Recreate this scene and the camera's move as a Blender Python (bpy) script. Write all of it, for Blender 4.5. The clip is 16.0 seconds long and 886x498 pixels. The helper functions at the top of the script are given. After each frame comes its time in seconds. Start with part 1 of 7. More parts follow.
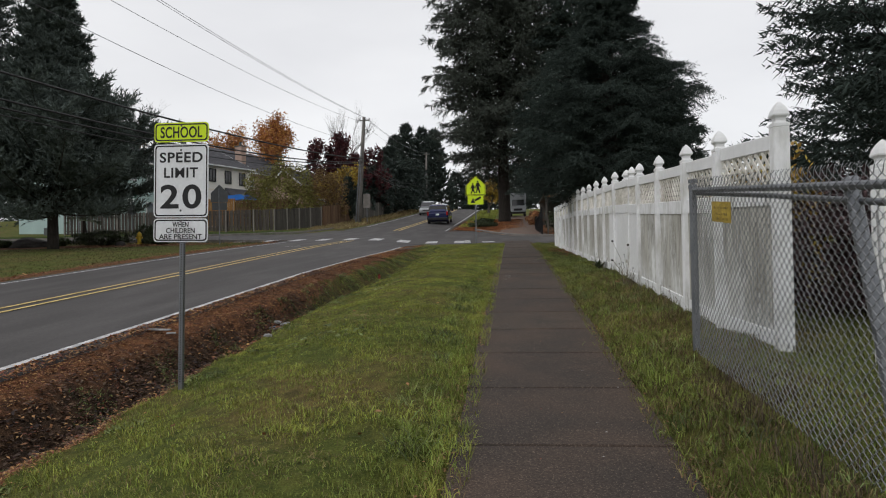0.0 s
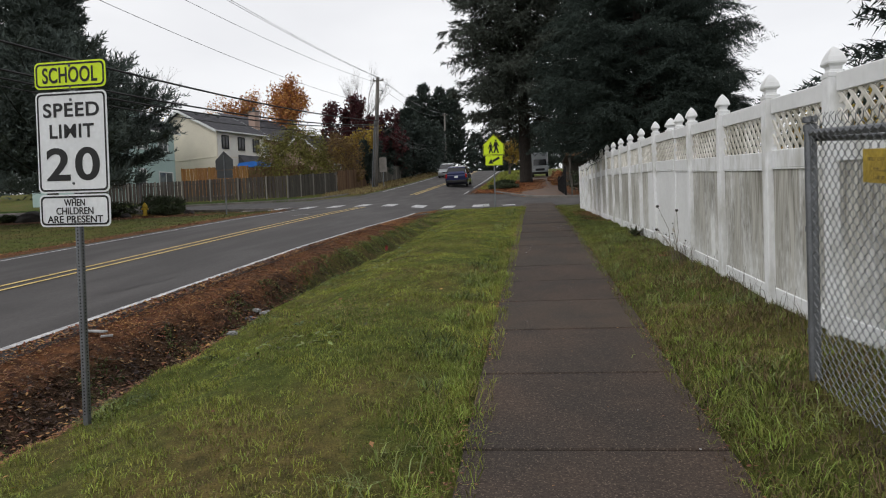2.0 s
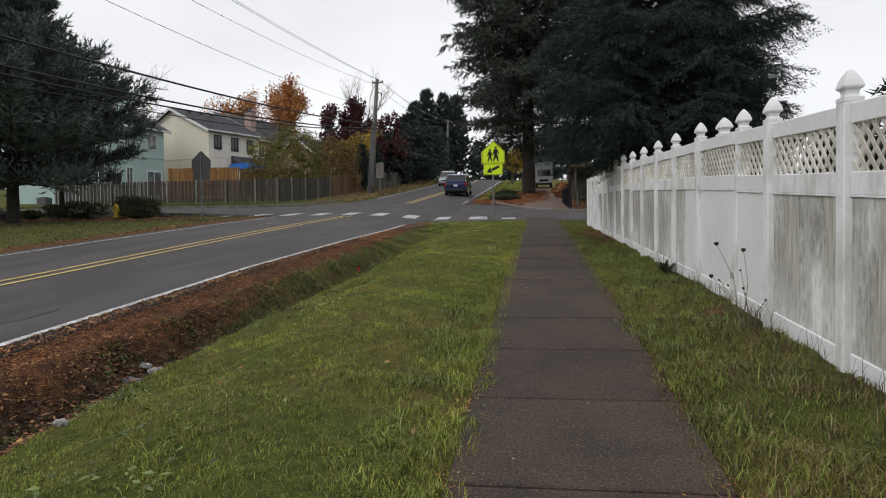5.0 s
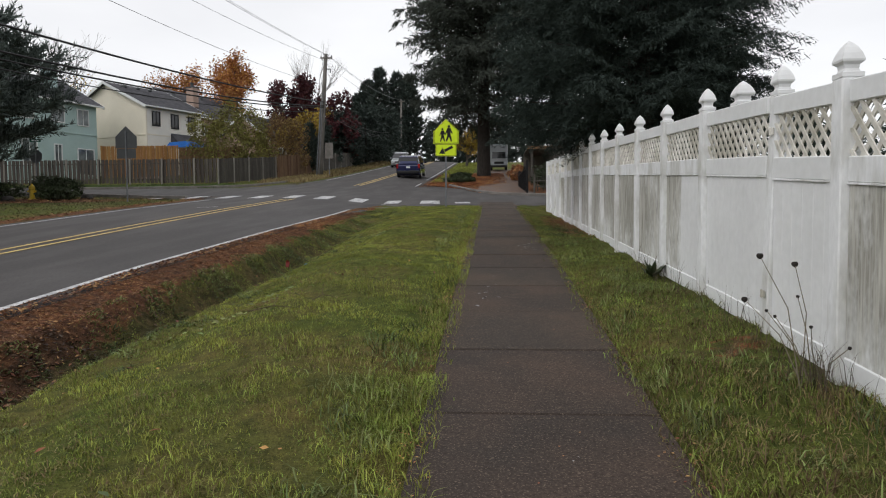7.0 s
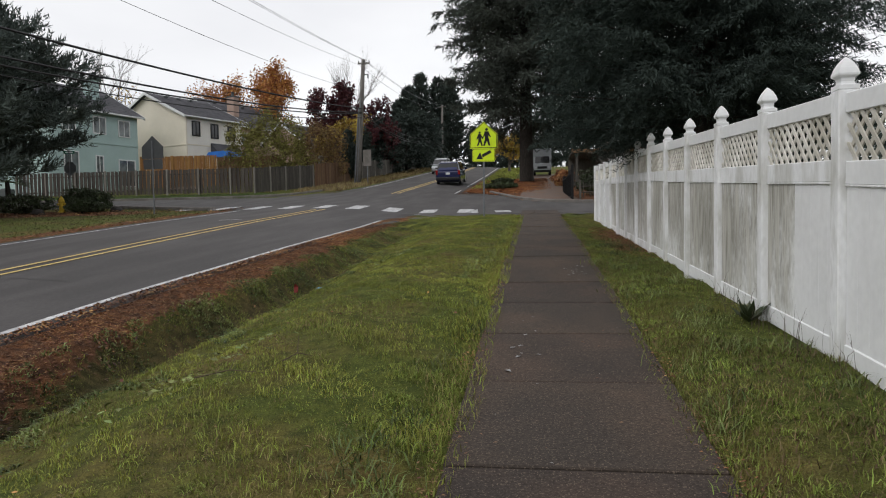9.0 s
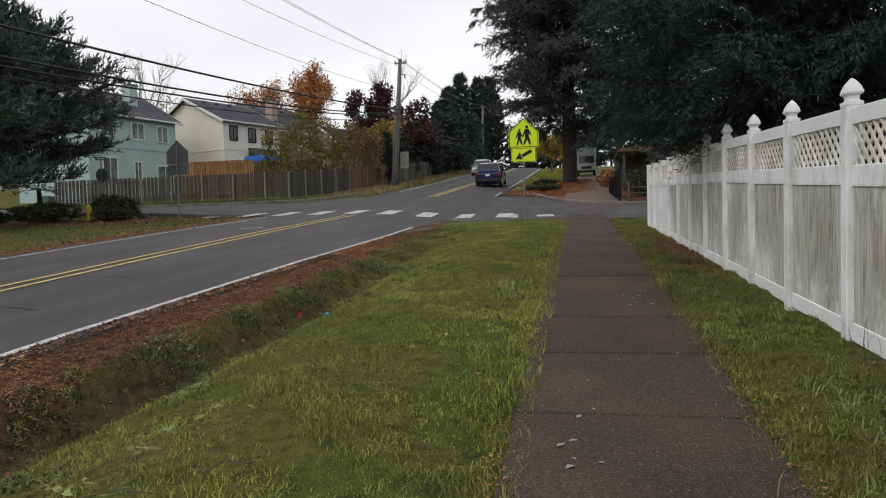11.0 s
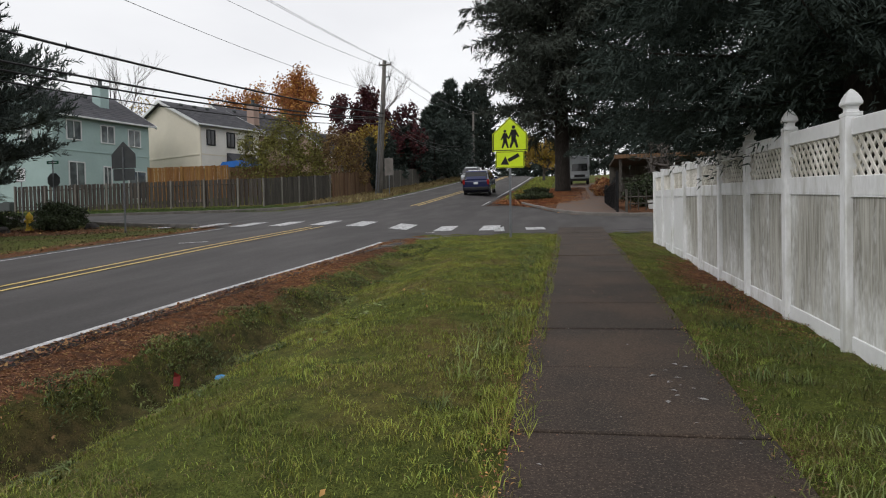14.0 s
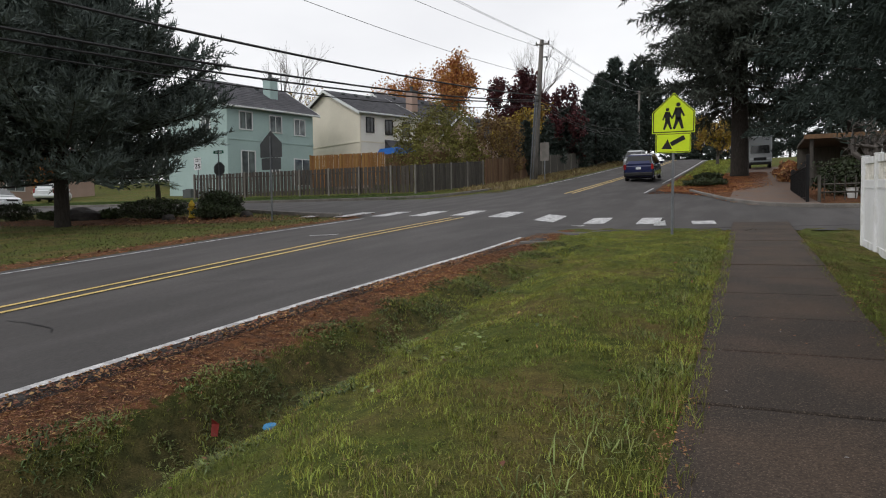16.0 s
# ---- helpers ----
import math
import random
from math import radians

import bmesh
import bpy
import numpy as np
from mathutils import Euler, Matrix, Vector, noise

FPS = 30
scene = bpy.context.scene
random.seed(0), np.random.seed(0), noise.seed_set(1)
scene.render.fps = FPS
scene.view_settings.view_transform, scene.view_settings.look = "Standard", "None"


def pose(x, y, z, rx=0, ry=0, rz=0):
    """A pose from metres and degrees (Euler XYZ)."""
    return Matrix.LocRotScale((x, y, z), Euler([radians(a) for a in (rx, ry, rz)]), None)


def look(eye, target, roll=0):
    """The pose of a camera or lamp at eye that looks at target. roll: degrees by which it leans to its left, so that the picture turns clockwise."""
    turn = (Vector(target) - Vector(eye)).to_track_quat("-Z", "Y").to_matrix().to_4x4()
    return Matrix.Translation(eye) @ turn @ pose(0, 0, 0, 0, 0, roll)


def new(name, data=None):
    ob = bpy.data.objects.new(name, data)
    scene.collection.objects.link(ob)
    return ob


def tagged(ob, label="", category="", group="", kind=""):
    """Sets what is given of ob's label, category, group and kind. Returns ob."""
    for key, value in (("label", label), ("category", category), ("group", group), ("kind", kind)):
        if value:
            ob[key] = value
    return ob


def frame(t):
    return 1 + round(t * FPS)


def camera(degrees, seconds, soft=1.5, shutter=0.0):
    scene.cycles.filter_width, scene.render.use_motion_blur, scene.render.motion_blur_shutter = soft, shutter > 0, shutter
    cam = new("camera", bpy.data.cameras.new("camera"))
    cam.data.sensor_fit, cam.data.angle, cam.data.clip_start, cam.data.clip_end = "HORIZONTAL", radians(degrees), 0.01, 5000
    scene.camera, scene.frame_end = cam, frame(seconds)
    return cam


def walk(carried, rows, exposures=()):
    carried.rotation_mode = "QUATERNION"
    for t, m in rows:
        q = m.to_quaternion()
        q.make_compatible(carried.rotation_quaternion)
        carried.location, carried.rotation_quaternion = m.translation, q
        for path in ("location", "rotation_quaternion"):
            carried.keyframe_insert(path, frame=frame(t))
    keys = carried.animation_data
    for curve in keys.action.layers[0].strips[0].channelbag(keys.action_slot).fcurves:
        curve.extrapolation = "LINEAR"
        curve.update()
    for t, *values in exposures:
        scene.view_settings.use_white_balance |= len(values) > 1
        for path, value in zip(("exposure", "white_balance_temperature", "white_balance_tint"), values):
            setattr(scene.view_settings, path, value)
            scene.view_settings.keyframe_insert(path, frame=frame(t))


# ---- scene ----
cam = camera(66.0, 16.0, 1.1)
PATH = [
    (0, (0.127, 1.302, 1.567), (-0.070, 3.292, 1.601), -1.1),
    (0.5, (0.129, 1.807, 1.583), (-0.100, 3.793, 1.570), -1.4),
    (1, (0.131, 2.325, 1.633), (-0.090, 4.312, 1.610), -1.8),
    (1.5, (0.166, 2.818, 1.667), (-0.086, 4.801, 1.619), -1.7),
    (2, (0.164, 3.309, 1.717), (-0.102, 5.290, 1.643), -2.4),
    (2.5, (0.203, 3.833, 1.768), (-0.149, 5.802, 1.734), -2.3),
    (3, (0.244, 4.265, 1.816), (-0.093, 6.235, 1.744), -0.8),
    (5.5, (0.193, 6.670, 1.981), (-0.064, 8.653, 1.931), -0.5),
    (6, (0.183, 7.144, 2.010), (-0.071, 9.127, 1.938), 0.6),
    (6.5, (0.125, 7.646, 2.051), (-0.076, 9.635, 1.984), 0.8),
    (7, (0.150, 8.163, 2.088), (0.012, 10.155, 1.982), -0.4),
    (7.5, (0.132, 8.646, 2.145), (0.030, 10.641, 2.053), -0.4),
    (8, (0.206, 9.089, 2.182), (0.074, 11.083, 2.100), -0.8),
    (8.5, (0.185, 9.584, 2.213), (-0.019, 11.572, 2.124), -0.2),
    (9, (0.215, 10.060, 2.247), (-0.051, 12.040, 2.159), -1.0),
    (9.5, (0.225, 10.538, 2.288), (-0.143, 12.502, 2.192), -0.9),
    (12, (0.095, 12.852, 2.436), (-0.292, 14.813, 2.363), -1.6),
    (12.5, (0.103, 13.340, 2.464), (-0.274, 15.302, 2.374), -1.9),
    (13, (0.078, 13.839, 2.504), (-0.276, 15.806, 2.424), -2.0),
    (13.5, (0.117, 14.323, 2.532), (-0.245, 16.289, 2.492), -1.9),
    (14, (0.090, 14.824, 2.549), (-0.276, 16.790, 2.491), -1.2),
    (14.5, (0.106, 15.290, 2.589), (-0.316, 17.245, 2.556), -2.1),
    (15, (0.075, 15.789, 2.634), (-0.529, 17.695, 2.590), -1.7),
    (15.5, (0.063, 16.284, 2.676), (-0.618, 18.162, 2.589), -1.4),
    (16, (0.084, 16.761, 2.766), (-0.728, 18.586, 2.671), -0.7),
]
walk(cam, [(t, look(eye, target, roll)) for t, eye, target, roll in PATH], [(0, 0.18), (1.5, 0.28), (2.5, 0.29), (5.5, 0.30), (7.5, 0.36), (9, 0.33), (12, 0.36), (12.8, 0.42), (14, 0.31), (16, 0.33)])

# ---- world and light: overcast autumn day ----
world = bpy.data.worlds.new("overcast_sky")
scene.world = world
world.use_nodes = True
wn, wl = world.node_tree.nodes, world.node_tree.links
wn.clear()
w_out, w_bg = wn.new("ShaderNodeOutputWorld"), wn.new("ShaderNodeBackground")
w_sky, w_mix = wn.new("ShaderNodeTexSky"), wn.new("ShaderNodeMixRGB")
w_sky.sky_type, w_sky.sun_disc = "NISHITA", False
w_sky.sun_elevation, w_sky.sun_rotation = radians(42), radians(222)
w_dim = wn.new("ShaderNodeMixRGB")
w_dim.blend_type, w_dim.inputs[0].default_value, w_dim.inputs[2].default_value = "MULTIPLY", 1.0, (0.1, 0.1, 0.1, 1)
w_co, w_noise, w_ramp = wn.new("ShaderNodeTexCoord"), wn.new("ShaderNodeTexNoise"), wn.new("ShaderNodeValToRGB")
w_map = wn.new("ShaderNodeMapping")
w_map.inputs["Scale"].default_value = (1.2, 1.2, 3.5)
w_noise.inputs["Scale"].default_value, w_noise.inputs["Detail"].default_value = 1.6, 5
w_ramp.color_ramp.elements[0].position, w_ramp.color_ramp.elements[0].color = 0.3, (0.70, 0.70, 0.72, 1)
w_ramp.color_ramp.elements[1].position, w_ramp.color_ramp.elements[1].color = 0.75, (0.86, 0.86, 0.87, 1)
w_mix.inputs[0].default_value = 0.92
wl.new(w_co.outputs["Generated"], w_map.inputs[0])
wl.new(w_map.outputs[0], w_noise.inputs["Vector"])
wl.new(w_noise.outputs["Fac"], w_ramp.inputs[0])
wl.new(w_sky.outputs[0], w_dim.inputs[1])
wl.new(w_dim.outputs[0], w_mix.inputs[1])
wl.new(w_ramp.outputs[0], w_mix.inputs[2])
wl.new(w_mix.outputs[0], w_bg.inputs[0])
wl.new(w_bg.outputs[0], w_out.inputs[0])
w_bg.inputs[1].default_value = 1.0
sun = new("sun", bpy.data.lights.new("sun", "SUN"))
sun.data.energy, sun.data.angle, sun.data.color = 0.65, radians(25), (1.0, 0.97, 0.93)
sun.matrix_world = look((-22, -14, 30), (0, 10, 0))
scene.view_settings.exposure = 0.30


# ---- materials ----
def mat(name, col, rough=0.8, metal=0.0, var=0.25, scale=3.0, fine=40.0, bump=0.3, col2=None, stretch=None,
        rand=0.0, island=0.0, spec=0.3, coat=0.0, mixlo=0.4, mixhi=0.65, speck=None):
    """A procedural surface: two scales of noise between two colours, fine relief, random value per object or island."""
    m = bpy.data.materials.new(name)
    m.use_nodes = True
    n, l = m.node_tree.nodes, m.node_tree.links
    b = n["Principled BSDF"]
    b.inputs["Roughness"].default_value, b.inputs["Metallic"].default_value = rough, metal
    b.inputs["Specular IOR Level"].default_value = spec
    b.inputs["Coat Weight"].default_value = coat
    co, mp = n.new("ShaderNodeNewGeometry"), n.new("ShaderNodeMapping")
    l.new(co.outputs["Position"], mp.inputs[0])
    if stretch:
        mp.inputs["Scale"].default_value = stretch
    big, small = n.new("ShaderNodeTexNoise"), n.new("ShaderNodeTexNoise")
    big.inputs["Scale"].default_value, big.inputs["Detail"].default_value = scale, 6
    small.inputs["Scale"].default_value, small.inputs["Detail"].default_value = fine, 3
    l.new(mp.outputs[0], big.inputs["Vector"])
    l.new(mp.outputs[0], small.inputs["Vector"])
    ramp = n.new("ShaderNodeValToRGB")
    c2 = col2 if col2 else tuple(c * (1 - var) for c in col)
    ramp.color_ramp.elements[0].position, ramp.color_ramp.elements[0].color = mixlo, (*c2, 1)
    ramp.color_ramp.elements[1].position, ramp.color_ramp.elements[1].color = mixhi, (*col, 1)
    l.new(big.outputs["Fac"], ramp.inputs[0])
    hsv = n.new("ShaderNodeHueSaturation")
    l.new(ramp.outputs[0], hsv.inputs["Color"])
    val = n.new("ShaderNodeMapRange")
    val.inputs[3].default_value, val.inputs[4].default_value = 1 - var * 0.8, 1 + var * 0.8
    val.inputs[1].default_value, val.inputs[2].default_value = 0.25, 0.75
    l.new(small.outputs["Fac"], val.inputs[0])
    last = val.outputs[0]
    if rand or island:
        src = n.new("ShaderNodeObjectInfo").outputs["Random"] if rand else n.new("ShaderNodeNewGeometry").outputs["Random Per Island"]
        mr, mu = n.new("ShaderNodeMapRange"), n.new("ShaderNodeMath")
        amount = rand or island
        mr.inputs[3].default_value, mr.inputs[4].default_value = 1 - amount, 1 + amount
        mu.operation = "MULTIPLY"
        l.new(src, mr.inputs[0])
        l.new(mr.outputs[0], mu.inputs[0])
        l.new(last, mu.inputs[1])
        last = mu.outputs[0]
        hu = n.new("ShaderNodeMapRange")
        hu.inputs[3].default_value, hu.inputs[4].default_value = 0.5 - 0.03 * min(1, amount * 2), 0.5 + 0.03 * min(1, amount * 2)
        l.new(src, hu.inputs[0])
        l.new(hu.outputs[0], hsv.inputs["Hue"])
    l.new(last, hsv.inputs["Value"])
    l.new(hsv.outputs[0], b.inputs["Base Color"])
    if speck:
        grit, cut, mx = n.new("ShaderNodeTexNoise"), n.new("ShaderNodeMapRange"), n.new("ShaderNodeMixRGB")
        grit.inputs["Scale"].default_value, grit.inputs["Detail"].default_value = 95, 2
        cut.inputs[1].default_value, cut.inputs[2].default_value = 0.57, 0.70
        cut.inputs[4].default_value = 0.75
        l.new(mp.outputs[0], grit.inputs["Vector"])
        l.new(grit.outputs["Fac"], cut.inputs[0])
        l.new(cut.outputs[0], mx.inputs[0])
        l.new(hsv.outputs[0], mx.inputs[1])
        mx.inputs[2].default_value = (*speck, 1)
        l.new(mx.outputs[0], b.inputs["Base Color"])
    if bump:
        bp = n.new("ShaderNodeBump")
        bp.inputs["Strength"].default_value, bp.inputs["Distance"].default_value = bump, 0.01
        l.new(small.outputs["Fac"], bp.inputs["Height"])
        l.new(bp.outputs[0], b.inputs["Normal"])
    return m


M_asphalt = mat("asphalt", (0.078, 0.072, 0.071), 0.8, var=0.3, scale=0.9, fine=45, bump=0.25, col2=(0.052, 0.048, 0.047), spec=0.3, stretch=(1.5, 0.3, 1))
M_path = mat("path_slab", (0.063, 0.044, 0.033), 0.9, var=0.6, scale=1.3, fine=60, bump=0.3, col2=(0.038, 0.030, 0.025), rand=0.08, speck=(0.175, 0.135, 0.105))
M_joint = mat("path_bed", (0.03, 0.028, 0.026), 0.9)
M_white_line = mat("road_paint_white", (0.64, 0.64, 0.64), 0.7, var=0.45, scale=7, fine=50, col2=(0.33, 0.33, 0.34))
M_yellow_line = mat("road_paint_yellow", (0.68, 0.50, 0.19), 0.7, var=0.4, scale=4, fine=50, col2=(0.50, 0.36, 0.12))
M_vinyl = mat("vinyl_clean", (0.77, 0.78, 0.785), 0.45, var=0.06, scale=2, fine=15, bump=0.05)
M_vinyl_post = mat("vinyl_post", (0.78, 0.79, 0.80), 0.5, var=0.1, scale=1.8, fine=14, bump=0.08, col2=(0.52, 0.52, 0.49), stretch=(3, 3, 1.1), mixlo=0.3, mixhi=0.55)


def stained_vinyl():
    """White vinyl under grey-green algae: runs of grime, thin drips and mottled flakes."""
    m = mat("vinyl_stained", (0.80, 0.81, 0.80), 0.7, var=0.1, scale=1.3, fine=9, bump=0.1)
    n, l = m.node_tree.nodes, m.node_tree.links
    b = n["Principled BSDF"]
    white = b.inputs["Base Color"].links[0].from_socket
    pos = n.new("ShaderNodeNewGeometry")
    total, bands = None, []
    for scl, detail, weight in (((1.3, 1.3, 0.9), 4, 0.44), ((7, 7, 0.8), 4, 0.32), ((45, 45, 2.5), 3, 0.12), ((26, 26, 11), 5, 0.22)):
        mp, nz, mu = n.new("ShaderNodeMapping"), n.new("ShaderNodeTexNoise"), n.new("ShaderNodeMath")
        mp.inputs["Scale"].default_value = scl
        nz.inputs["Scale"].default_value, nz.inputs["Detail"].default_value = 1.0, detail
        mu.operation = "MULTIPLY_ADD"
        mu.inputs[1].default_value = weight
        mu.inputs[2].default_value = 0.0
        l.new(pos.outputs["Position"], mp.inputs[0])
        l.new(mp.outputs[0], nz.inputs["Vector"])
        l.new(nz.outputs["Fac"], mu.inputs[0])
        bands.append(nz.outputs["Fac"])
        if total:
            l.new(total, mu.inputs[2])
        total = mu.outputs[0]
    oc, sep, rise, plus = n.new("ShaderNodeTexCoord"), n.new("ShaderNodeSeparateXYZ"), n.new("ShaderNodeMapRange"), n.new("ShaderNodeMath")
    rise.inputs[1].default_value, rise.inputs[2].default_value, rise.inputs[3].default_value, rise.inputs[4].default_value = 0.15, 0.75, -0.04, 0.03
    l.new(oc.outputs["Object"], sep.inputs[0])
    l.new(sep.outputs["Z"], rise.inputs[0])
    l.new(total, plus.inputs[0])
    l.new(rise.outputs[0], plus.inputs[1])
    total = plus.outputs[0]
    cut, mx = n.new("ShaderNodeMapRange"), n.new("ShaderNodeMixRGB")
    cut.inputs[1].default_value, cut.inputs[2].default_value, cut.inputs[4].default_value = 0.43, 0.575, 0.92
    l.new(total, cut.inputs[0])
    l.new(cut.outputs[0], mx.inputs[0])
    l.new(white, mx.inputs[1])
    grime = n.new("ShaderNodeValToRGB")
    grime.color_ramp.elements[0].position, grime.color_ramp.elements[0].color = 0.38, (0.13, 0.12, 0.09, 1)
    grime.color_ramp.elements[1].position, grime.color_ramp.elements[1].color = 0.60, (0.50, 0.49, 0.44, 1)
    streak = n.new("ShaderNodeMixRGB")
    streak.inputs[0].default_value = 0.5
    l.new(bands[1], streak.inputs[1])
    l.new(bands[2], streak.inputs[2])
    l.new(streak.outputs[0], grime.inputs[0])
    l.new(grime.outputs[0], mx.inputs[2])
    l.new(mx.outputs[0], b.inputs["Base Color"])
    return m


M_vinyl_dirty = stained_vinyl()
M_lattice = mat("vinyl_lattice", (0.72, 0.70, 0.65), 0.6, var=0.2, scale=3, fine=20, bump=0.05, col2=(0.45, 0.43, 0.37))
M_galv = mat("galvanised_steel", (0.20, 0.21, 0.225), 0.45, 0.7, var=0.2, scale=5, fine=60, bump=0.1)
M_wire = mat("chain_wire", (0.25, 0.26, 0.27), 0.5, 0.4, var=0.2, bump=0)
M_cable = mat("black_cable", (0.012, 0.012, 0.013), 0.6, bump=0)
M_thin = mat("line_wire", (0.10, 0.10, 0.11), 0.5, 0.3, bump=0)
M_sign_white = mat("sign_white", (0.72, 0.74, 0.76), 0.35, var=0.08, scale=3, fine=30, bump=0.02)
M_sign_lime = mat("sign_fluorescent_lime", (0.62, 0.80, 0.015), 0.35, var=0.06, scale=3, fine=30, bump=0.02)
M_sign_black = mat("sign_black", (0.012, 0.012, 0.013), 0.4, bump=0)
M_sign_back = mat("sign_bare_metal", (0.085, 0.09, 0.095), 0.5, 0.3, var=0.15, bump=0.05)
M_sign_green = mat("sign_green", (0.02, 0.14, 0.09), 0.4, bump=0)
M_yellow_tag = mat("yellow_plate", (0.42, 0.30, 0.045), 0.6, var=0.3, scale=8)
M_tag_ink = mat("worn_dark_ink", (0.13, 0.095, 0.03), 0.7, var=0.5, scale=30, fine=90, bump=0, col2=(0.34, 0.24, 0.04))
M_pole = mat("weathered_pole", (0.20, 0.185, 0.17), 0.85, var=0.3, scale=2, fine=14, bump=0.4, col2=(0.13, 0.12, 0.11), stretch=(5, 5, 0.5))
M_bark = mat("conifer_bark", (0.044, 0.037, 0.032), 0.95, var=0.4, scale=5, fine=22, bump=0.9, stretch=(3, 3, 0.7))
M_twig = mat("grey_twig", (0.13, 0.115, 0.105), 0.9, var=0.3, bump=0)
M_fir = mat("fir_needles", (0.050, 0.066, 0.058), 0.8, var=0.2, scale=0.9, bump=0, island=0.2, spec=0.04)
# needles of the distant old fir, paler and greyer to carry haze
M_hazed_fir = mat("hazed_fir_needles", (0.078, 0.090, 0.076), 0.8, var=0.25, scale=0.4, bump=0, island=0.35, spec=0.08)
M_pine = mat("pine_needles", (0.098, 0.122, 0.110), 0.7, var=0.25, scale=0.6, bump=0, island=0.35, spec=0.12)
M_farfir = mat("far_fir_needles", (0.048, 0.066, 0.056), 0.7, var=0.3, scale=0.3, bump=0, island=0.4)
M_leaf_or = mat("orange_leaves", (0.43, 0.18, 0.055), 0.7, var=0.25, scale=0.3, bump=0, island=0.35)
M_leaf_ol = mat("olive_leaves", (0.19, 0.175, 0.045), 0.7, var=0.3, scale=0.5, bump=0, island=0.45)
M_leaf_ru = mat("russet_leaves", (0.20, 0.125, 0.05), 0.7, var=0.3, scale=0.5, bump=0, island=0.45)
M_leaf_ye = mat("yellow_leaves", (0.36, 0.24, 0.04), 0.7, var=0.3, scale=0.5, bump=0, island=0.4)
M_leaf_ma = mat("maroon_leaves", (0.085, 0.02, 0.025), 0.7, var=0.3, scale=0.5, bump=0, island=0.4)
M_leaf_dull = mat("dull_purple_leaves", (0.05, 0.028, 0.03), 0.7, var=0.3, scale=1.5, bump=0, island=0.35)
M_leaf_gr = mat("shrub_leaves", (0.04, 0.055, 0.022), 0.6, var=0.3, scale=1.5, bump=0, island=0.4)
M_leaf_hedge = mat("hedge_leaves", (0.05, 0.075, 0.02), 0.6, var=0.3, scale=1.5, bump=0, island=0.4)
M_grass = mat("grass_blades", (0.295, 0.312, 0.062), 0.7, var=0.4, scale=1.1, fine=7, bump=0, island=0.5, col2=(0.160, 0.180, 0.038), spec=0.2)
M_weed = mat("ditch_weed", (0.205, 0.235, 0.078), 0.7, var=0.3, scale=1.0, fine=6, bump=0, island=0.5, col2=(0.065, 0.085, 0.028))
M_grass_dry = mat("dry_grass", (0.27, 0.21, 0.10), 0.8, var=0.3, scale=0.8, fine=6, bump=0, island=0.4, col2=(0.17, 0.125, 0.06))
M_litter = mat("fallen_leaves", (0.36, 0.165, 0.072), 0.8, var=0.3, scale=0.55, fine=20, bump=0, island=0.5, col2=(0.165, 0.086, 0.052))
M_orange_fall = mat("orange_fallen_leaves", (0.46, 0.19, 0.075), 0.8, var=0.3, scale=0.8, fine=20, bump=0, island=0.45, col2=(0.26, 0.11, 0.055))
# dull colour of the far lawn; also gives the yard grass its shade
M_far_and_shaded_turf = mat("far_and_shaded_turf", (0.115, 0.118, 0.042), 0.8, var=0.35, scale=0.5, fine=5, bump=0, island=0.35, col2=(0.075, 0.066, 0.032))
M_brown_grass = mat("brown_grass", (0.20, 0.145, 0.07), 0.8, var=0.3, scale=0.9, fine=6, bump=0, island=0.45, col2=(0.105, 0.075, 0.04))
M_strip_grass = mat("strip_grass", (0.205, 0.222, 0.050), 0.7, var=0.4, scale=1.1, fine=7, bump=0, island=0.5, col2=(0.105, 0.120, 0.030), spec=0.2)
M_lawn = mat("far_lawn_green", (0.085, 0.135, 0.032), 0.7, var=0.3, scale=0.6, fine=5, bump=0, island=0.35, col2=(0.06, 0.09, 0.025))
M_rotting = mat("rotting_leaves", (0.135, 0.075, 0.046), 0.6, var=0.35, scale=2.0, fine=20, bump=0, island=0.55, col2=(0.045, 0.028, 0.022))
M_tuft = mat("tuft_grass", (0.240, 0.292, 0.058), 0.6, var=0.3, scale=1.6, fine=7, bump=0, island=0.45, col2=(0.165, 0.200, 0.040), spec=0.25)
M_fence_wood = mat("weathered_boards", (0.092, 0.080, 0.070), 0.9, var=0.3, scale=2, fine=18, bump=0.4, stretch=(6, 6, 0.6), rand=0.25)
M_fence_post = mat("pale_post", (0.24, 0.225, 0.20), 0.9, var=0.25, scale=2, fine=18, bump=0.3, stretch=(6, 6, 0.6), rand=0.1)
M_fence_dark = mat("dark_boards", (0.085, 0.078, 0.068), 0.9, var=0.3, scale=2, fine=18, bump=0.4, stretch=(6, 6, 0.6), rand=0.2)
M_cedar = mat("new_cedar_boards", (0.30, 0.155, 0.055), 0.85, var=0.25, scale=2, fine=18, bump=0.3, stretch=(6, 6, 0.6), rand=0.15)
M_cedar_old = mat("brown_cedar_boards", (0.17, 0.10, 0.055), 0.85, var=0.25, scale=2, fine=18, bump=0.3, stretch=(6, 6, 0.6), rand=0.2)
M_kerb = mat("kerb_concrete", (0.20, 0.185, 0.17), 0.9, var=0.3, scale=2, fine=30, bump=0.4)
M_teal = mat("teal_siding", (0.37, 0.49, 0.475), 0.8, var=0.08, scale=0.6, fine=12, bump=0.1)
M_beige = mat("cream_siding", (0.72, 0.67, 0.56), 0.8, var=0.08, scale=0.6, fine=12, bump=0.1)
M_cream_front = mat("white_siding", (0.76, 0.74, 0.69), 0.8, var=0.06, scale=0.6, fine=12, bump=0.1)
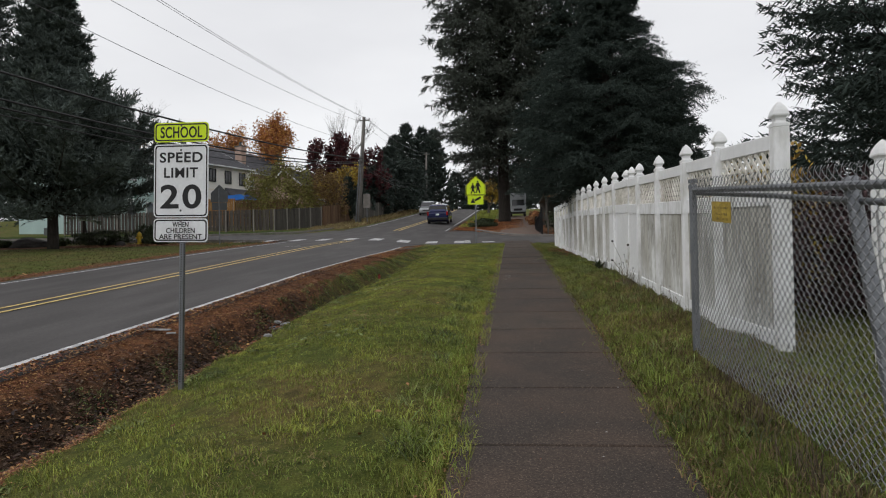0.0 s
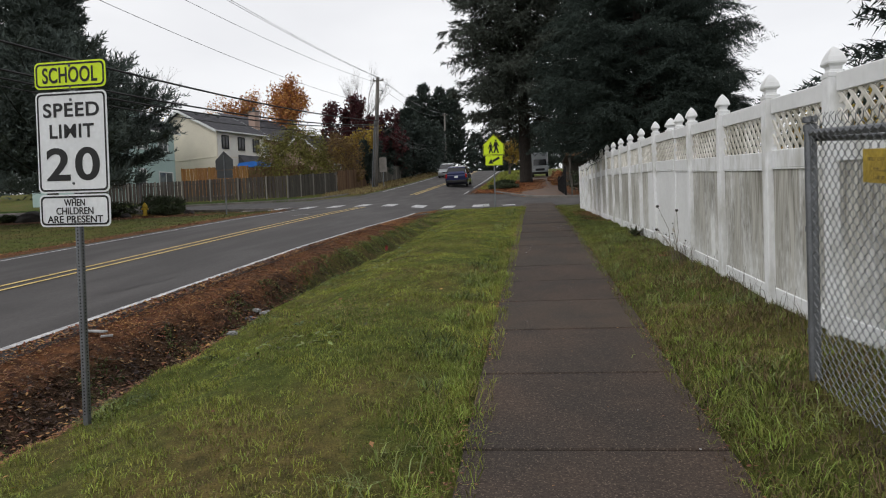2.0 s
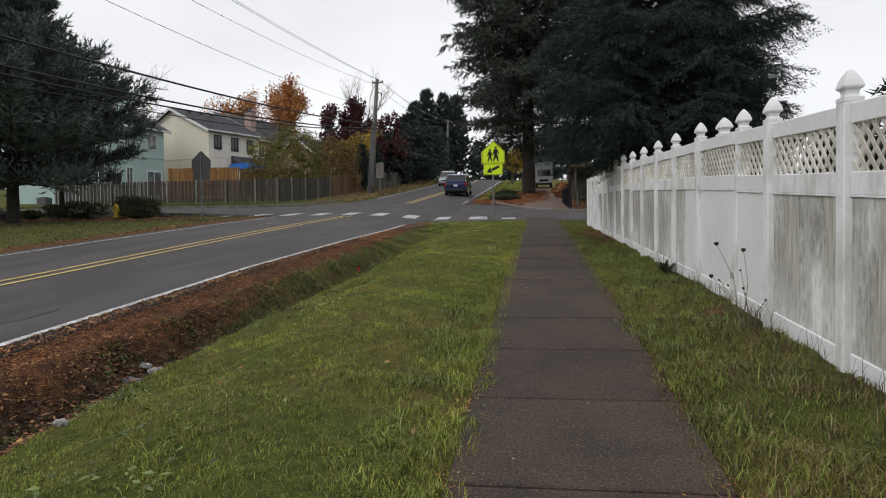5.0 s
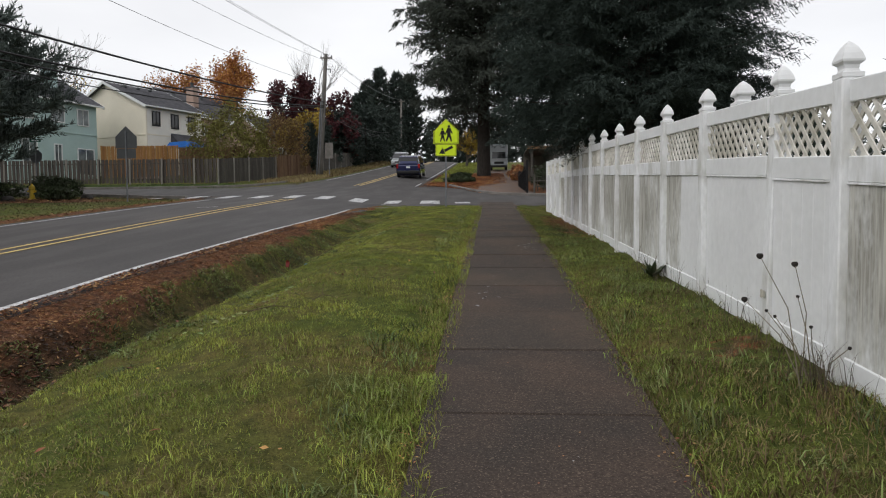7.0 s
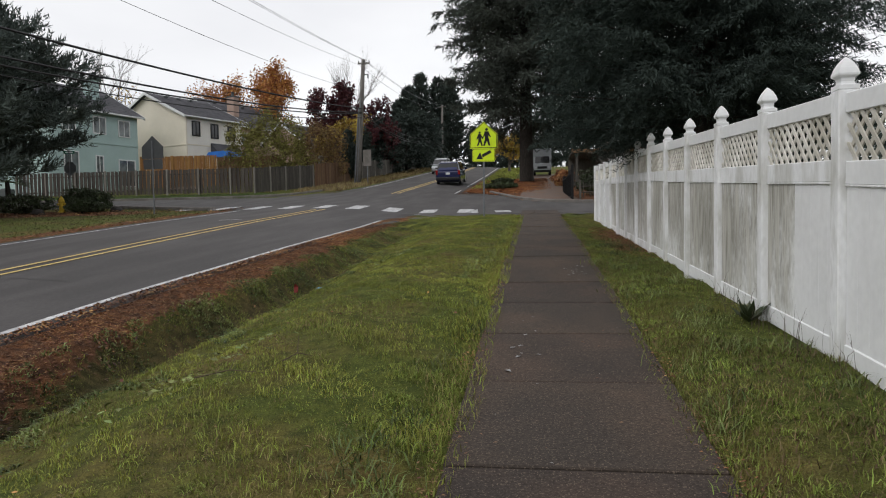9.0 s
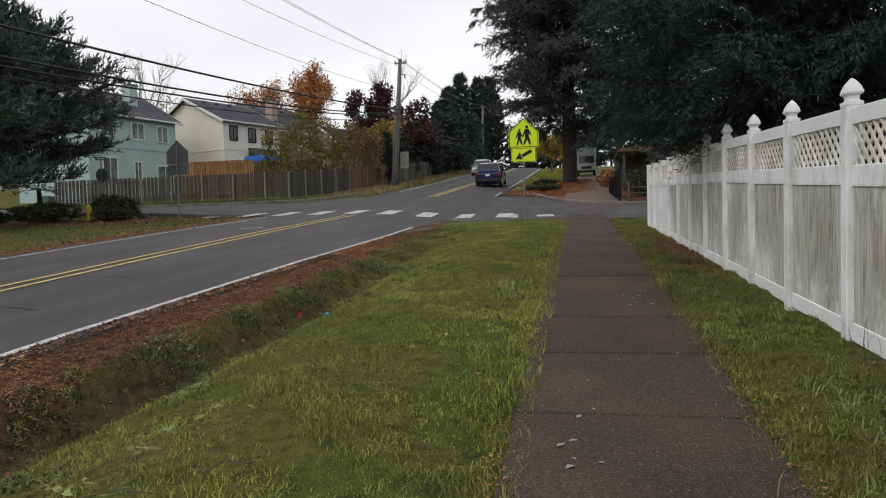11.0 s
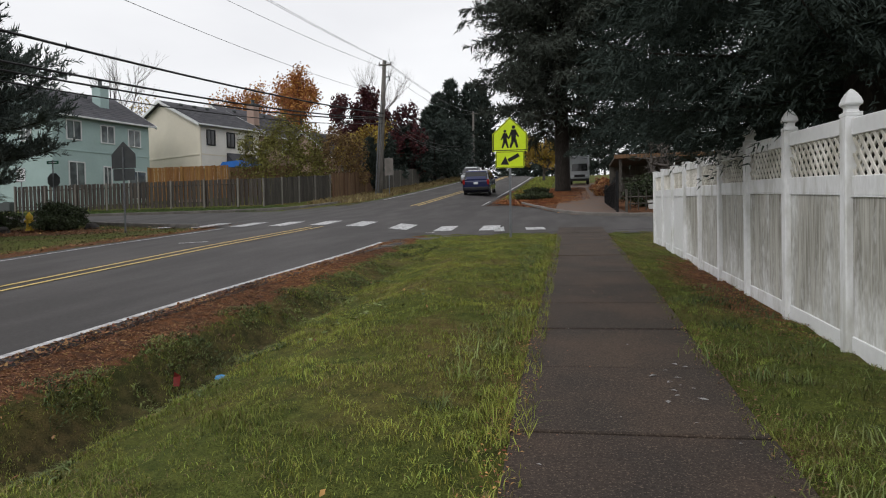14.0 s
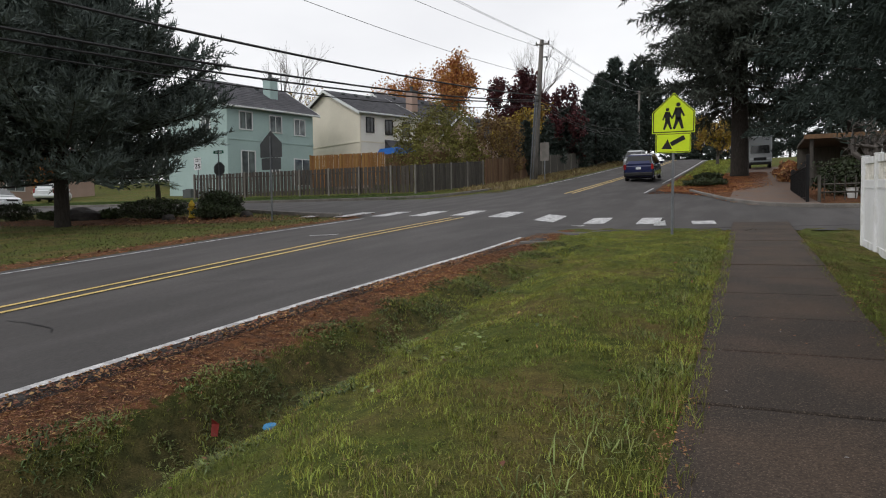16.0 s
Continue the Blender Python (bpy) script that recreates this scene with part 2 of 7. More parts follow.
M_pink = mat("salmon_siding", (0.40, 0.29, 0.24), 0.8, var=0.08, scale=0.6, fine=12, bump=0.1)
M_roof = mat("asphalt_shingles", (0.085, 0.085, 0.095), 0.9, var=0.3, scale=1.5, fine=9, bump=0.4, rand=0.15)
M_trim = mat("white_trim", (0.68, 0.70, 0.70), 0.6, var=0.06, bump=0.05)
M_blue_tarp = mat("blue_tarp", (0.02, 0.16, 0.58), 0.45, var=0.15, scale=2, bump=0.2)
M_stone = mat("dark_boulder", (0.055, 0.05, 0.047), 0.9, var=0.35, scale=3, fine=20, bump=0.8)
M_hydrant = mat("hydrant_yellow", (0.55, 0.38, 0.03), 0.5, var=0.15)
M_red = mat("faded_red_plastic", (0.25, 0.035, 0.03), 0.5, var=0.25)
M_bluelid = mat("blue_plastic", (0.04, 0.25, 0.52), 0.4, var=0.15)
M_paper = mat("dirty_white_litter", (0.36, 0.36, 0.36), 0.7, var=0.35, scale=9, bump=0.3)
M_bright_paper = mat("white_paper", (0.62, 0.63, 0.64), 0.7, var=0.2, scale=9, bump=0.3)
M_rubber = mat("tyre_rubber", (0.012, 0.012, 0.013), 0.85, bump=0.2)
M_alloy = mat("alloy_wheel", (0.45, 0.46, 0.48), 0.3, 0.9, var=0.1, bump=0)
M_silver = mat("silver_car_paint", (0.38, 0.40, 0.42), 0.3, 0.5, var=0.04, bump=0, coat=0.6)
M_navy = mat("navy_car_paint", (0.012, 0.018, 0.075), 0.25, 0.3, var=0.06, bump=0, coat=0.8)
M_carwhite = mat("white_car_paint", (0.70, 0.72, 0.74), 0.3, var=0.04, bump=0, coat=0.5)
M_darkplastic = mat("dark_plastic", (0.02, 0.02, 0.022), 0.6, bump=0.05)
M_taillight = mat("red_lens", (0.30, 0.01, 0.01), 0.2, bump=0, coat=0.5)
M_headlight = mat("clear_lens", (0.55, 0.57, 0.60), 0.15, var=0.1, bump=0, coat=0.6)
M_glass = mat("dark_glass", (0.012, 0.014, 0.016), 0.08, var=0.05, bump=0, spec=0.6)
M_curtain = mat("curtained_pane", (0.17, 0.20, 0.20), 0.12, var=0.3, scale=1.2, bump=0, spec=0.6, col2=(0.07, 0.08, 0.085))
M_iron = mat("black_iron", (0.012, 0.012, 0.013), 0.5, 0.3, bump=0.1)
M_seed = mat("seed_heads", (0.04, 0.034, 0.03), 0.95, var=0.4, scale=60, fine=200, bump=0.5)
M_pale_stem = mat("pale_stems", (0.20, 0.17, 0.12), 0.9, var=0.3, bump=0)
M_dry_stem = mat("dry_stems", (0.11, 0.085, 0.06), 0.9, var=0.3, bump=0, island=0.3)
M_metalbox = mat("grey_metal_box", (0.09, 0.10, 0.10), 0.6, 0.2, var=0.1)
M_gravel = mat("driveway", (0.16, 0.10, 0.07), 0.9, var=0.3, scale=1.2, fine=25, bump=0.5, col2=(0.13, 0.10, 0.085))


# ---- mesh builders ----
class MB:
    """Collects vertices and faces of one mesh."""

    def __init__(self):
        self.v, self.f = [], []

    def add(self, verts, faces):
        o = len(self.v)
        self.v.extend([tuple(p) for p in verts])
        self.f.extend([tuple(i + o for i in q) for q in faces])
        return self

    def box(self, c, s, rz=0.0, bev=0.0, shear=0.0, m=None):
        """A box with chamfered edges; shear lifts z along y."""
        hx, hy, hz = s[0] / 2, s[1] / 2, s[2] / 2
        b = min(bev, hx * 0.9, hy * 0.9, hz * 0.9)
        vs, fs = [], []
        sg = [(-1, -1, -1), (1, -1, -1), (1, 1, -1), (-1, 1, -1), (-1, -1, 1), (1, -1, 1), (1, 1, 1), (-1, 1, 1)]
        if b <= 0:
            vs = [(a * hx, d * hy, e * hz) for a, d, e in sg]
            fs = [(3, 2, 1, 0), (4, 5, 6, 7), (0, 1, 5, 4), (1, 2, 6, 5), (2, 3, 7, 6), (3, 0, 4, 7)]
        else:
            for a, d, e in sg:
                vs += [(a * hx, d * (hy - b), e * (hz - b)), (a * (hx - b), d * hy, e * (hz - b)), (a * (hx - b), d * (hy - b), e * hz)]
            q = lambda k, ids: tuple(3 * i + k for i in ids)
            fs = [q(2, (3, 2, 1, 0)), q(2, (4, 5, 6, 7)), q(1, (0, 1, 5, 4)), q(0, (1, 2, 6, 5)), q(1, (2, 3, 7, 6)), q(0, (3, 0, 4, 7))]
            for i, j, k in ((0, 1, 0), (1, 2, 1), (2, 3, 0), (3, 0, 1), (4, 5, 0), (5, 6, 1), (6, 7, 0), (7, 4, 1), (0, 4, 2), (1, 5, 2), (2, 6, 2), (3, 7, 2)):
                o = [r for r in (0, 1, 2) if r != k]
                o = {0: (1, 2), 1: (0, 2), 2: (0, 1)}[k]
                fs.append((3 * i + o[0], 3 * j + o[0], 3 * j + o[1], 3 * i + o[1]))
            fs += [(3 * i, 3 * i + 1, 3 * i + 2) for i in range(8)]
        ca, sa = math.cos(rz), math.sin(rz)
        out = []
        for x, y, z in vs:
            z += shear * y
            x, y = x * ca - y * sa, x * sa + y * ca
            p = Vector((x + c[0], y + c[1], z + c[2]))
            out.append(m @ p if m else p)
        return self.add(out, fs)

    def tube(self, pts, radii, n=6, cap=True):
        """A tube along points."""
        pts = [Vector(p) for p in pts]
        rings = []
        for i, p in enumerate(pts):
            d = (pts[min(i + 1, len(pts) - 1)] - pts[max(i - 1, 0)]).normalized()
            a = d.cross(Vector((0, 0, 1))) if abs(d.z) < 0.95 else d.cross(Vector((1, 0, 0)))
            a.normalize()
            b = d.cross(a)
            r = radii[i] if isinstance(radii, (list, tuple)) else radii
            rings.append([p + a * (r * math.cos(6.2832 * k / n)) + b * (r * math.sin(6.2832 * k / n)) for k in range(n)])
        fs = []
        for i in range(len(pts) - 1):
            for k in range(n):
                fs.append((i * n + k, i * n + (k + 1) % n, (i + 1) * n + (k + 1) % n, (i + 1) * n + k))
        if cap:
            fs += [tuple(range(n))[::-1], tuple((len(pts) - 1) * n + k for k in range(n))]
        return self.add([p for r in rings for p in r], fs)

    def lathe(self, prof, n=12, at=(0, 0, 0), square=False):
        """A turned profile of (radius, z); square gives four sides."""
        n = 4 if square else n
        vs = []
        for r, z in prof:
            for k in range(n):
                a = 6.2832 * k / n + (0.7854 if square else 0)
                rr = r * (1.41421 if square else 1)
                vs.append((at[0] + rr * math.cos(a), at[1] + rr * math.sin(a), at[2] + z))
        fs = [(i * n + k, i * n + (k + 1) % n, (i + 1) * n + (k + 1) % n, (i + 1) * n + k) for i in range(len(prof) - 1) for k in range(n)]
        fs += [tuple(range(n))[::-1], tuple((len(prof) - 1) * n + k for k in range(n))]
        return self.add(vs, fs)

    def prism(self, poly, y0, y1, bev=0.0):
        """A polygon in x, z pushed from y0 to y1."""
        n = len(poly)
        vs = [(x, y0, z) for x, z in poly] + [(x, y1, z) for x, z in poly]
        fs = [tuple(range(n)), tuple(range(2 * n - 1, n - 1, -1))] + [(i, i + n, (i + 1) % n + n, (i + 1) % n) for i in range(n)]
        return self.add(vs, fs)

    def mesh(self, name, smooth=False):
        me = bpy.data.meshes.new(name)
        me.from_pydata(self.v, [], self.f)
        me.update()
        if smooth:
            me.shade_smooth()
        return me


def part(name, mb, material, parent=None, label="", smooth=False, kind=""):
    """Links a builder, or ready mesh data, as one mesh object under its parent."""
    me = mb.mesh(name, smooth) if isinstance(mb, MB) else mb
    if not me.materials:
        me.materials.append(material)
    ob = new(name, me)
    if parent is not None:
        ob.parent = parent
    return tagged(ob, label, "", "", kind)


def thing(name, m, label, category, group="", kind=""):
    """An Empty at a thing's base."""
    e = new(name)
    e.empty_display_size = 0.2
    e.matrix_world = m if isinstance(m, Matrix) else Matrix.Translation(m)
    return tagged(e, label, category, group, kind)


def bulk(name, verts, faces3, material, smooth=False, attr=None):
    """A large triangle mesh from arrays."""
    me = bpy.data.meshes.new(name)
    verts, faces3 = np.asarray(verts, dtype=np.float32), np.asarray(faces3, dtype=np.int32)
    k = faces3.shape[1]
    me.vertices.add(len(verts))
    me.vertices.foreach_set("co", verts.ravel())
    me.loops.add(faces3.size)
    me.loops.foreach_set("vertex_index", faces3.ravel())
    me.polygons.add(len(faces3))
    me.polygons.foreach_set("loop_start", np.arange(0, faces3.size, k, dtype=np.int32))
    me.polygons.foreach_set("loop_total", np.full(len(faces3), k, dtype=np.int32))
    me.update(calc_edges=True)
    me.validate()
    if smooth:
        me.shade_smooth()
    me.materials.append(material)
    return me


def lettering(name, text, size, at, material, parent, depth=0.002, bold=0.0, spacing=1.0, width=None):
    """Words as a mesh in the x, z plane, facing -y, centred at a point."""
    cu = bpy.data.curves.new(name, "FONT")
    cu.body, cu.size, cu.align_x, cu.align_y, cu.extrude, cu.offset, cu.space_character = text, size, "CENTER", "CENTER", depth, bold, spacing
    tmp = bpy.data.objects.new(name, cu)
    scene.collection.objects.link(tmp)
    bpy.context.view_layer.update()
    me = bpy.data.meshes.new_from_object(tmp.evaluated_get(bpy.context.evaluated_depsgraph_get()))
    bpy.data.objects.remove(tmp)
    co = np.zeros(len(me.vertices) * 3)
    me.vertices.foreach_get("co", co)
    co = co.reshape(-1, 3)
    k = 1.0 if width is None else width / max(1e-6, np.ptp(co[:, 0]))
    mid = (co.max(0) + co.min(0)) / 2
    out = np.stack([(co[:, 0] - mid[0]) * k + at[0], -co[:, 2] + at[1], co[:, 1] - mid[1] + at[2]], 1)
    me.vertices.foreach_set("co", out.ravel())
    me.update()
    me.materials.clear()
    me.materials.append(material)
    ob = new(name, me)
    ob.parent = parent
    return ob


# ---- the lie of the land ----
PATH_Y = [-40, 1.3, 6.67, 11.2, 16.76, 19.2, 25, 33, 37]
PATH_Z = [-3.0, 0.10, 0.53, 0.88, 1.33, 1.50, 1.88, 2.30, 2.55]
ROAD_Y = [-60, 8, 12, 18, 24, 30, 37, 45, 52.5, 61, 72.5, 91, 110, 125, 150, 300]
ROAD_Z = [-4.2, 0.57, 0.87, 1.33, 1.8, 2.25, 2.72, 3.3, 3.92, 4.72, 5.83, 7.7, 9.7, 10.8, 11.3, 11.6]


def path_z(y):
    return np.interp(y, PATH_Y, PATH_Z)


def road_z(x, y):
    s = np.clip((np.asarray(x) + 8.4) / 3.4, 0, 1)
    return np.interp(y, ROAD_Y, ROAD_Z) - np.interp(y, [18, 24, 30, 40], [0, 0.1, 0.23, 0.25]) * s * s


def fence_z(y):
    return np.interp(y, [0, 6.9, 8.2, 14, 20.4, 21.8, 32], [0.34, 0.79, 0.86, 1.25, 1.56, 1.63, 2.10])


def ground_z(x, y):
    """The height of the ground, with the ditch between the road and the path."""
    x, y = np.broadcast_arrays(np.asarray(x, float), np.asarray(y, float))
    far = road_z(x, y)
    p, f, e = path_z(y), fence_z(y), road_z(-5.0 + 0 * y, y)
    d = np.interp(y, [-40, 21, 28, 31.5], [0.52, 0.52, 0.32, 0.05])
    xb = np.interp(y, [10, 14, 19, 30], [-4.0, -4.0, -3.65, -3.6])
    xs = [np.full_like(y, -4.9), np.interp(y, [9, 13, 19], [-4.52, -4.4, -4.15]), xb + 0.08, xb + 0.75, np.full_like(y, -1.8), np.full_like(y, -1.1), np.full_like(y, -0.27),
          np.full_like(y, 1.1), np.full_like(y, 1.5), np.full_like(y, 2.1), np.full_like(y, 9.0)]
    zs = [e - 0.02, e - 0.09 * d / 0.52 - 0.02, p - 1.12 * d, p - 0.62 * d, p - 0.02, p + 0.04, p, p, p + (f - p) * 0.5 + 0.02, f, f + 0.1]
    z = zs[0].copy()
    for i in range(len(xs) - 1):
        t = np.clip((x - xs[i]) / (xs[i + 1] - xs[i]), 0, 1)
        t = t * t * (3 - 2 * t)
        z = np.where(x >= xs[i], zs[i] + (zs[i + 1] - zs[i]) * t, z)
    k = np.clip((y - 31.5) / 3.5, 0, 1)
    verge = z * (1 - k) + far * k
    return np.where(x < -4.9, far, verge)


def fbm(x, y, s, seed=0.0):
    """A cheap smooth wobble from sines."""
    return (np.sin(x * s * 1.3 + seed + 1.7 * np.sin(y * s * 0.9 + seed)) + np.sin(y * s * 1.7 + 2.1 * seed + 1.3 * np.sin(x * s * 1.1 - seed))) * 0.25 + \
        0.25 * np.sin((x * 2.3 + y * 1.9) * s + 3 * seed)


def ground_material():
    """Turf, bare earth and leaf litter, told apart by a mask on the sheet and broken up by noise."""
    m = bpy.data.materials.new("turf_and_litter")
    m.use_nodes = True
    n, l = m.node_tree.nodes, m.node_tree.links
    b = n["Principled BSDF"]
    b.inputs["Roughness"].default_value = 0.95
    b.inputs["Specular IOR Level"].default_value = 0.1
    co = n.new("ShaderNodeTexCoord")
    n1, n2, n3 = (n.new("ShaderNodeTexNoise") for _ in range(3))
    for q, s, d in ((n1, 0.7, 5), (n2, 9, 5), (n3, 75, 4)):
        q.inputs["Scale"].default_value, q.inputs["Detail"].default_value = s, d
        l.new(co.outputs["Object"], q.inputs["Vector"])
    def ramp(src, a, ca, z, cz):
        r = n.new("ShaderNodeValToRGB")
        r.color_ramp.elements[0].position, r.color_ramp.elements[0].color = a, (*ca, 1)
        r.color_ramp.elements[1].position, r.color_ramp.elements[1].color = z, (*cz, 1)
        l.new(src, r.inputs[0])
        return r.outputs[0]
    def mix(kind, f, a, c):
        q = n.new("ShaderNodeMixRGB")
        q.blend_type = kind
        for sock, v in zip(q.inputs, (f, a, c)):
            if isinstance(v, float):
                sock.default_value = v
            else:
                l.new(v, sock)
        return q.outputs[0]
    turf = mix("MULTIPLY", 0.6, ramp(n1.outputs["Fac"], 0.32, (0.140, 0.110, 0.045), 0.55, (0.086, 0.104, 0.027)), ramp(n3.outputs["Fac"], 0.25, (0.25, 0.25, 0.22), 0.68, (1.5, 1.5, 1.4)))
    turf = mix("MULTIPLY", 0.8, turf, ramp(n2.outputs["Fac"], 0.32, (0.55, 0.6, 0.6), 0.62, (1.25, 1.2, 1.1)))
    lit = mix("MULTIPLY", 0.7, ramp(n2.outputs["Fac"], 0.35, (0.085, 0.048, 0.033), 0.65, (0.23, 0.105, 0.05)), ramp(n3.outputs["Fac"], 0.25, (0.4, 0.4, 0.4), 0.7, (1.2, 1.2, 1.2)))
    at = n.new("ShaderNodeAttribute")
    at.attribute_name = "litter"
    su = n.new("ShaderNodeMath")
    su.operation = "ADD"
    mr = n.new("ShaderNodeMapRange")
    mr.inputs[3].default_value, mr.inputs[4].default_value = -0.45, 0.45
    l.new(n2.outputs["Fac"], mr.inputs[0])
    l.new(at.outputs["Fac"], su.inputs[0])
    l.new(mr.outputs[0], su.inputs[1])
    st = n.new("ShaderNodeMapRange")
    st.inputs[1].default_value, st.inputs[2].default_value = 0.42, 0.58
    l.new(su.outputs[0], st.inputs[0])
    earth = mix("MULTIPLY", 0.8, ramp(n2.outputs["Fac"], 0.38, (0.038, 0.027, 0.019), 0.66, (0.105, 0.066, 0.042)), ramp(n3.outputs["Fac"], 0.3, (0.4, 0.4, 0.4), 0.7, (1.3, 1.3, 1.3)))
    ab = n.new("ShaderNodeAttribute")
    ab.attribute_name = "bank"
    l.new(mix("MIX", ab.outputs["Fac"], mix("MIX", st.outputs[0], turf, lit), earth), b.inputs["Base Color"])
    bp = n.new("ShaderNodeBump")
    bp.inputs["Strength"].default_value, bp.inputs["Distance"].default_value = 0.9, 0.04
    l.new(n3.outputs["Fac"], bp.inputs["Height"])
    l.new(bp.outputs[0], b.inputs["Normal"])
    return m


def bank_mask(x, y):
    """The steep wet side of the ditch, where the earth shows dark between rotting leaves."""
    xb = np.interp(y, [10, 14, 19, 30], [-4.0, -4.0, -3.65, -3.6])
    up = np.clip((x - np.interp(y, [8, 13, 19], [-4.46, -4.34, -4.1]) + 0.22 * fbm(x, y, 1.9, 6.0)) / 0.25, 0, 1)
    down = np.clip((xb + 0.55 - x + 0.2 * fbm(x, y, 2.6, 2.0)) / 0.4, 0, 1)
    return up * down * np.interp(y, [-2, 10, 16, 22, 28, 33], [1.0, 0.95, 0.65, 0.6, 0.4, 0.0]) * (y > -30)


def lumps(x, y):
    """Uneven turf, and clods on the ditch bank."""
    inside = (x > -4.6) & (x < 8) & (y > -2) & (y < 36) & ~((x > -0.35) & (x < 1.2))
    return np.where(inside, 0.05 * fbm(x, y, 2.1, 0.4) + 0.028 * fbm(x, y, 7.0, 2.0), 0) + bank_mask(x, y) * (0.05 * fbm(x, y, 5.0, 3.0) + 0.03 * fbm(x, y, 13.0, 1.0))


def litter_mask(x, y):
    """Where dead leaves cover the turf: the road shoulders, the ditch bank and the strip under the firs."""
    xb = np.interp(y, [10, 14, 19, 30], [-4.0, -4.0, -3.65, -3.6])
    near = np.clip((xb + np.interp(y, [4, 12, 18, 26], [0.8, 0.25, -0.4, -0.5]) - x) / 0.5 + 0.5, 0, 1) * (x > -5.5) * (y < 35)
    farside = np.clip(1 - np.abs(x + 12.9) / 1.0, 0, 1) * (y < 40)
    bed = np.clip(1.5 - np.hypot((x + 25) / 9, (y - 37.5) / 2.6), 0, 1)
    tri = ((x > -4.9) & (x < 6) & (y > 46) & (y < 75)) * 0.85
    strip = np.clip(1.2 - np.hypot((x - 2.0) / 0.7, (y - 24.5) / 4.5), 0, 1) * 0.9
    bare = np.clip(1.25 - np.hypot((x - 1.8) / 0.42, (y - 12.9) / 0.5) + 0.5 * fbm(x, y, 7.0, 1.0), 0, 1) * 0.55
    return np.maximum.reduce([near, farside * 0.8, bed, tri, strip, bare])


def axis(*runs):
    out = []
    for a, z, s in runs:
        out += list(np.arange(a, z, s))
    return np.array(out)


gx = axis((-2500, -300, 300), (-300, -80, 30), (-80, -14, 2.5), (-14, -5.2, 0.5), (-5.2, 3.0, 0.12), (3.0, 12, 0.75), (12, 80, 5), (80, 300, 30), (300, 2600, 300))
gy = axis((-2500, -300, 300), (-300, -20, 25), (-20, 0, 1.5), (0, 36, 0.16), (36, 130, 1.5), (130, 320, 10), (320, 3000, 300))
GX, GY = np.meshgrid(gx, gy)
GZ = ground_z(GX, GY)
GZ = GZ + lumps(GX, GY)
asph = (GX > -12.6) & (GX < -4.75)
street = ((GY > 35.4) & (GY < 53) & (GX > -80)) | ((GX > -0.5) & (GX < 1.3) & (GY < 36.5) & (GY > -30))
GZ = GZ - np.where(asph | street, 0.04, 0)
nxg, nyg = len(gx), len(gy)
idx = np.arange(nxg * nyg).reshape(nyg, nxg)
quads = np.stack([idx[:-1, :-1], idx[:-1, 1:], idx[1:, 1:], idx[1:, :-1]], -1).reshape(-1, 4)
me = bulk("ground", np.stack([GX, GY, GZ], -1).reshape(-1, 3), quads, ground_material(), smooth=True)
la = me.attributes.new("litter", "FLOAT", "POINT")
la.data.foreach_set("value", litter_mask(GX, GY).astype(np.float32).ravel())
lb = me.attributes.new("bank", "FLOAT", "POINT")
lb.data.foreach_set("value", bank_mask(GX, GY).astype(np.float32).ravel())
tagged(new("ground", me), "grass verge with a ditch and brown leaf litter beside the road", "ground", kind="structure")


def strip(name, outline, step, lift, material, label, zfun=road_z):
    """A surface sheet that follows the land: outline gives the x range for each y."""
    ys = outline[0]
    cols = outline[3] if len(outline) > 3 else 36
    vs, fs = [], []
    for y, a, z in zip(*outline[:3]):
        for k in range(cols + 1):
            x = a + (z - a) * k / cols
            vs.append((x, y, float(zfun(x, y)) + lift))
    w = cols + 1
    for j in range(len(ys) - 1):
        for k in range(cols):
            fs.append((j * w + k, j * w + k + 1, (j + 1) * w + k + 1, (j + 1) * w + k))
    o = len(vs)
    for j, y in enumerate(ys):
        for i, dx in ((j * w, -0.06), (j * w + cols, 0.06)):
            x, y0, z0 = vs[i]
            vs.append((x + dx, y0, z0 - 0.16))
    for j in range(len(ys) - 1):
        fs.append((j * w, (j + 1) * w, o + 2 * j + 2, o + 2 * j))
        fs.append((j * w + cols, o + 2 * j + 1, o + 2 * j + 3, (j + 1) * w + cols))
    mb = MB().add(vs, fs)
    return part(name, mb, material, None, label, smooth=True)


ry = np.concatenate([np.arange(-40, 60, 0.5), np.arange(60, 130, 1.0), np.arange(130, 320, 10.0)])
left_edge = np.interp(ry, [-40, 38.0, 39.2, 51, 52.5, 60, 300], [-12.35, -12.35, -14.0, -15.5, -14.6, -12.9, -12.9])
right_edge = np.interp(ry, [-40, 30, 33, 35.2, 36.5, 43.0, 44.2, 47.2, 51.5, 54, 56.5, 300], [-4.84, -4.84, -4.3, -3.0, 3.0, 3.0, 1.2, -0.4, -1.6, -2.3, -4.6, -4.6])
road = strip("road", (ry, left_edge, right_edge), 1, 0.0, M_asphalt, "dark grey asphalt two-lane road climbing a hill")
tagged(road, "", "road", kind="structure")
sy = np.arange(35.0, 43.2, 0.6)
street_r = strip("side_street_right", (sy, np.full_like(sy, -3.2), np.full_like(sy, 60.0), 30), 1, -0.005, M_asphalt, "asphalt side street meeting the road")
tagged(street_r, "", "road", kind="structure")
sy2 = np.arange(38.6, 50.6, 0.4)
street_l = strip("side_street_left", (sy2, np.interp(sy2, [38.4, 39.6, 42.6, 43.6, 44.0], [-13.5, -16.0, -22.0, -40.0, -95.0]), np.full_like(sy2, -11.0), 30), 1, -0.006,
                 M_asphalt, "asphalt side street opposite, running past the houses")
tagged(street_l, "", "road", kind="structure")


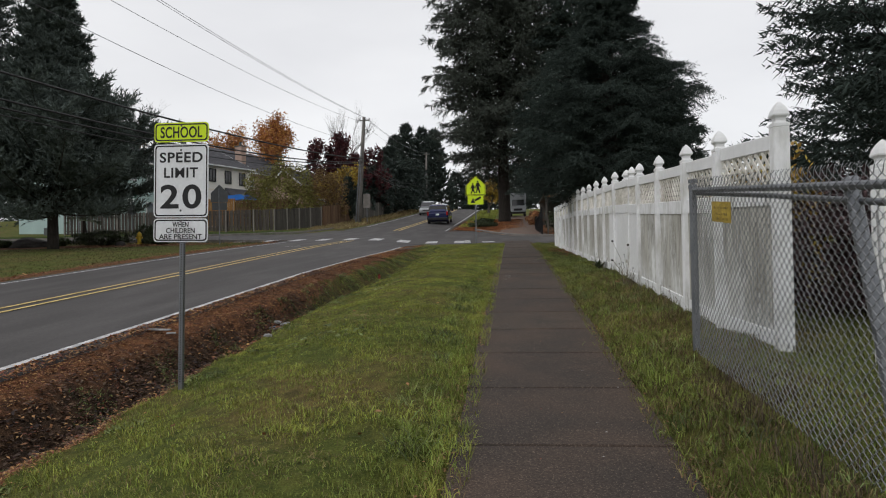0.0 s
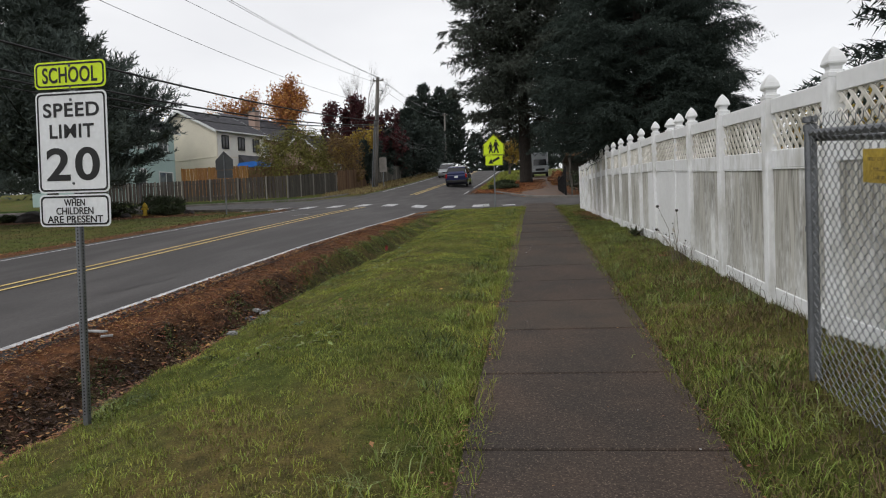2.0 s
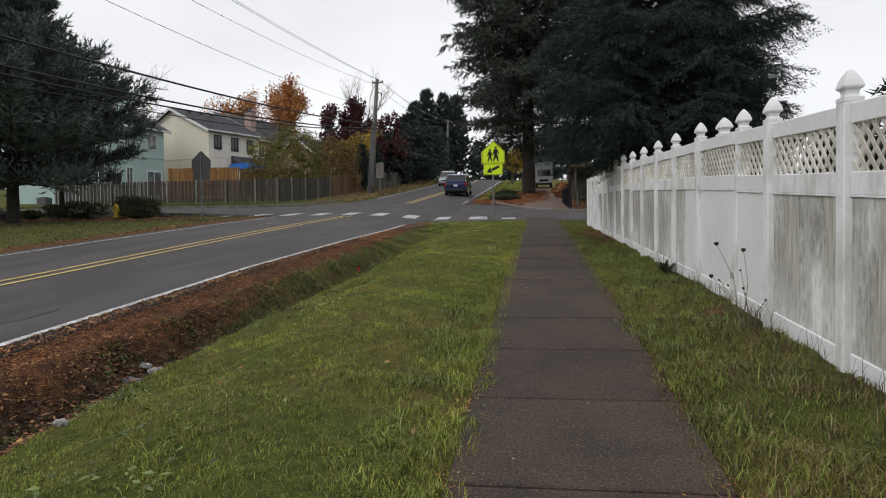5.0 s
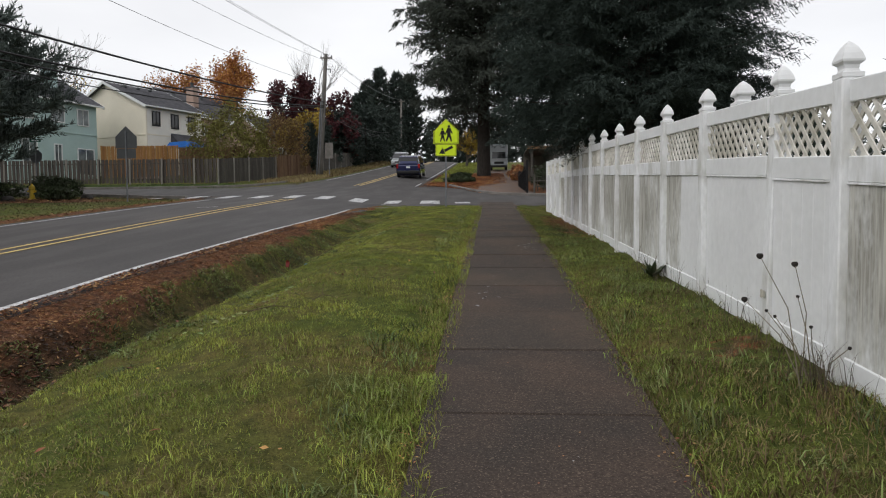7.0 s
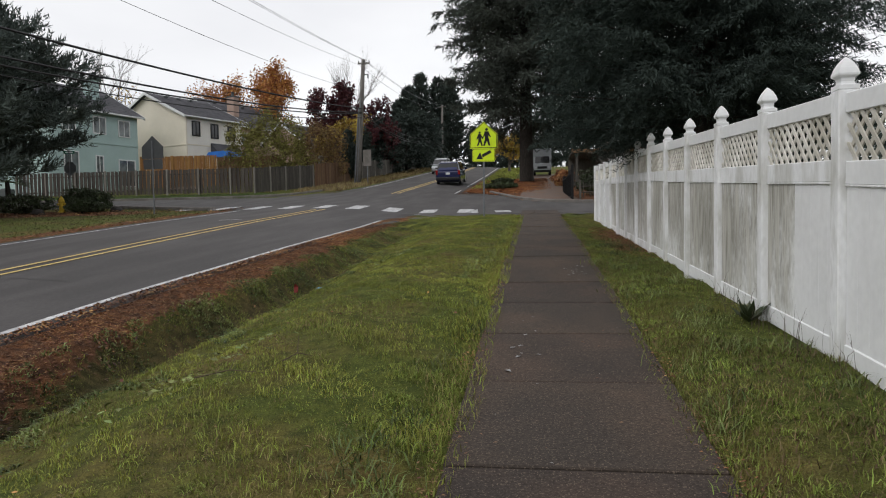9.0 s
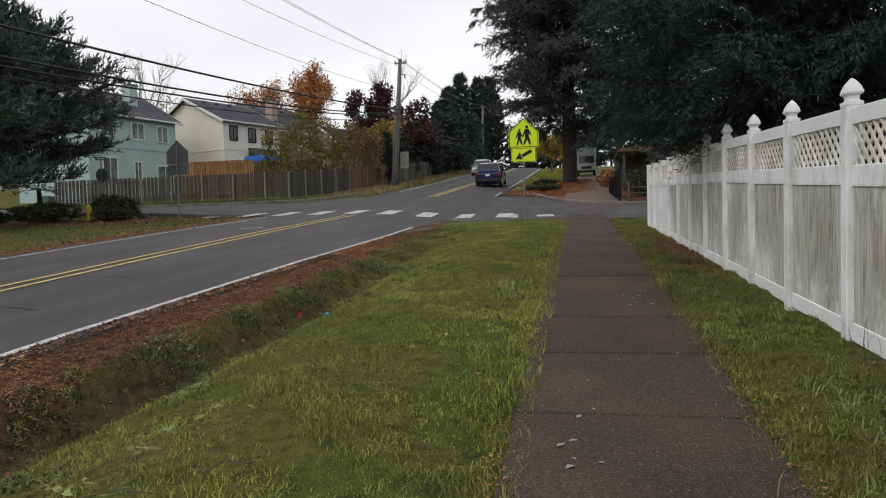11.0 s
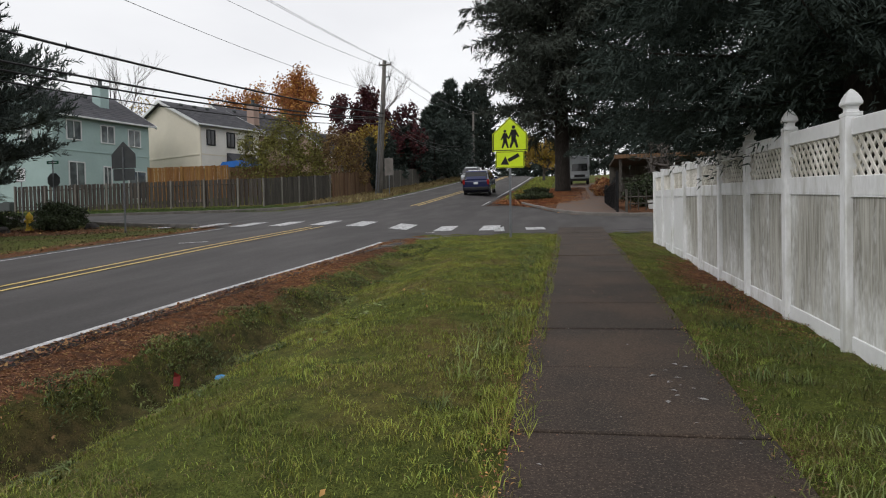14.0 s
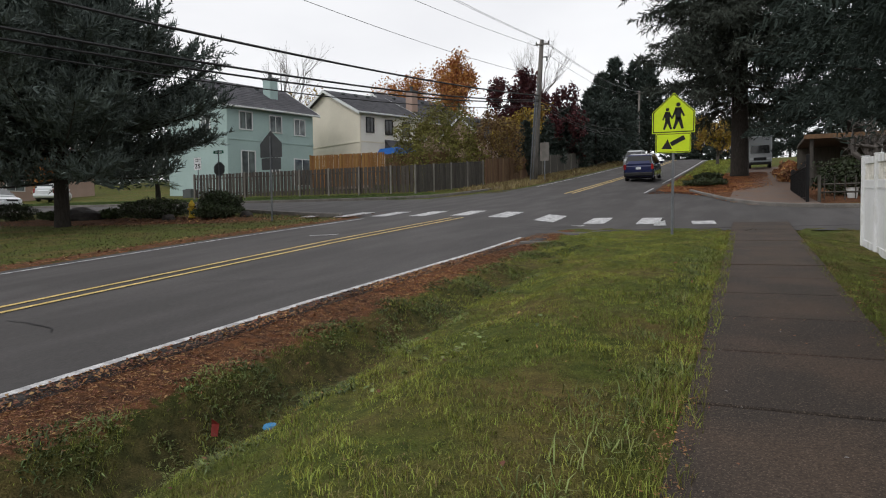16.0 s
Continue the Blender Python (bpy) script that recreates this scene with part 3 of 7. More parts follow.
def paint(name, pts, width, material, label, lift=0.011):
    """A painted line on the road along points x, y."""
    vs, fs = [], []
    pts = [Vector(p) for p in pts]
    for i, p in enumerate(pts):
        d = (pts[min(i + 1, len(pts) - 1)] - pts[max(i - 1, 0)]).normalized()
        s = Vector((d.y, -d.x)) * width / 2
        for q in (p - s, p + s):
            vs.append((q.x, q.y, float(road_z(q.x, q.y)) + lift))
    for i in range(len(pts) - 1):
        fs.append((2 * i, 2 * i + 1, 2 * i + 3, 2 * i + 2))
    return tagged(part(name, MB().add(vs, fs), material, None, label), "", "road marking", kind="structure")


def run(x, a, z, s=1.0):
    return [(x, y) for y in np.arange(a, z + 0.01, s)]


paint("edge_line", run(-5.0, -38, 33.2), 0.11, M_white_line, "worn white edge line on the road")
paint("edge_line", run(-11.9, -38, 37), 0.10, M_white_line, "worn white edge line on the road")
paint("edge_line", run(-4.95, 54.8, 58.8), 0.11, M_white_line, "short white edge line past the junction")
paint("edge_line", run(-5.0, 64, 300, 2.0), 0.12, M_white_line, "white edge line going up the hill")
paint("edge_line", run(-12.4, 60, 300, 2.0), 0.12, M_white_line, "white edge line going up the hill")
for x in (-8.22, -8.6):
    paint("centre_line", run(x, -38, 37.6), 0.10, M_yellow_line, "double yellow centre line")
    paint("centre_line", run(x, 52, 300, 2.0), 0.13, M_yellow_line, "double yellow centre line going up the hill")
for i in range(10):
    x0 = -15.0 + 1.56 * i
    y0 = 38.1 - 0.14 * i if i > 4 else 38.0 - 0.02 * i
    length = 2.3 if i < 9 else 1.1
    bar = paint("crosswalk_bar", [(x0 - 0.02 * k, y0 + length * k / 6) for k in range(7)], 0.62, M_white_line, "worn white crosswalk bar across the road")
    tagged(bar, "", "road marking", "crosswalk bars", "structure")
paint("stop_line", [(-4.9, 36.4), (-4.2, 36.4)], 0.3, M_white_line, "faded white stop line")
paint("road_patch_mark", [(-9.9, 31.0), (-9.3, 31.4)], 0.12, M_white_line, "small faded white mark on the road")

# kerbs
def kerb(name, pts, label, w=0.16, h=0.13):
    vs, fs = [], []
    pts = [Vector(p) for p in pts]
    for i, p in enumerate(pts):
        d = (pts[min(i + 1, len(pts) - 1)] - pts[max(i - 1, 0)]).normalized()
        s = Vector((d.y, -d.x)) * w / 2
        for q, zz in ((p - s, -0.1), (p - s, h - 0.02), (p - s * 0.75, h), (p + s * 0.75, h), (p + s, h - 0.02), (p + s, -0.1)):
            vs.append((q.x, q.y, float(road_z(q.x, q.y)) + zz))
    for i in range(len(pts) - 1):
        for k in range(5):
            fs.append((6 * i + k, 6 * i + k + 1, 6 * i + 7 + k, 6 * i + 6 + k))
    fs += [(0, 1, 2, 3, 4, 5), tuple(6 * (len(pts) - 1) + k for k in (5, 4, 3, 2, 1, 0))]
    return tagged(part(name, MB().add(vs, fs), M_kerb, None, label), "", "kerb", kind="structure")


def smooth_pts(ctrl, k=8):
    out = []
    for i in range(len(ctrl) - 1):
        p0, p1, p2, p3 = (Vector(ctrl[max(0, min(len(ctrl) - 1, j))]) for j in (i - 1, i, i + 1, i + 2))
        for s in range(k):
            t = s / k
            out.append(0.5 * ((2 * p1) + (p2 - p0) * t + (2 * p0 - 5 * p1 + 4 * p2 - p3) * t * t + (3 * p1 - p0 - 3 * p2 + p3) * t ** 3))
    return out + [Vector(ctrl[-1])]


kerb("kerb", smooth_pts([(-13.6, 38.3), (-15.3, 38.9), (-18.5, 40.6), (-22.5, 42.6), (-30, 43.6), (-60, 43.9), (-94, 43.9)]), "concrete kerb of the planted corner")
kerb("kerb", smooth_pts([(-90, 50.4), (-40, 50.4), (-24, 50.5), (-18, 51.2), (-15.4, 54), (-14.2, 62)]), "concrete kerb in front of the board fence")
kerb("kerb", smooth_pts([(-2.6, 55), (-1.6, 51.5), (-0.4, 47.2), (1.2, 44.2), (3.2, 43.1), (8, 43.0), (60, 43.0)]), "low concrete kerb at the driveway corner")
# the driveway between the big fir and the iron gate
dy = np.arange(45.0, 86, 1.0)
drive = strip("driveway", (dy, np.interp(dy, [45, 50, 86], [0.2, -0.6, -0.2]), np.interp(dy, [45, 50, 86], [2.6, 2.4, 3.4])), 1, 0.012, M_gravel, "brown leaf-stained driveway")
tagged(drive, "", "driveway", kind="structure")

# ---- footpath of jointed slabs ----
bed = MB()
py = np.arange(-14.0, 36.3, 0.65)
vs = [(x, y, float(path_z(y)) - 0.035) for y in py for x in (-0.24, 1.09)]
bed.add(vs, [(2 * i, 2 * i + 1, 2 * i + 3, 2 * i + 2) for i in range(len(py) - 1)])
footpath = tagged(part("footpath", bed, M_joint, None, "dark worn footpath of jointed slabs"), "", "footpath", kind="structure")
slab_y = 10.7 - 1.3 * 18
rs = random.Random(3)
while slab_y < 35.9:
    a, z = slab_y + 0.011, slab_y + 1.289
    za, zz = float(path_z(a)), float(path_z(z))
    mb = MB()
    jl, jr = rs.uniform(-0.012, 0.012), rs.uniform(-0.012, 0.012)
    mb.box((0, 0, -0.03), (1.34, z - a, 0.06), 0, 0.008, (zz - za) / (z - a))
    ob = part("slab", mb, M_path, footpath)
    ob.location = (0.425 + jl, (a + z) / 2, (za + zz) / 2 + rs.uniform(-0.004, 0.004))
    slab_y += 1.3

# ---- white vinyl fence ----
FENCE_X = 2.15
post_y = [7.0, 8.2, 9.34, 10.77, 12.17, 13.18, 14.66, 16.10, 17.51, 18.96, 20.37, 21.81, 23.27, 24.73, 26.19, 27.65, 29.1, 30.55, 32.0]


def post_x(y):
    return float(np.interp(y, [7.0, 8.2, 9.3], [2.29, 2.18, FENCE_X]))


def post_height(y):
    return float(np.interp(y, [7.0, 8.2, 9.3, 12.2, 14.7, 20.4, 21.8, 32], [1.79, 1.72, 1.70, 1.695, 1.725, 1.76, 1.78, 1.70]))


cap_profile = [(r * 0.83, z * 0.98) for r, z in [(0.072, 0.0), (0.072, 0.028), (0.052, 0.034), (0.046, 0.05), (0.05, 0.072), (0.072, 0.088), (0.074, 0.1), (0.062, 0.135), (0.042, 0.17), (0.018, 0.198), (0.002, 0.21)]]
vinyl_fence = thing("vinyl_fence", (FENCE_X, 7.0, float(fence_z(7.0))), "white vinyl fence with lattice top, streaked grey with algae", "fence")
org = Vector((FENCE_X, 7.0, float(fence_z(7.0))))


def rel(x, y, z):
    return Vector((x, y, z)) - org


cap_mesh = MB()
cap_mesh.lathe(cap_profile, square=True)
cap_mesh = cap_mesh.mesh("cap")
cap_mesh.materials.append(M_vinyl)
for i, y in enumerate(post_y):
    zb, h = float(fence_z(y)), post_height(y)
    lean = 0.06 if i == 5 else 0.0
    mb = MB().box((0, 0, h / 2 - 0.15), (0.120, 0.120, h + 0.3), 0, 0.008)
    for k, p in enumerate(mb.v):
        mb.v[k] = (p[0] + lean * max(0, p[2]) / h, p[1], p[2])
    po = part("post", mb, M_vinyl_post, vinyl_fence)
    po.location = rel(post_x(y), y, zb)
    if y < 26:
        ca = part("cap", cap_mesh, M_vinyl, po, "pointed gothic cap" if i == 0 else "")
        ca.location = (lean, 0, h)
    else:
        ca = part("cap", MB().box((0, 0, 0.012), (0.14, 0.14, 0.024), 0, 0.008), M_vinyl, po)
        ca.location = (0, 0, h)
    if i == 5:
        for zz in (1.45, 0.3):
            hg = part("hinge", MB().box((-0.068 + lean * zz / h, -0.03, zz), (0.006, 0.045, 0.05), 0, 0.002).box((-0.072 + lean * zz / h, 0.0, zz), (0.014, 0.014, 0.06), 0, 0.004), M_lattice, po)
# an extra gate cap standing behind the top rail
gp = part("cap", cap_mesh, M_vinyl, vinyl_fence)
gp.location, gp.scale = rel(FENCE_X + 0.14, 14.17, float(fence_z(14.17)) + 1.72), (1.25, 1.25, 1.0)

for i in range(len(post_y) - 1):
    ya, yz = post_y[i] + 0.0635, post_y[i + 1] - 0.0635
    L, yc = yz - ya, (ya + yz) / 2
    za, zz = float(fence_z(ya)), float(fence_z(yz))
    sl, zc = (zz - za) / L, (za + zz) / 2
    h = post_height(yc)
    clean = i in (4, 5) or i > 14
    panel = part("panel", MB().box((0, 0, h - 0.075), (0.045, L, 0.125), 0, 0.006, sl), M_vinyl if i < 11 else M_vinyl_post, vinyl_fence)
    panel.location = rel((post_x(post_y[i]) + post_x(post_y[i + 1])) / 2, yc, zc)
    panel.rotation_euler[2] = -math.atan2(post_x(post_y[i + 1]) - post_x(post_y[i]), post_y[i + 1] - post_y[i])
    part("mid_rail", MB().box((0, 0, h - 0.505), (0.045, L, 0.145), 0, 0.006, sl), M_vinyl if clean else M_vinyl_post, panel)
    part("bottom_rail", MB().box((0, 0, 0.07), (0.045, L, 0.14), 0, 0.006, sl), M_vinyl if i < 11 else M_vinyl_post, panel)
    # thin strip standing in for the shadow line under the mid rail
    part("channel", MB().box((-0.02, 0, h - 0.583), (0.008, L, 0.012), 0, 0.002, sl), M_vinyl_post, panel)
    # lattice: two layers of crossing strips between the rails
    lo, hi = h - 0.435, h - 0.135
    lat = MB()
    for sgn, lx in ((1, -0.006), (-1, 0.006)):
        t = -L / 2 - 0.3
        while t < L / 2:
            a = max(0.0, (-L / 2 - t) / 0.3)
            z1 = min(1.0, (L / 2 - t) / 0.3)
            if z1 - a > 0.06:
                p0, p1 = t + 0.3 * a, t + 0.3 * z1
                q0, q1 = (lo + 0.3 * a, lo + 0.3 * z1) if sgn > 0 else (hi - 0.3 * a, hi - 0.3 * z1)
                w = 0.021
                c = [(p0 - w, q0), (p0 + w, q0), (p1 + w, q1), (p1 - w, q1)]
                vsl = [(lx + dx, y, z + sl * y) for dx in (-0.005, 0.005) for y, z in c]
                lat.add(vsl, [(0, 1, 2, 3), (7, 6, 5, 4), (0, 4, 5, 1), (1, 5, 6, 2), (2, 6, 7, 3), (3, 7, 4, 0)])
            t += 0.118
    part("lattice", lat, M_lattice, panel)
    nb = max(3, round(L / 0.152))
    w = L / nb
    top, bot = h - 0.575, 0.135
    for k in range(nb):
        yb = -L / 2 + (k + 0.5) * w
        bd = part("board", MB().box((0, 0, (top + bot) / 2), (0.022, w - 0.0015, top - bot), 0, 0.0018, sl), M_vinyl if clean or (i == 6 and k < nb * 0.55) else M_vinyl_dirty, panel)
        bd.location = (0, yb, sl * yb)

# ---- chain-link fence beside the path, in front of the yard ----
co0 = Vector((1.69, 7.32, float(ground_z(1.69, 7.32))))
clf = thing("chain_link_fence", co0, "galvanised chain-link fence beside the path with a leaning post", "fence")
LEN = 7.2


def floor_at(q):
    return float(ground_z(1.69, 7.32 - q)) - co0.z


def top_at(q):
    return 2.16 - co0.z - 0.0915 * q


pst = part("post", MB().tube([(0, 0, -0.2), (0, 0, top_at(0))], 0.032, 12).lathe([(0.037, top_at(0) - 0.02), (0.037, top_at(0) + 0.012), (0.02, top_at(0) + 0.024)], 12), M_galv, clf)
for zz in (0.28, 0.85, 1.45):
    part("band", MB().lathe([(0.037, zz), (0.037, zz + 0.03)], 12).box((0, -0.05, zz + 0.015), (0.014, 0.06, 0.026), 0, 0.003), M_galv, clf)
part("top_rail", MB().tube([(0, 0, top_at(0) - 0.03), (0, -LEN / 2, top_at(LEN / 2) - 0.035), (0, -LEN, top_at(LEN) - 0.03)], 0.022, 10), M_galv, clf)
part("brace_rail", MB().tube([(0.04, 0, top_at(0) - 0.06), (0.06, -1.5, top_at(1.5) - 0.08), (0.09, -3.1, top_at(3.1) - 0.12), (0.1, -LEN, top_at(LEN) - 0.2)], 0.017, 10), M_galv, clf)
part("leaning_post", MB().tube([(0.09, -2.98, floor_at(3.0) - 0.2), (0.08, -2.80, 0.42), (0.06, -2.58, top_at(2.58))], 0.036, 12), M_galv, clf)
part("tension_bar", MB().box((-0.012, -0.07, top_at(0) / 2), (0.02, 0.006, top_at(0) - 0.1), 0, 0.001), M_galv, clf)
mesh = MB()
pitch, steps = 0.036, 44
for c in range(int((LEN - 0.08) / pitch)):
    pts = []
    for r in range(steps + 1):
        side = (r + c) % 2
        q = 0.075 + (c + (1.04 if side else -0.04)) * pitch
        lo, hi = floor_at(q) + 0.02, top_at(q) + 0.02
        pts.append((-0.024 + (0.004 if side else -0.004), -q, lo + (hi - lo) * r / steps))
    mesh.tube(pts, 0.003, 3, cap=False)
    k = 0.018 * (-1) ** c
    mesh.tube([pts[-1], (pts[-1][0] - 0.006, pts[-1][1] + k, pts[-1][2] + 0.03), (pts[-1][0] + 0.008, pts[-1][1] + 0.4 * k, pts[-1][2] + 0.05)], 0.0026, 3, cap=False)
part("mesh", mesh, M_wire, clf, "woven wire mesh of diamond loops")
tagp = thing("warning_plate", co0 + Vector((-0.045, -0.92, 1.88 - co0.z)), "faded yellow plate with dark worn writing wired to the mesh", "sign")
part("plate", MB().box((0, 0, 0), (0.004, 0.44, 0.15), 0, 0.0018, 0.09), M_yellow_tag, tagp)
for k, (zz, w) in enumerate(((0.03, 0.34), (-0.015, 0.28), (-0.05, 0.31))):
    part("writing_bar", MB().box((-0.003, 0, zz), (0.002, w, 0.016), 0, 0, 0.09), M_tag_ink, tagp)
for k in range(3):
    y = -0.19 + 0.19 * k
    part("wire_tie", MB().tube([(-0.004, y, 0.05 + 0.09 * y), (0.014, y, 0.068 + 0.09 * y), (0.03, y, 0.06 + 0.09 * y)], 0.0015, 4), M_galv, tagp)
gpost = thing("gate_post", (2.76, 6.4, float(ground_z(2.76, 6.4))), "white vinyl gate post with a pointed cap", "post")
part("shaft", MB().box((0, 0, 0.65), (0.127, 0.127, 1.5), 0, 0.008), M_vinyl_post, gpost)
cp = part("cap", cap_mesh, M_vinyl, gpost)
cp.location = (0, 0, 1.4)
part("rope", MB().tube([(-0.07, -0.04, 1.1), (-0.1, -0.12, 0.75), (-0.07, -0.16, 0.5)], 0.008, 6), M_paper, gpost)


# ---- road signs ----
def rounded(w, h, r=0.04, n=4):
    pts = []
    for cx, cz, a0 in ((w / 2 - r, h / 2 - r, 0), (-w / 2 + r, h / 2 - r, 90), (-w / 2 + r, -h / 2 + r, 180), (w / 2 - r, -h / 2 + r, 270)):
        pts += [(cx + r * math.cos(radians(a0 + 90 * k / n)), cz + r * math.sin(radians(a0 + 90 * k / n))) for k in range(n + 1)]
    return pts


def frame_line(mb, outer, inner, y):
    """A raised flat border between two outlines of equal count."""
    n = len(outer)
    vs = [(x, y, z) for x, z in outer] + [(x, y, z) for x, z in inner]
    return mb.add(vs, [(i, (i + 1) % n, (i + 1) % n + n, i + n) for i in range(n)])


def sign_plate(name, parent, w, h, zc, face, label, inset=0.012, line=0.014, y=-0.04):
    pl = part(name, MB().prism([(x, z + zc) for x, z in rounded(w, h)], y - 0.002, y + 0.002), face, parent, label)
    mb = MB()
    frame_line(mb, [(x, z + zc) for x, z in rounded(w - 2 * inset, h - 2 * inset, 0.035)], [(x, z + zc) for x, z in rounded(w - 2 * inset - 2 * line, h - 2 * inset - 2 * line, 0.028)], y - 0.0035)
    part("border", mb, M_sign_black, pl)
    return pl


def bolts(parent, zs, y=-0.046):
    for z in zs:
        part("bolt", MB().tube([(0, y, z), (0, y + 0.006, z)], 0.011, 8), M_sign_back, parent)


def square_post(parent, h, w=0.045):
    mb = MB().box((0, 0, h / 2 - 0.2), (w, w, h + 0.4), 0, 0.004)
    ob = part("post", mb, M_galv, parent, "perforated square steel post")
    holes = MB()
    z = 0.05
    while z < h:
        holes.tube([(0, -w / 2 - 0.0015, z), (0, -w / 2 + 0.001, z)], 0.0065, 6)
        holes.tube([(w / 2 - 0.001, 0, z), (w / 2 + 0.0015, 0, z)], 0.0065, 6)
        z += 0.0254
    part("hole", holes, M_sign_black, ob, "rows of punched holes", kind="stuff")
    return ob


sz = float(ground_z(-3.32, 8.12))
spd = thing("speed_limit_sign", Matrix.Translation((-3.32, 8.13, sz)) @ pose(0, 0, 0, 0, 1.4, -3.5), "white school speed limit sign on a perforated steel post", "road sign")
square_post(spd, 3.03 - sz, 0.045)
zo = 2.07 - sz
p1 = sign_plate("school_plate", spd, 0.61, 0.203, zo + 0.762 + 0.02 + 0.105, M_sign_lime, "lime plate reading SCHOOL")
lettering("lettering", "SCHOOL", 0.16, (0, -0.044, zo + 0.887), M_sign_black, p1, 0.001, 0.003, 1.05, 0.47)
p2 = sign_plate("speed_plate", spd, 0.61, 0.762, zo + 0.381, M_sign_white, "white plate reading SPEED LIMIT 20")
lettering("lettering", "SPEED", 0.145, (0, -0.044, zo + 0.625), M_sign_black, p2, 0.001, 0.003, 1.1, 0.48)
lettering("lettering", "LIMIT", 0.145, (0, -0.044, zo + 0.465), M_sign_black, p2, 0.001, 0.003, 1.1, 0.38)
lettering("lettering", "20", 0.34, (0, -0.044, zo + 0.215), M_sign_black, p2, 0.001, 0.007, 1.15, 0.46)
p3 = sign_plate("condition_plate", spd, 0.61, 0.245, zo - 0.135, M_sign_white, "white plate reading WHEN CHILDREN ARE PRESENT")
for k, (tx, wd) in enumerate((("WHEN", 0.18), ("CHILDREN", 0.32), ("ARE PRESENT", 0.48))):
    lettering("lettering", tx, 0.075, (0, -0.044, zo - 0.075 - 0.063 * k), M_sign_black, p3, 0.001, 0.001, 1.0, wd)
bolts(spd, (zo + 0.955, zo + 0.80, zo + 0.70, zo + 0.07, zo - 0.04, zo - 0.22))

# the school crossing sign with its arrow plate
xz = float(ground_z(-1.46, 33.05))
xsg = thing("school_crossing_sign", Matrix.Translation((-1.46, 33.05, xz)) @ pose(0, 0, 0, 0, 0.6, 0), "lime school crossing sign with an arrow plate on a post", "road sign")
part("post", MB().box((0, 0, (5.4 - xz) / 2 - 0.2), (0.055, 0.055, 5.4 - xz + 0.4), 0, 0.004), M_galv, xsg)


def pentagon(w, h, zc, r=0.0):
    a, b = w / 2 - r, h / 2 - r
    return [(0, zc + b), (a, zc + b - (h - 2 * r) * 0.48), (a, zc - b), (-a, zc - b), (-a, zc + b - (h - 2 * r) * 0.48)]


z5 = 5.03 - xz
pen = part("pentagon_plate", MB().prism([(x, z) for x, z in pentagon(0.92, 0.90, z5)], -0.042, -0.038), M_sign_lime, xsg)
part("border", frame_line(MB(), pentagon(0.92, 0.90, z5, 0.016), pentagon(0.92, 0.90, z5, 0.038), -0.0445), M_sign_black, pen)


def limb(mb, a, b, ra, rb, y=-0.0446):
    """A flat tapered bar of a pictogram."""
    a, b = Vector(a), Vector(b)
    d = (b - a).normalized()
    s = Vector((-d.y, d.x))
    q = [a - s * ra, a + s * ra, b + s * rb, b - s * rb]
    return mb.add([(p.x, y, p.y) for p in q], [(0, 1, 2, 3)])


def disc(mb, c, r, y=-0.0446, n=14):
    return mb.add([(c[0] + r * math.cos(6.2832 * k / n), y, c[1] + r * math.sin(6.2832 * k / n)) for k in range(n)], [tuple(range(n))])


for ox, k in ((-0.13, 0.82), (0.10, 1.0)):
    oz = z5 - 0.38
    fig = MB()
    P = lambda x, z: (ox + x * k, oz + z * k)
    disc(fig, P(0, 0.56), 0.048 * k)
    limb(fig, P(0, 0.50), P(0.0, 0.24), 0.07 * k, 0.06 * k)
    limb(fig, P(0.0, 0.27), P(-0.09, 0.02), 0.045 * k, 0.026 * k)
    limb(fig, P(0.02, 0.27), P(0.10, 0.02), 0.045 * k, 0.026 * k)
    limb(fig, P(-0.04, 0.47), P(-0.12, 0.28), 0.026 * k, 0.02 * k)
    limb(fig, P(0.04, 0.47), P(0.13, 0.30), 0.026 * k, 0.02 * k)
    part("pictogram", fig, M_sign_black, pen, "plain black walking shape")
za = 4.36 - xz
arrow = sign_plate("arrow_plate", xsg, 0.76, 0.44, za, M_sign_lime, "lime plate with a black diagonal arrow")
ar = MB()
limb(ar, (0.24, za + 0.12), (-0.05, za - 0.03), 0.05, 0.05)
ar.add([(x, -0.0446, z) for x, z in ((-0.25, za - 0.13), (-0.02, za - 0.14), (-0.12, za + 0.09))], [(0, 1, 2)])
part("arrow", ar, M_sign_black, arrow)

# the same kind of sign for the other direction, seen from behind
bz = float(ground_z(-15.42, 36.6))
bks = thing("school_crossing_sign", (-15.42, 36.6, bz), "back of a school crossing sign, bare dark metal", "road sign")
part("post", MB().box((0, 0, 1.3), (0.05, 0.05, 3.4), 0, 0.004), M_galv, bks)
part("pentagon_plate", MB().prism(pentagon(0.95, 0.95, 5.42 - bz), 0.03, 0.034), M_sign_back, bks)
part("arrow_plate", MB().prism([(x, z + 4.72 - bz) for x, z in rounded(0.85, 0.42)], 0.03, 0.034), M_sign_back, bks)
# stop sign with street names, seen from behind
stp = thing("stop_sign", (-25.0, 44.6, float(ground_z(-25.0, 44.6))), "back of a stop sign with green street name blades on top", "road sign")
part("post", MB().box((0, 0, 1.4), (0.05, 0.05, 3.4), 0, 0.004), M_galv, stp)
part("octagon_plate", MB().prism([(0.38 * math.cos(radians(22.5 + 45 * k)), 2.1 + 0.38 * math.sin(radians(22.5 + 45 * k))) for k in range(8)], 0.03, 0.034), M_sign_back, stp)
nb1 = part("name_blade", MB().box((0, 0, 2.98), (0.62, 0.006, 0.16), 0.1, 0.002), M_sign_green, stp, "green street name blade")
nb2 = part("name_blade", MB().box((0, 0, 2.78), (0.5, 0.006, 0.15), -0.9, 0.002), M_sign_green, stp)
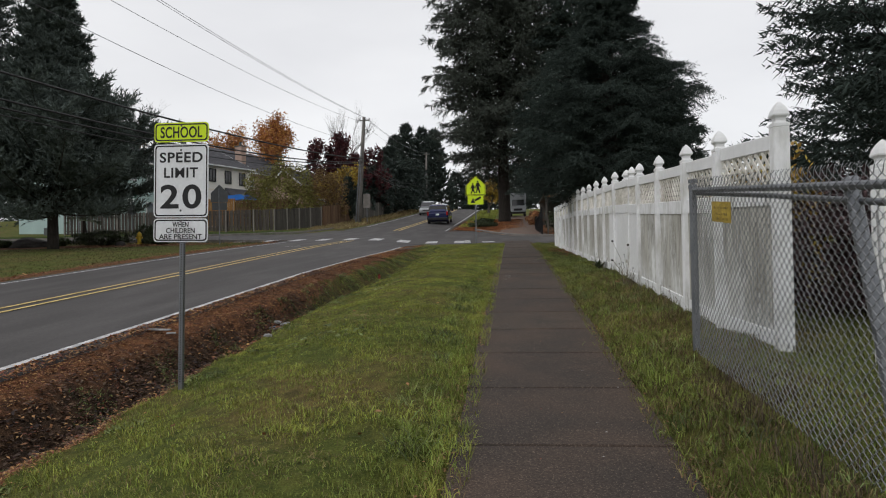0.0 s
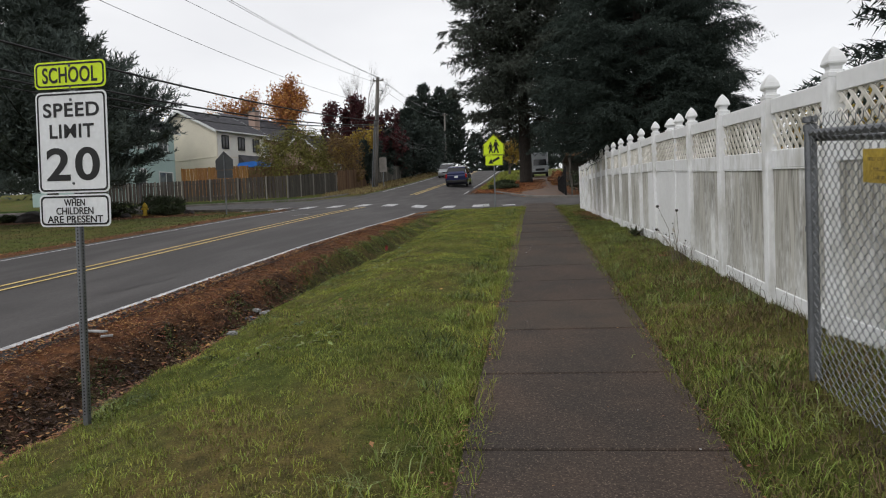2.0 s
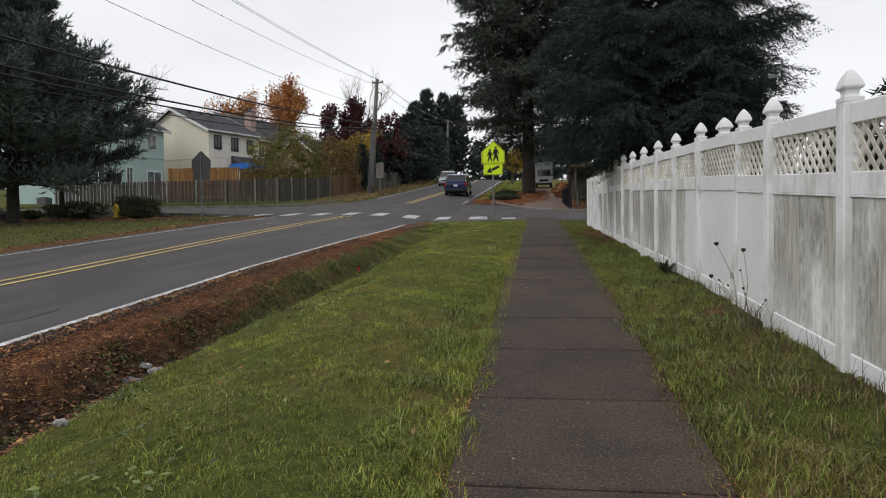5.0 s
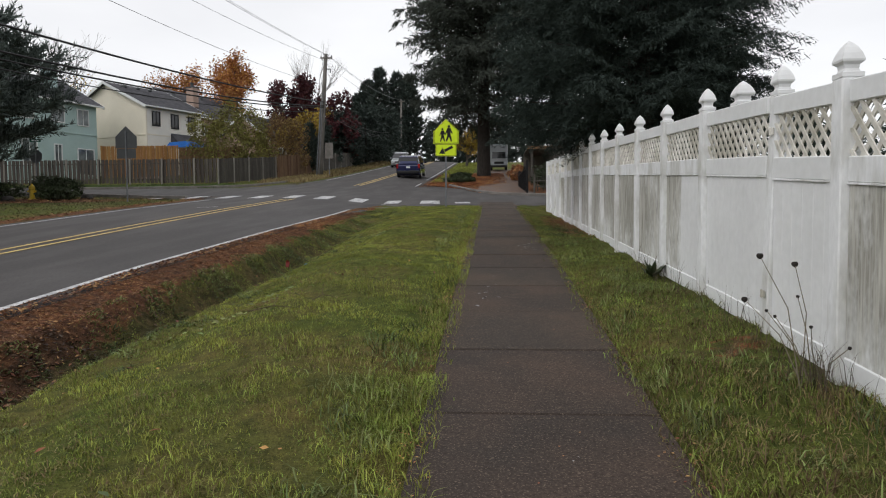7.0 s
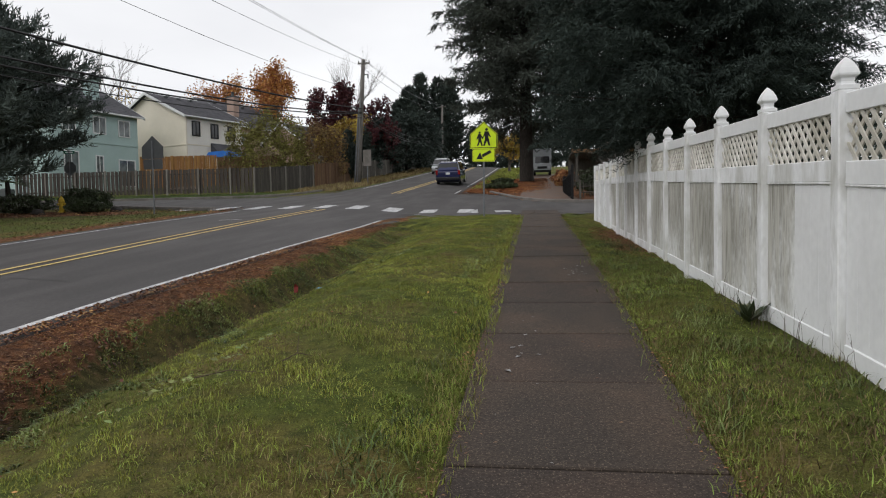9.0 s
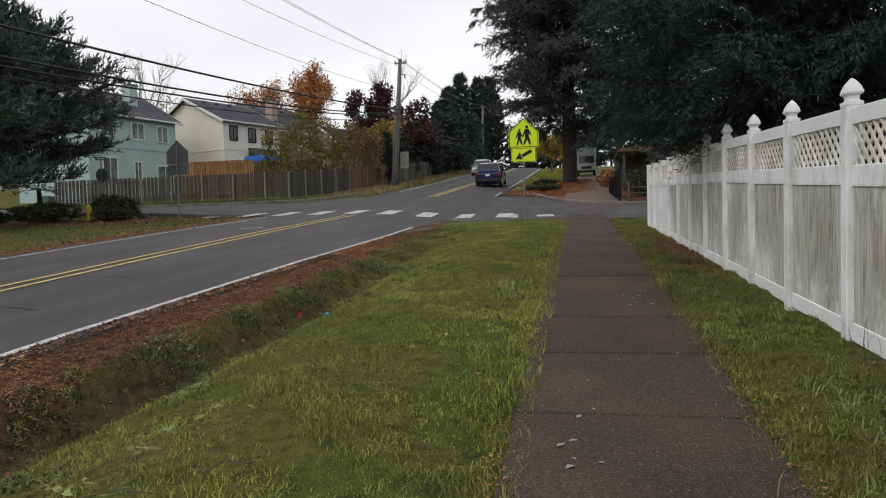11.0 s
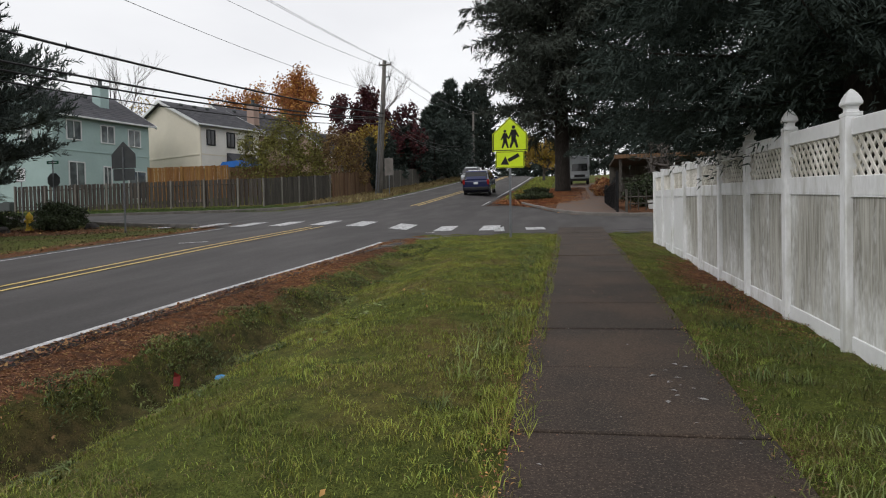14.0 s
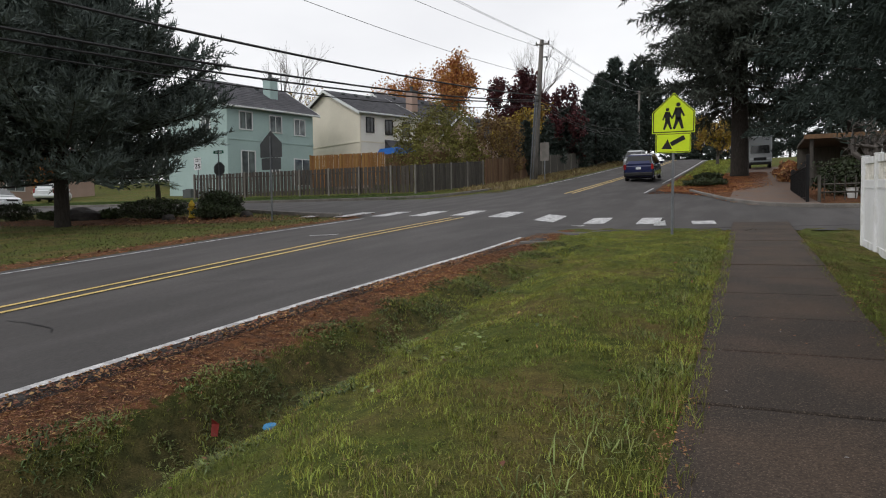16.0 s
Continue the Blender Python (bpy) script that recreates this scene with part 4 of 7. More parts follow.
for z in (2.98, 2.78):
    part("text_bar", MB().box((0, -0.005, z), (0.42, 0.003, 0.06), 0.1 if z > 2.9 else -0.9), M_sign_white, nb1 if z > 2.9 else nb2)
s25 = thing("speed_limit_sign", (-34.4, 53.0, float(ground_z(-34.4, 53.0))), "small white speed limit sign beside the board fence", "road sign")
part("post", MB().box((0, 0, 1.3), (0.05, 0.05, 3.2), 0, 0.004), M_galv, s25)
pl = sign_plate("plate", s25, 0.66, 0.86, 2.62, M_sign_white, "")
lettering("lettering", "SPEED", 0.13, (0, -0.044, 2.92), M_sign_black, pl, 0.001, 0.003, 1.0, 0.46)
lettering("lettering", "LIMIT", 0.13, (0, -0.044, 2.78), M_sign_black, pl, 0.001, 0.003, 1.0, 0.4)
lettering("lettering", "25", 0.42, (0, -0.044, 2.46), M_sign_black, pl, 0.001, 0.012, 1.05, 0.5)
psz = float(ground_z(-13.7, 66.6))
psg = thing("roadside_notice", (-13.7, 66.6, psz), "back of a pale metal notice beside the utility pole", "road sign")
part("post", MB().box((0, 0, 1.4), (0.06, 0.06, 3.2), 0, 0.004), M_galv, psg)
part("plate", MB().prism([(x, z + 2.25) for x, z in rounded(0.7, 1.35)], -0.04, -0.036), M_kerb, psg)


# ---- utility poles and overhead wires ----
def utility_pole(base, top, r0, r1, label):
    b, t = Vector(base), Vector(top)
    up = thing("utility_pole", b, label, "utility pole", "utility poles")
    d = t - b
    part("shaft", MB().tube([(0, 0, -0.4), d * 0.33, d * 0.66, d], [r0, r0 * 0.85 + r1 * 0.15, (r0 + r1) / 2, r1], 12), M_pole, up, smooth=True)
    a = d * 0.965
    part("crossarm", MB().box(a + Vector((0.1, -0.15, 0)), (1.0, 0.1, 0.12), 0, 0.01), M_pole, up)
    for dx in (-0.35, 0.1, 0.55):
        part("insulator", MB().lathe([(0.03, 0), (0.06, 0.04), (0.035, 0.08), (0.05, 0.12), (0.02, 0.18)], 8, a + Vector((dx, -0.15, 0.05))), M_metalbox, up)
    part("transformer_bracket", MB().box(d * 0.88 + Vector((0.28, 0, 0)), (0.4, 0.08, 0.08), 0, 0.01).box(d * 0.88 + Vector((0.45, 0, -0.15)), (0.1, 0.1, 0.35), 0, 0.02), M_metalbox, up)
    part("conduit", MB().tube([Vector((-0.24, -0.18, 0)), d * 0.3 + Vector((-0.22, -0.18, 0)), d * 0.62 + Vector((-0.18, -0.16, 0))], 0.06, 8), M_galv, up)
    part("conduit", MB().tube([Vector((-0.02, -0.26, 0)), d * 0.35 + Vector((-0.02, -0.24, 0)), d * 0.7 + Vector((-0.02, -0.2, 0))], 0.035, 8), M_galv, up)
    return up


poleA, topA = Vector((-14.6, 66.8, 5.25)), Vector((-13.7, 66.0, 15.6))
poleB, topB = Vector((-16.2, 8.0, float(ground_z(-16.2, 8.0)))), Vector((-15.8, 8.0, 13.6))
poleC, topC = Vector((-14.2, 118, float(ground_z(-14.2, 118)))), Vector((-14.0, 118, 20.3))
utility_pole(poleA, topA, 0.24, 0.15, "weathered grey utility pole leaning slightly, with conduits and cables")
utility_pole(poleC, topC, 0.2, 0.13, "distant utility pole on the hill")
nearpole = utility_pole(poleB, topB, 0.2, 0.14, "weathered utility pole beside the road")
for fr in (1.0, 0.94, 0.81):
    part("side_arm", MB().box((topB - poleB) * fr + Vector((-0.75, 0, -0.06)), (2.0, 0.09, 0.1), 0, 0.01), M_pole, nearpole)


def wire(a, b, sag, r, material, label, n=28):
    a, b = Vector(a), Vector(b)
    w = thing("overhead_wire", a, label, "wire", "overhead wires")
    part("strand", MB().tube([(b - a) * (k / n) + Vector((0, 0, -4 * sag * (k / n) * (1 - k / n))) for k in range(n + 1)], r, 5), material, w)


def on(base, top, f, dx=0.0):
    return base + (top - base) * f + Vector((dx, 0, 0))


for f1, f2, sag, r in ((0.615, 0.51, 0.75, 0.045), (0.585, 0.45, 1.0, 0.04), (0.575, 0.43, 1.05, 0.035), (0.545, 0.425, 1.2, 0.022)):
    wire(on(poleB, topB, f2, 0.1), on(poleA, topA, f1, 0.1), sag, r, M_cable, "thick black communication cable strung between poles")
for fb, db, fa, dx, sag in ((1.0, -1.0, 0.99, 0.1, 0.78), (0.94, -1.65, 0.96, -0.35, 1.0), (1.0, -0.85, 0.985, 0.3, 0.75), (0.81, -1.2, 0.75, 0.0, 1.05)):
    wire(on(poleB, topB, fb, db), on(poleA, topA, fa, dx), sag, 0.012, M_thin, "thin overhead power line")
    if fa > 0.9:
        wire(on(poleA, topA, fa, dx), on(poleC, topC, fa, dx), sag, 0.014, M_thin, "thin overhead power line going up the hill")
for f in (0.61, 0.57, 0.55):
    wire(on(poleA, topA, f, 0.1), on(poleC, topC, f - 0.05, 0.1), 1.6, 0.03, M_cable, "black communication cable going up the hill")


# ---- trees and shrubs ----
def blades(base, way, length, width, side):
    """Flat pointed slivers: three corners each."""
    n = len(base)
    v = np.empty((n, 3, 3))
    v[:, 0], v[:, 1], v[:, 2] = base - side * width[:, None], base + side * width[:, None], base + way * length[:, None]
    return v.reshape(-1, 3), np.arange(3 * n).reshape(-1, 3)


def unit(a):
    return a / np.maximum(np.linalg.norm(a, axis=-1, keepdims=True), 1e-9)


def conifer(label, base, H, R, seed, leafmat, branches, first, trunk_r, twigs, needle, wide, per=12, droop=0.35, rise=0.1, power=0.8,
            name="fir_tree", gaps=0.0, up=0.0, hang=0.2, lean=(0, 0), tip=1.0, clear=0.0, low=0.95, fluff=0.0, shape=None):
    """A conifer: tapered trunk, drooping limbs and twigs set with slivers of needles."""
    rg = np.random.default_rng(seed)
    tree = thing(name, base, label, "tree")
    wood = MB()
    wood.tube([(0, 0, -0.5), (0, 0, 0.3), (lean[0] * 0.3, lean[1] * 0.3, H * 0.35), (lean[0], lean[1], H)], [trunk_r * 1.25, trunk_r, trunk_r * 0.7, trunk_r * 0.06], 12)
    B, W, S = [], [], []
    for i in range(branches):
        f = (i + rg.random()) / branches
        if rg.random() < gaps:
            continue
        h = first + (H - first) * f ** low
        girth = (1 - f) ** power if shape is None else float(np.interp((h - first) / (H - first), *zip(*shape)))
        L = R * girth * rg.uniform(0.7, 1.12) + 0.06 * R
        az = i * 2.39996 + rg.uniform(-0.4, 0.4)
        out = np.array([math.cos(az), math.sin(az), 0.0])
        L *= 1 - clear * max(0.0, -out[0]) * (1 - f)
        s = np.linspace(0, 1, 7)
        o = np.array([lean[0] * h / H, lean[1] * h / H, h])
        dr = droop * rg.uniform(0.6, 1.3)
        rise_i = rise + rg.uniform(-1, 1) * (0.13 + 0.45 * fluff)
        pts = o + out * (s * L)[:, None] + np.array([0, 0, 1.0]) * (rise_i * s * L - dr * s ** 2 * L + 0.12 * L * s ** 4)[:, None]
        r0 = 0.008 + 0.009 * L
        wood.tube([tuple(p) for p in pts], [r0 * (1 - 0.85 * q) for q in s], 4, cap=False)
        k = max(4, int(twigs * (0.35 + 0.65 * L / R)))
        u = 1 - 0.86 * rg.random(k) ** tip
        p0 = np.stack([np.interp(u, s, pts[:, c]) for c in range(3)], 1)
        sd = np.where(rg.random(k) < 0.5, 1, -1)
        perp = np.array([-out[1], out[0], 0.0])
        ahead = unit(out + np.array([0, 0, rise - 1.4 * dr]))
        tw = unit(perp * (sd * rg.uniform(0.35, 1.0, k))[:, None] + ahead * rg.uniform(0.3, 0.9, k)[:, None] + np.array([0, 0, 1.0]) * (up - hang * rg.random(k) + fluff * rg.normal(0, 1, k))[:, None])
        tl = (0.18 + 0.42 * (1 - u)) * min(L, 4.0) * rg.uniform(0.5, 1.2, k) + 0.12
        for q in range(per):
            t = (q + 0.5) / per
            bend = np.array([0, 0, -1.0]) * (hang * 0.5 * tl * t * t)[:, None]
            bp = p0 + tw * (tl * t)[:, None] + bend + rg.normal(0, 0.02, (k, 3))
            ax = rg.normal(0, 1, (k, 3))
            ax[:, 2] *= 0.6
            ax = unit(np.cross(tw, unit(ax)))
            nd = unit(tw * 0.75 + ax * rg.uniform(0.4, 0.95, k)[:, None] + np.array([0, 0, up - 0.15]))
            B.append(bp)
            W.append(nd)
            S.append(unit(np.cross(nd, rg.normal(0, 1, (k, 3)))))
    B, W, S = np.concatenate(B), np.concatenate(W), np.concatenate(S)
    n = len(B)
    v, f3 = blades(B, W, needle * rg.uniform(0.6, 1.3, n), wide * rg.uniform(0.6, 1.3, n), S)
    part("trunk", wood, M_bark, tree, smooth=True)
    part("crown", bulk("crown", v, f3, leafmat), leafmat, tree)
    return tree


def broadleaf(label, base, H, R, seed, leafmat, leaves, leaf, first=0.25, trunk_r=0.2, depth=4, spread=0.55, name="deciduous_tree", bark=None, upright=0.5, forks=4):
    """A leafy tree: forking limbs, and small leaves round the outer twigs."""
    rg = np.random.default_rng(seed)
    tree = thing(name, base, label, "tree")
    wood, tips = MB(), []

    def grow(p, d, L, r, k):
        q = p + d * L * 0.5 + rg.normal(0, 0.04 * L, 3)
        e = q + unit(d + rg.normal(0, 0.15, 3)) * L * 0.5
        wood.tube([tuple(p), tuple(q), tuple(e)], [r, r * 0.8, r * 0.55], 6 if k < 2 else 4, cap=False)
        tips.extend([(q + e) / 2, e] if k >= depth - 1 else ([e] if k >= depth - 2 else []))
        if k < depth:
            for _ in range(forks if k else forks + 1):
                nd = unit(d * upright + rg.normal(0, spread, 3) + np.array([0, 0, 0.25]))
                grow(e if rg.random() < 0.7 else q, nd, L * rg.uniform(0.55, 0.82), r * 0.5, k + 1)

    grow(np.zeros(3), np.array([0, 0, 1.0]), H * first, trunk_r, 0)
    v = np.array(wood.v)
    k = np.array([R / max(1e-6, np.percentile(np.abs(v[:, :2]), 99)), R / max(1e-6, np.percentile(np.abs(v[:, :2]), 99)), H / v[:, 2].max()])
    low = v[:, 2] < H * first * 0.5
    v2 = v * k
    v2[low, :2] = v[low, :2]
    wood.v = [tuple(p) for p in v2]
    part("trunk", wood, bark or M_twig, tree, smooth=True)
    if leaves:
        T = np.array(tips) * k
        c = T[rg.integers(0, len(T), leaves)] + rg.normal(0, 0.055 * R + 0.05, (leaves, 3))
        a = unit(rg.normal(0, 1, (leaves, 3)))
        b = unit(np.cross(a, rg.normal(0, 1, (leaves, 3))))
        s = leaf * rg.uniform(0.6, 1.3, leaves)[:, None]
        v = np.stack([c - a * s, c + b * s * 0.6, c + a * s, c - b * s * 0.6], 1).reshape(-1, 3)
        part("crown", bulk("crown", v, np.arange(4 * leaves).reshape(-1, 4), leafmat), leafmat, tree)
    return tree


def shrub(label, base, rx, ry, rz, seed, leafmat, leaves, leaf, name="shrub", category="shrub"):
    """A low bush: stems and many small leaves in an uneven mound."""
    rg = np.random.default_rng(seed)
    sh = thing(name, base, label, category)
    stems = MB()
    for k in range(14):
        a = rg.uniform(0, 6.28)
        stems.tube([(0.08 * math.cos(a), 0.08 * math.sin(a), -0.1), (rx * 0.4 * math.cos(a), ry * 0.4 * math.sin(a), rz * 0.7), (rx * 0.7 * math.cos(a), ry * 0.7 * math.sin(a), rz * rg.uniform(0.9, 1.4))], [0.03, 0.02, 0.006], 4)
    part("stem", stems, M_bark, sh)
    d = unit(rg.normal(0, 1, (leaves, 3)))
    lump = 1 + 0.16 * np.sin(4 * np.arctan2(d[:, 1], d[:, 0]) + seed) + 0.13 * np.sin(7 * d[:, 2] + 3 * d[:, 0] + seed) + 0.1 * np.sin(11 * d[:, 1] + 5 * d[:, 2])
    r = lump * rg.uniform(0.55, 1.04, leaves) ** 0.5
    c = d * r[:, None] * np.array([rx, ry, rz]) + np.array([0, 0, rz * 0.92])
    c[:, 2] = np.maximum(c[:, 2], 0.02)
    a = unit(rg.normal(0, 1, (leaves, 3)) + d * 0.6)
    b = unit(np.cross(a, rg.normal(0, 1, (leaves, 3))))
    s = leaf * rg.uniform(0.6, 1.3, leaves)[:, None]
    v = np.stack([c - a * s, c + b * s * 0.5, c + a * s, c - b * s * 0.5], 1).reshape(-1, 3)
    part("foliage", bulk("foliage", v, np.arange(4 * leaves).reshape(-1, 4), leafmat), leafmat, sh)
    return sh


def on_ground(x, y, dz=0.0):
    return (x, y, float(ground_z(x, y)) + dz)


# dark fir behind the fence, its branches hanging over the far panels
conifer("tall dark fir with drooping branches hanging over the fence", on_ground(3.25, 22.8), 13.0, 2.75, 11, M_fir, 300, 2.0, 0.30, 74, 0.095, 0.0095, 36, droop=0.19, rise=0.12, hang=0.3, low=1.0,
        shape=((0, 0.9), (0.1, 1.0), (0.27, 1.0), (0.34, 0.74), (0.41, 0.44), (0.5, 0.28), (0.65, 0.18), (1, 0.03)))
conifer("blue-green fir with upswept branch tips behind the fence", on_ground(8.2, 15.6), 11.5, 3.0, 13, M_fir, 190, 0.5, 0.26, 46, 0.17, 0.021, 15, droop=0.12, rise=0.30, power=0.7, hang=0.15)
conifer("young fir rising beyond the fence", on_ground(15.5, 24.0), 6.6, 1.8, 14, M_fir, 60, 0.4, 0.1, 14, 0.2, 0.02, 9, droop=0.12, rise=0.25, power=0.9)
conifer("young fir rising beyond the fence", on_ground(13.2, 26.5), 6.9, 1.5, 15, M_fir, 60, 0.4, 0.1, 14, 0.2, 0.02, 9, droop=0.12, rise=0.25, power=0.9)
conifer("dense dark fir standing behind the fence firs", on_ground(6.4, 32.0), 8.2, 2.6, 18, M_fir, 110, 0.8, 0.3, 40, 0.30, 0.04, 9, droop=0.15, rise=0.22, power=0.6, hang=0.25)
# the big old fir across the side street
conifer("huge old fir with sparse ragged branches and thick bare trunk", on_ground(-0.4, 70.8), 34, 7.2, 16, M_hazed_fir, 400, 5.2, 0.62, 64, 0.40, 0.050, 10, droop=0.28, rise=0.16, gaps=0.08, hang=0.25, fluff=0.3,
        shape=((0, 0.7), (0.1, 0.85), (0.35, 1.0), (0.6, 0.9), (0.85, 0.5), (1, 0.05)))
conifer("dark fir beside the driveway", on_ground(6.2, 66.0), 24, 6.0, 17, M_fir, 190, 3.2, 0.5, 46, 0.40, 0.05, 9, droop=0.3, power=0.55, hang=0.35)
# pines on the planted corner across the road
conifer("broad dark pine on the planted corner across the road", on_ground(-23.4, 34.4), 14.5, 5.7, 21, M_pine, 300, 1.6, 0.27, 74, 0.24, 0.033, 19, fluff=0.3, droop=0.0, rise=0.10, name="pine_tree", tip=1.25, gaps=0.04, up=0.45, hang=0.05,
        shape=((0, 0.9), (0.1, 1.0), (0.27, 1.0), (0.35, 0.68), (0.44, 0.37), (0.56, 0.29), (0.75, 0.18), (1, 0.05)))
conifer("broad dark pine on the planted corner across the road", on_ground(-31.5, 35.0), 17.0, 7.0, 22, M_pine, 190, 1.8, 0.34, 54, 0.32, 0.04, 14, fluff=0.5, droop=0.0, rise=0.1, power=0.45, name="pine_tree", tip=1.4, gaps=0.05, up=0.4, hang=0.05)
# far conifers at the top of the hill
rt = random.Random(5)
for i, (x, y, h, r) in enumerate(((-20.5, 124, 13.5, 3.4), (-18.0, 121, 15.0, 3.4), (-15.4, 123, 14.6, 3.3), (-13.2, 122, 14.0, 3.2), (-22.5, 126, 11.5, 3.2))):
    conifer("dense dark conifer at the top of the hill", on_ground(x, y), h, r, 30 + i, M_farfir, 75, 0.5, 0.25, 20, 0.75, 0.12, 6, droop=-0.05, rise=0.45, power=0.65, up=0.4)
for i, (x, y, h, r) in enumerate(((-16.2, 98, 7.5, 3.3), (-17.8, 91, 6.5, 3.0), (-16.0, 106, 8.0, 3.4), (-19.5, 84, 5.5, 2.8), (-15.6, 113, 8.5, 3.0))):
    conifer("bushy dark evergreen behind the roadside fence", on_ground(x, y), h, r, 40 + i, M_farfir, 60, 0.3, 0.2, 20, 0.6, 0.1, 6, droop=0.1, rise=0.2, power=0.45, up=0.1)
for i, (x, y, h, r) in enumerate(((-7.5, 150, 9.0, 3.5), (-3.0, 146, 8.0, 3.4), (1.5, 140, 9.5, 3.6), (6.0, 132, 10.0, 3.8), (-11.5, 152, 9.5, 3.4))):
    conifer("distant dark evergreen beyond the crest of the road", on_ground(x, y), h, r, 70 + i, M_farfir, 50, 0.2, 0.2, 18, 0.8, 0.14, 6, droop=0.05, rise=0.25, power=0.5, up=0.2)
# autumn trees
broadleaf("tall autumn tree with glowing orange leaves", on_ground(-33, 96), 14.5, 6.2, 51, M_leaf_or, 10000, 0.16, depth=5, forks=3)
broadleaf("autumn tree with thinning orange leaves and bare twigs", on_ground(-40.5, 97), 13.5, 6.5, 52, M_leaf_or, 5500, 0.15, depth=5, forks=3)
broadleaf("half-bare autumn tree with pale twigs", on_ground(-36.8, 100), 13.5, 5.0, 53, M_leaf_ye, 900, 0.15, depth=5, forks=3)
broadleaf("tall bare tree with fine upright grey twigs", on_ground(-22.2, 93), 16.5, 4.3, 54, M_leaf_or, 0, 0.1, depth=6, forks=3, spread=0.32, upright=1.0, trunk_r=0.22)
broadleaf("dark maroon leafed tree behind the utility pole", on_ground(-22.8, 89), 10.5, 3.2, 55, M_leaf_ma, 9000, 0.16, depth=5, forks=3)
broadleaf("dark maroon leafed tree behind the utility pole", on_ground(-18.2, 90), 9.4, 2.7, 56, M_leaf_ma, 8000, 0.16, depth=5, forks=3)
shrub("olive green bushy tree spreading above the board fence", on_ground(-22.0, 65.4), 3.2, 2.6, 3.1, 57, M_leaf_ol, 15000, 0.10, name="bushy_tree", category="tree")
shrub("tree with reddish-olive autumn leaves behind the fence", on_ground(-18.9, 69.5), 2.3, 2.2, 2.7, 58, M_leaf_ru, 9000, 0.10, name="bushy_tree", category="tree")
broadleaf("small tree with bright yellow leaves behind the fence", on_ground(-18.9, 77.0), 6.4, 2.4, 59, M_leaf_ye, 6000, 0.12, first=0.14, depth=5, forks=3)
broadleaf("half-bare tree behind the houses", on_ground(-52, 88), 12, 4.5, 60, M_leaf_ye, 1200, 0.15, depth=5, forks=3)
broadleaf("bare grey tree behind the pines", on_ground(-44.5, 78), 15, 4.0, 61, M_leaf_ye, 0, 0.15, depth=5, forks=3, spread=0.35, upright=0.9)
broadleaf("orange leafed tree down the side street", on_ground(-60, 62), 5.5, 3.0, 62, M_leaf_or, 5000, 0.15, depth=5, forks=3)
broadleaf("yellow-green tree beside the road on the hill", on_ground(-2.8, 96), 5.0, 2.2, 63, M_leaf_ye, 4000, 0.13, depth=5, forks=3)
broadleaf("bare shrubby tree in the fenced garden", on_ground(4.6, 47.5), 3.2, 1.3, 64, M_leaf_ma, 0, 0.1, depth=5, forks=3)
conifer("narrow dark cypress behind the utility pole", on_ground(-16.9, 72.5), 4.6, 0.8, 65, M_farfir, 50, 0.2, 0.1, 14, 0.3, 0.05, 7, droop=-0.3, rise=0.6, power=0.4, up=0.6, name="cypress_tree")

# shrubs on the planted corner
shrub("low rounded evergreen shrub in bark mulch", on_ground(-23.5, 38.9), 1.65, 1.1, 0.42, 1, M_leaf_gr, 5200, 0.055)
shrub("rounded evergreen shrub beside the hydrant", on_ground(-20.2, 39.4), 0.95, 0.8, 0.5, 2, M_leaf_gr, 4200, 0.055)
shrub("small evergreen shrub in bark mulch", on_ground(-21.9, 41.0), 0.8, 0.8, 0.55, 3, M_leaf_gr, 3000, 0.055)
shrub("low evergreen shrub in bark mulch", on_ground(-19.8, 38.4), 0.85, 0.6, 0.28, 4, M_leaf_gr, 2600, 0.05)
shrub("dark clipped shrub on the planted corner", on_ground(-32.4, 38.6), 0.95, 0.85, 0.42, 5, M_leaf_gr, 3600, 0.05)
shrub("low grey-green plant in bark mulch", on_ground(-29.6, 38.6), 0.7, 0.6, 0.2, 6, M_leaf_hedge, 1500, 0.06)
shrub("low grey-green plant in bark mulch", on_ground(-26.4, 39.2), 0.6, 0.5, 0.22, 7, M_leaf_hedge, 1300, 0.06)
shrub("dull purple-brown shrub behind the chain-link fence", on_ground(4.6, 9.8), 1.45, 1.1, 0.78, 9, M_leaf_dull, 9500, 0.045)
shrub("dull purple-brown shrub beside the end of the vinyl fence", on_ground(3.75, 8.7), 0.9, 0.8, 0.66, 19, M_leaf_dull, 5200, 0.04)
shrub("dark green shrub behind the chain-link fence", on_ground(6.8, 10.6), 1.9, 1.4, 1.0, 10, M_leaf_gr, 8200, 0.055)
shrub("yellow-leaved shrub behind the vinyl fence", on_ground(3.3, 9.4), 0.35, 0.35, 0.95, 11, M_leaf_ye, 900, 0.04)
shrub("yellow-leaved shrub behind the vinyl fence", on_ground(3.9, 12.0), 0.7, 0.8, 1.0, 12, M_leaf_ye, 1500, 0.045)
shrub("dark garden shrub behind the iron gate", on_ground(4.2, 50.5), 1.4, 1.2, 0.8, 13, M_leaf_gr, 3000, 0.08)
shrub("dark ivy mound at the foot of the big fir", on_ground(-2.2, 60.5), 1.1, 1.6, 0.2, 14, M_leaf_gr, 2600, 0.08)
shrub("dark shrub at the foot of the big fir", on_ground(-2.3, 66.5), 0.8, 0.9, 0.25, 15, M_leaf_gr, 2200, 0.08)
shrub("rust-brown shrub beside the driveway", on_ground(2.6, 62.0), 1.0, 1.6, 0.6, 16, M_litter, 2200, 0.1)
shrub("round dark shrub before the board fence", on_ground(-20.6, 64.5), 1.6, 1.2, 0.9, 17, M_leaf_gr, 3200, 0.08)

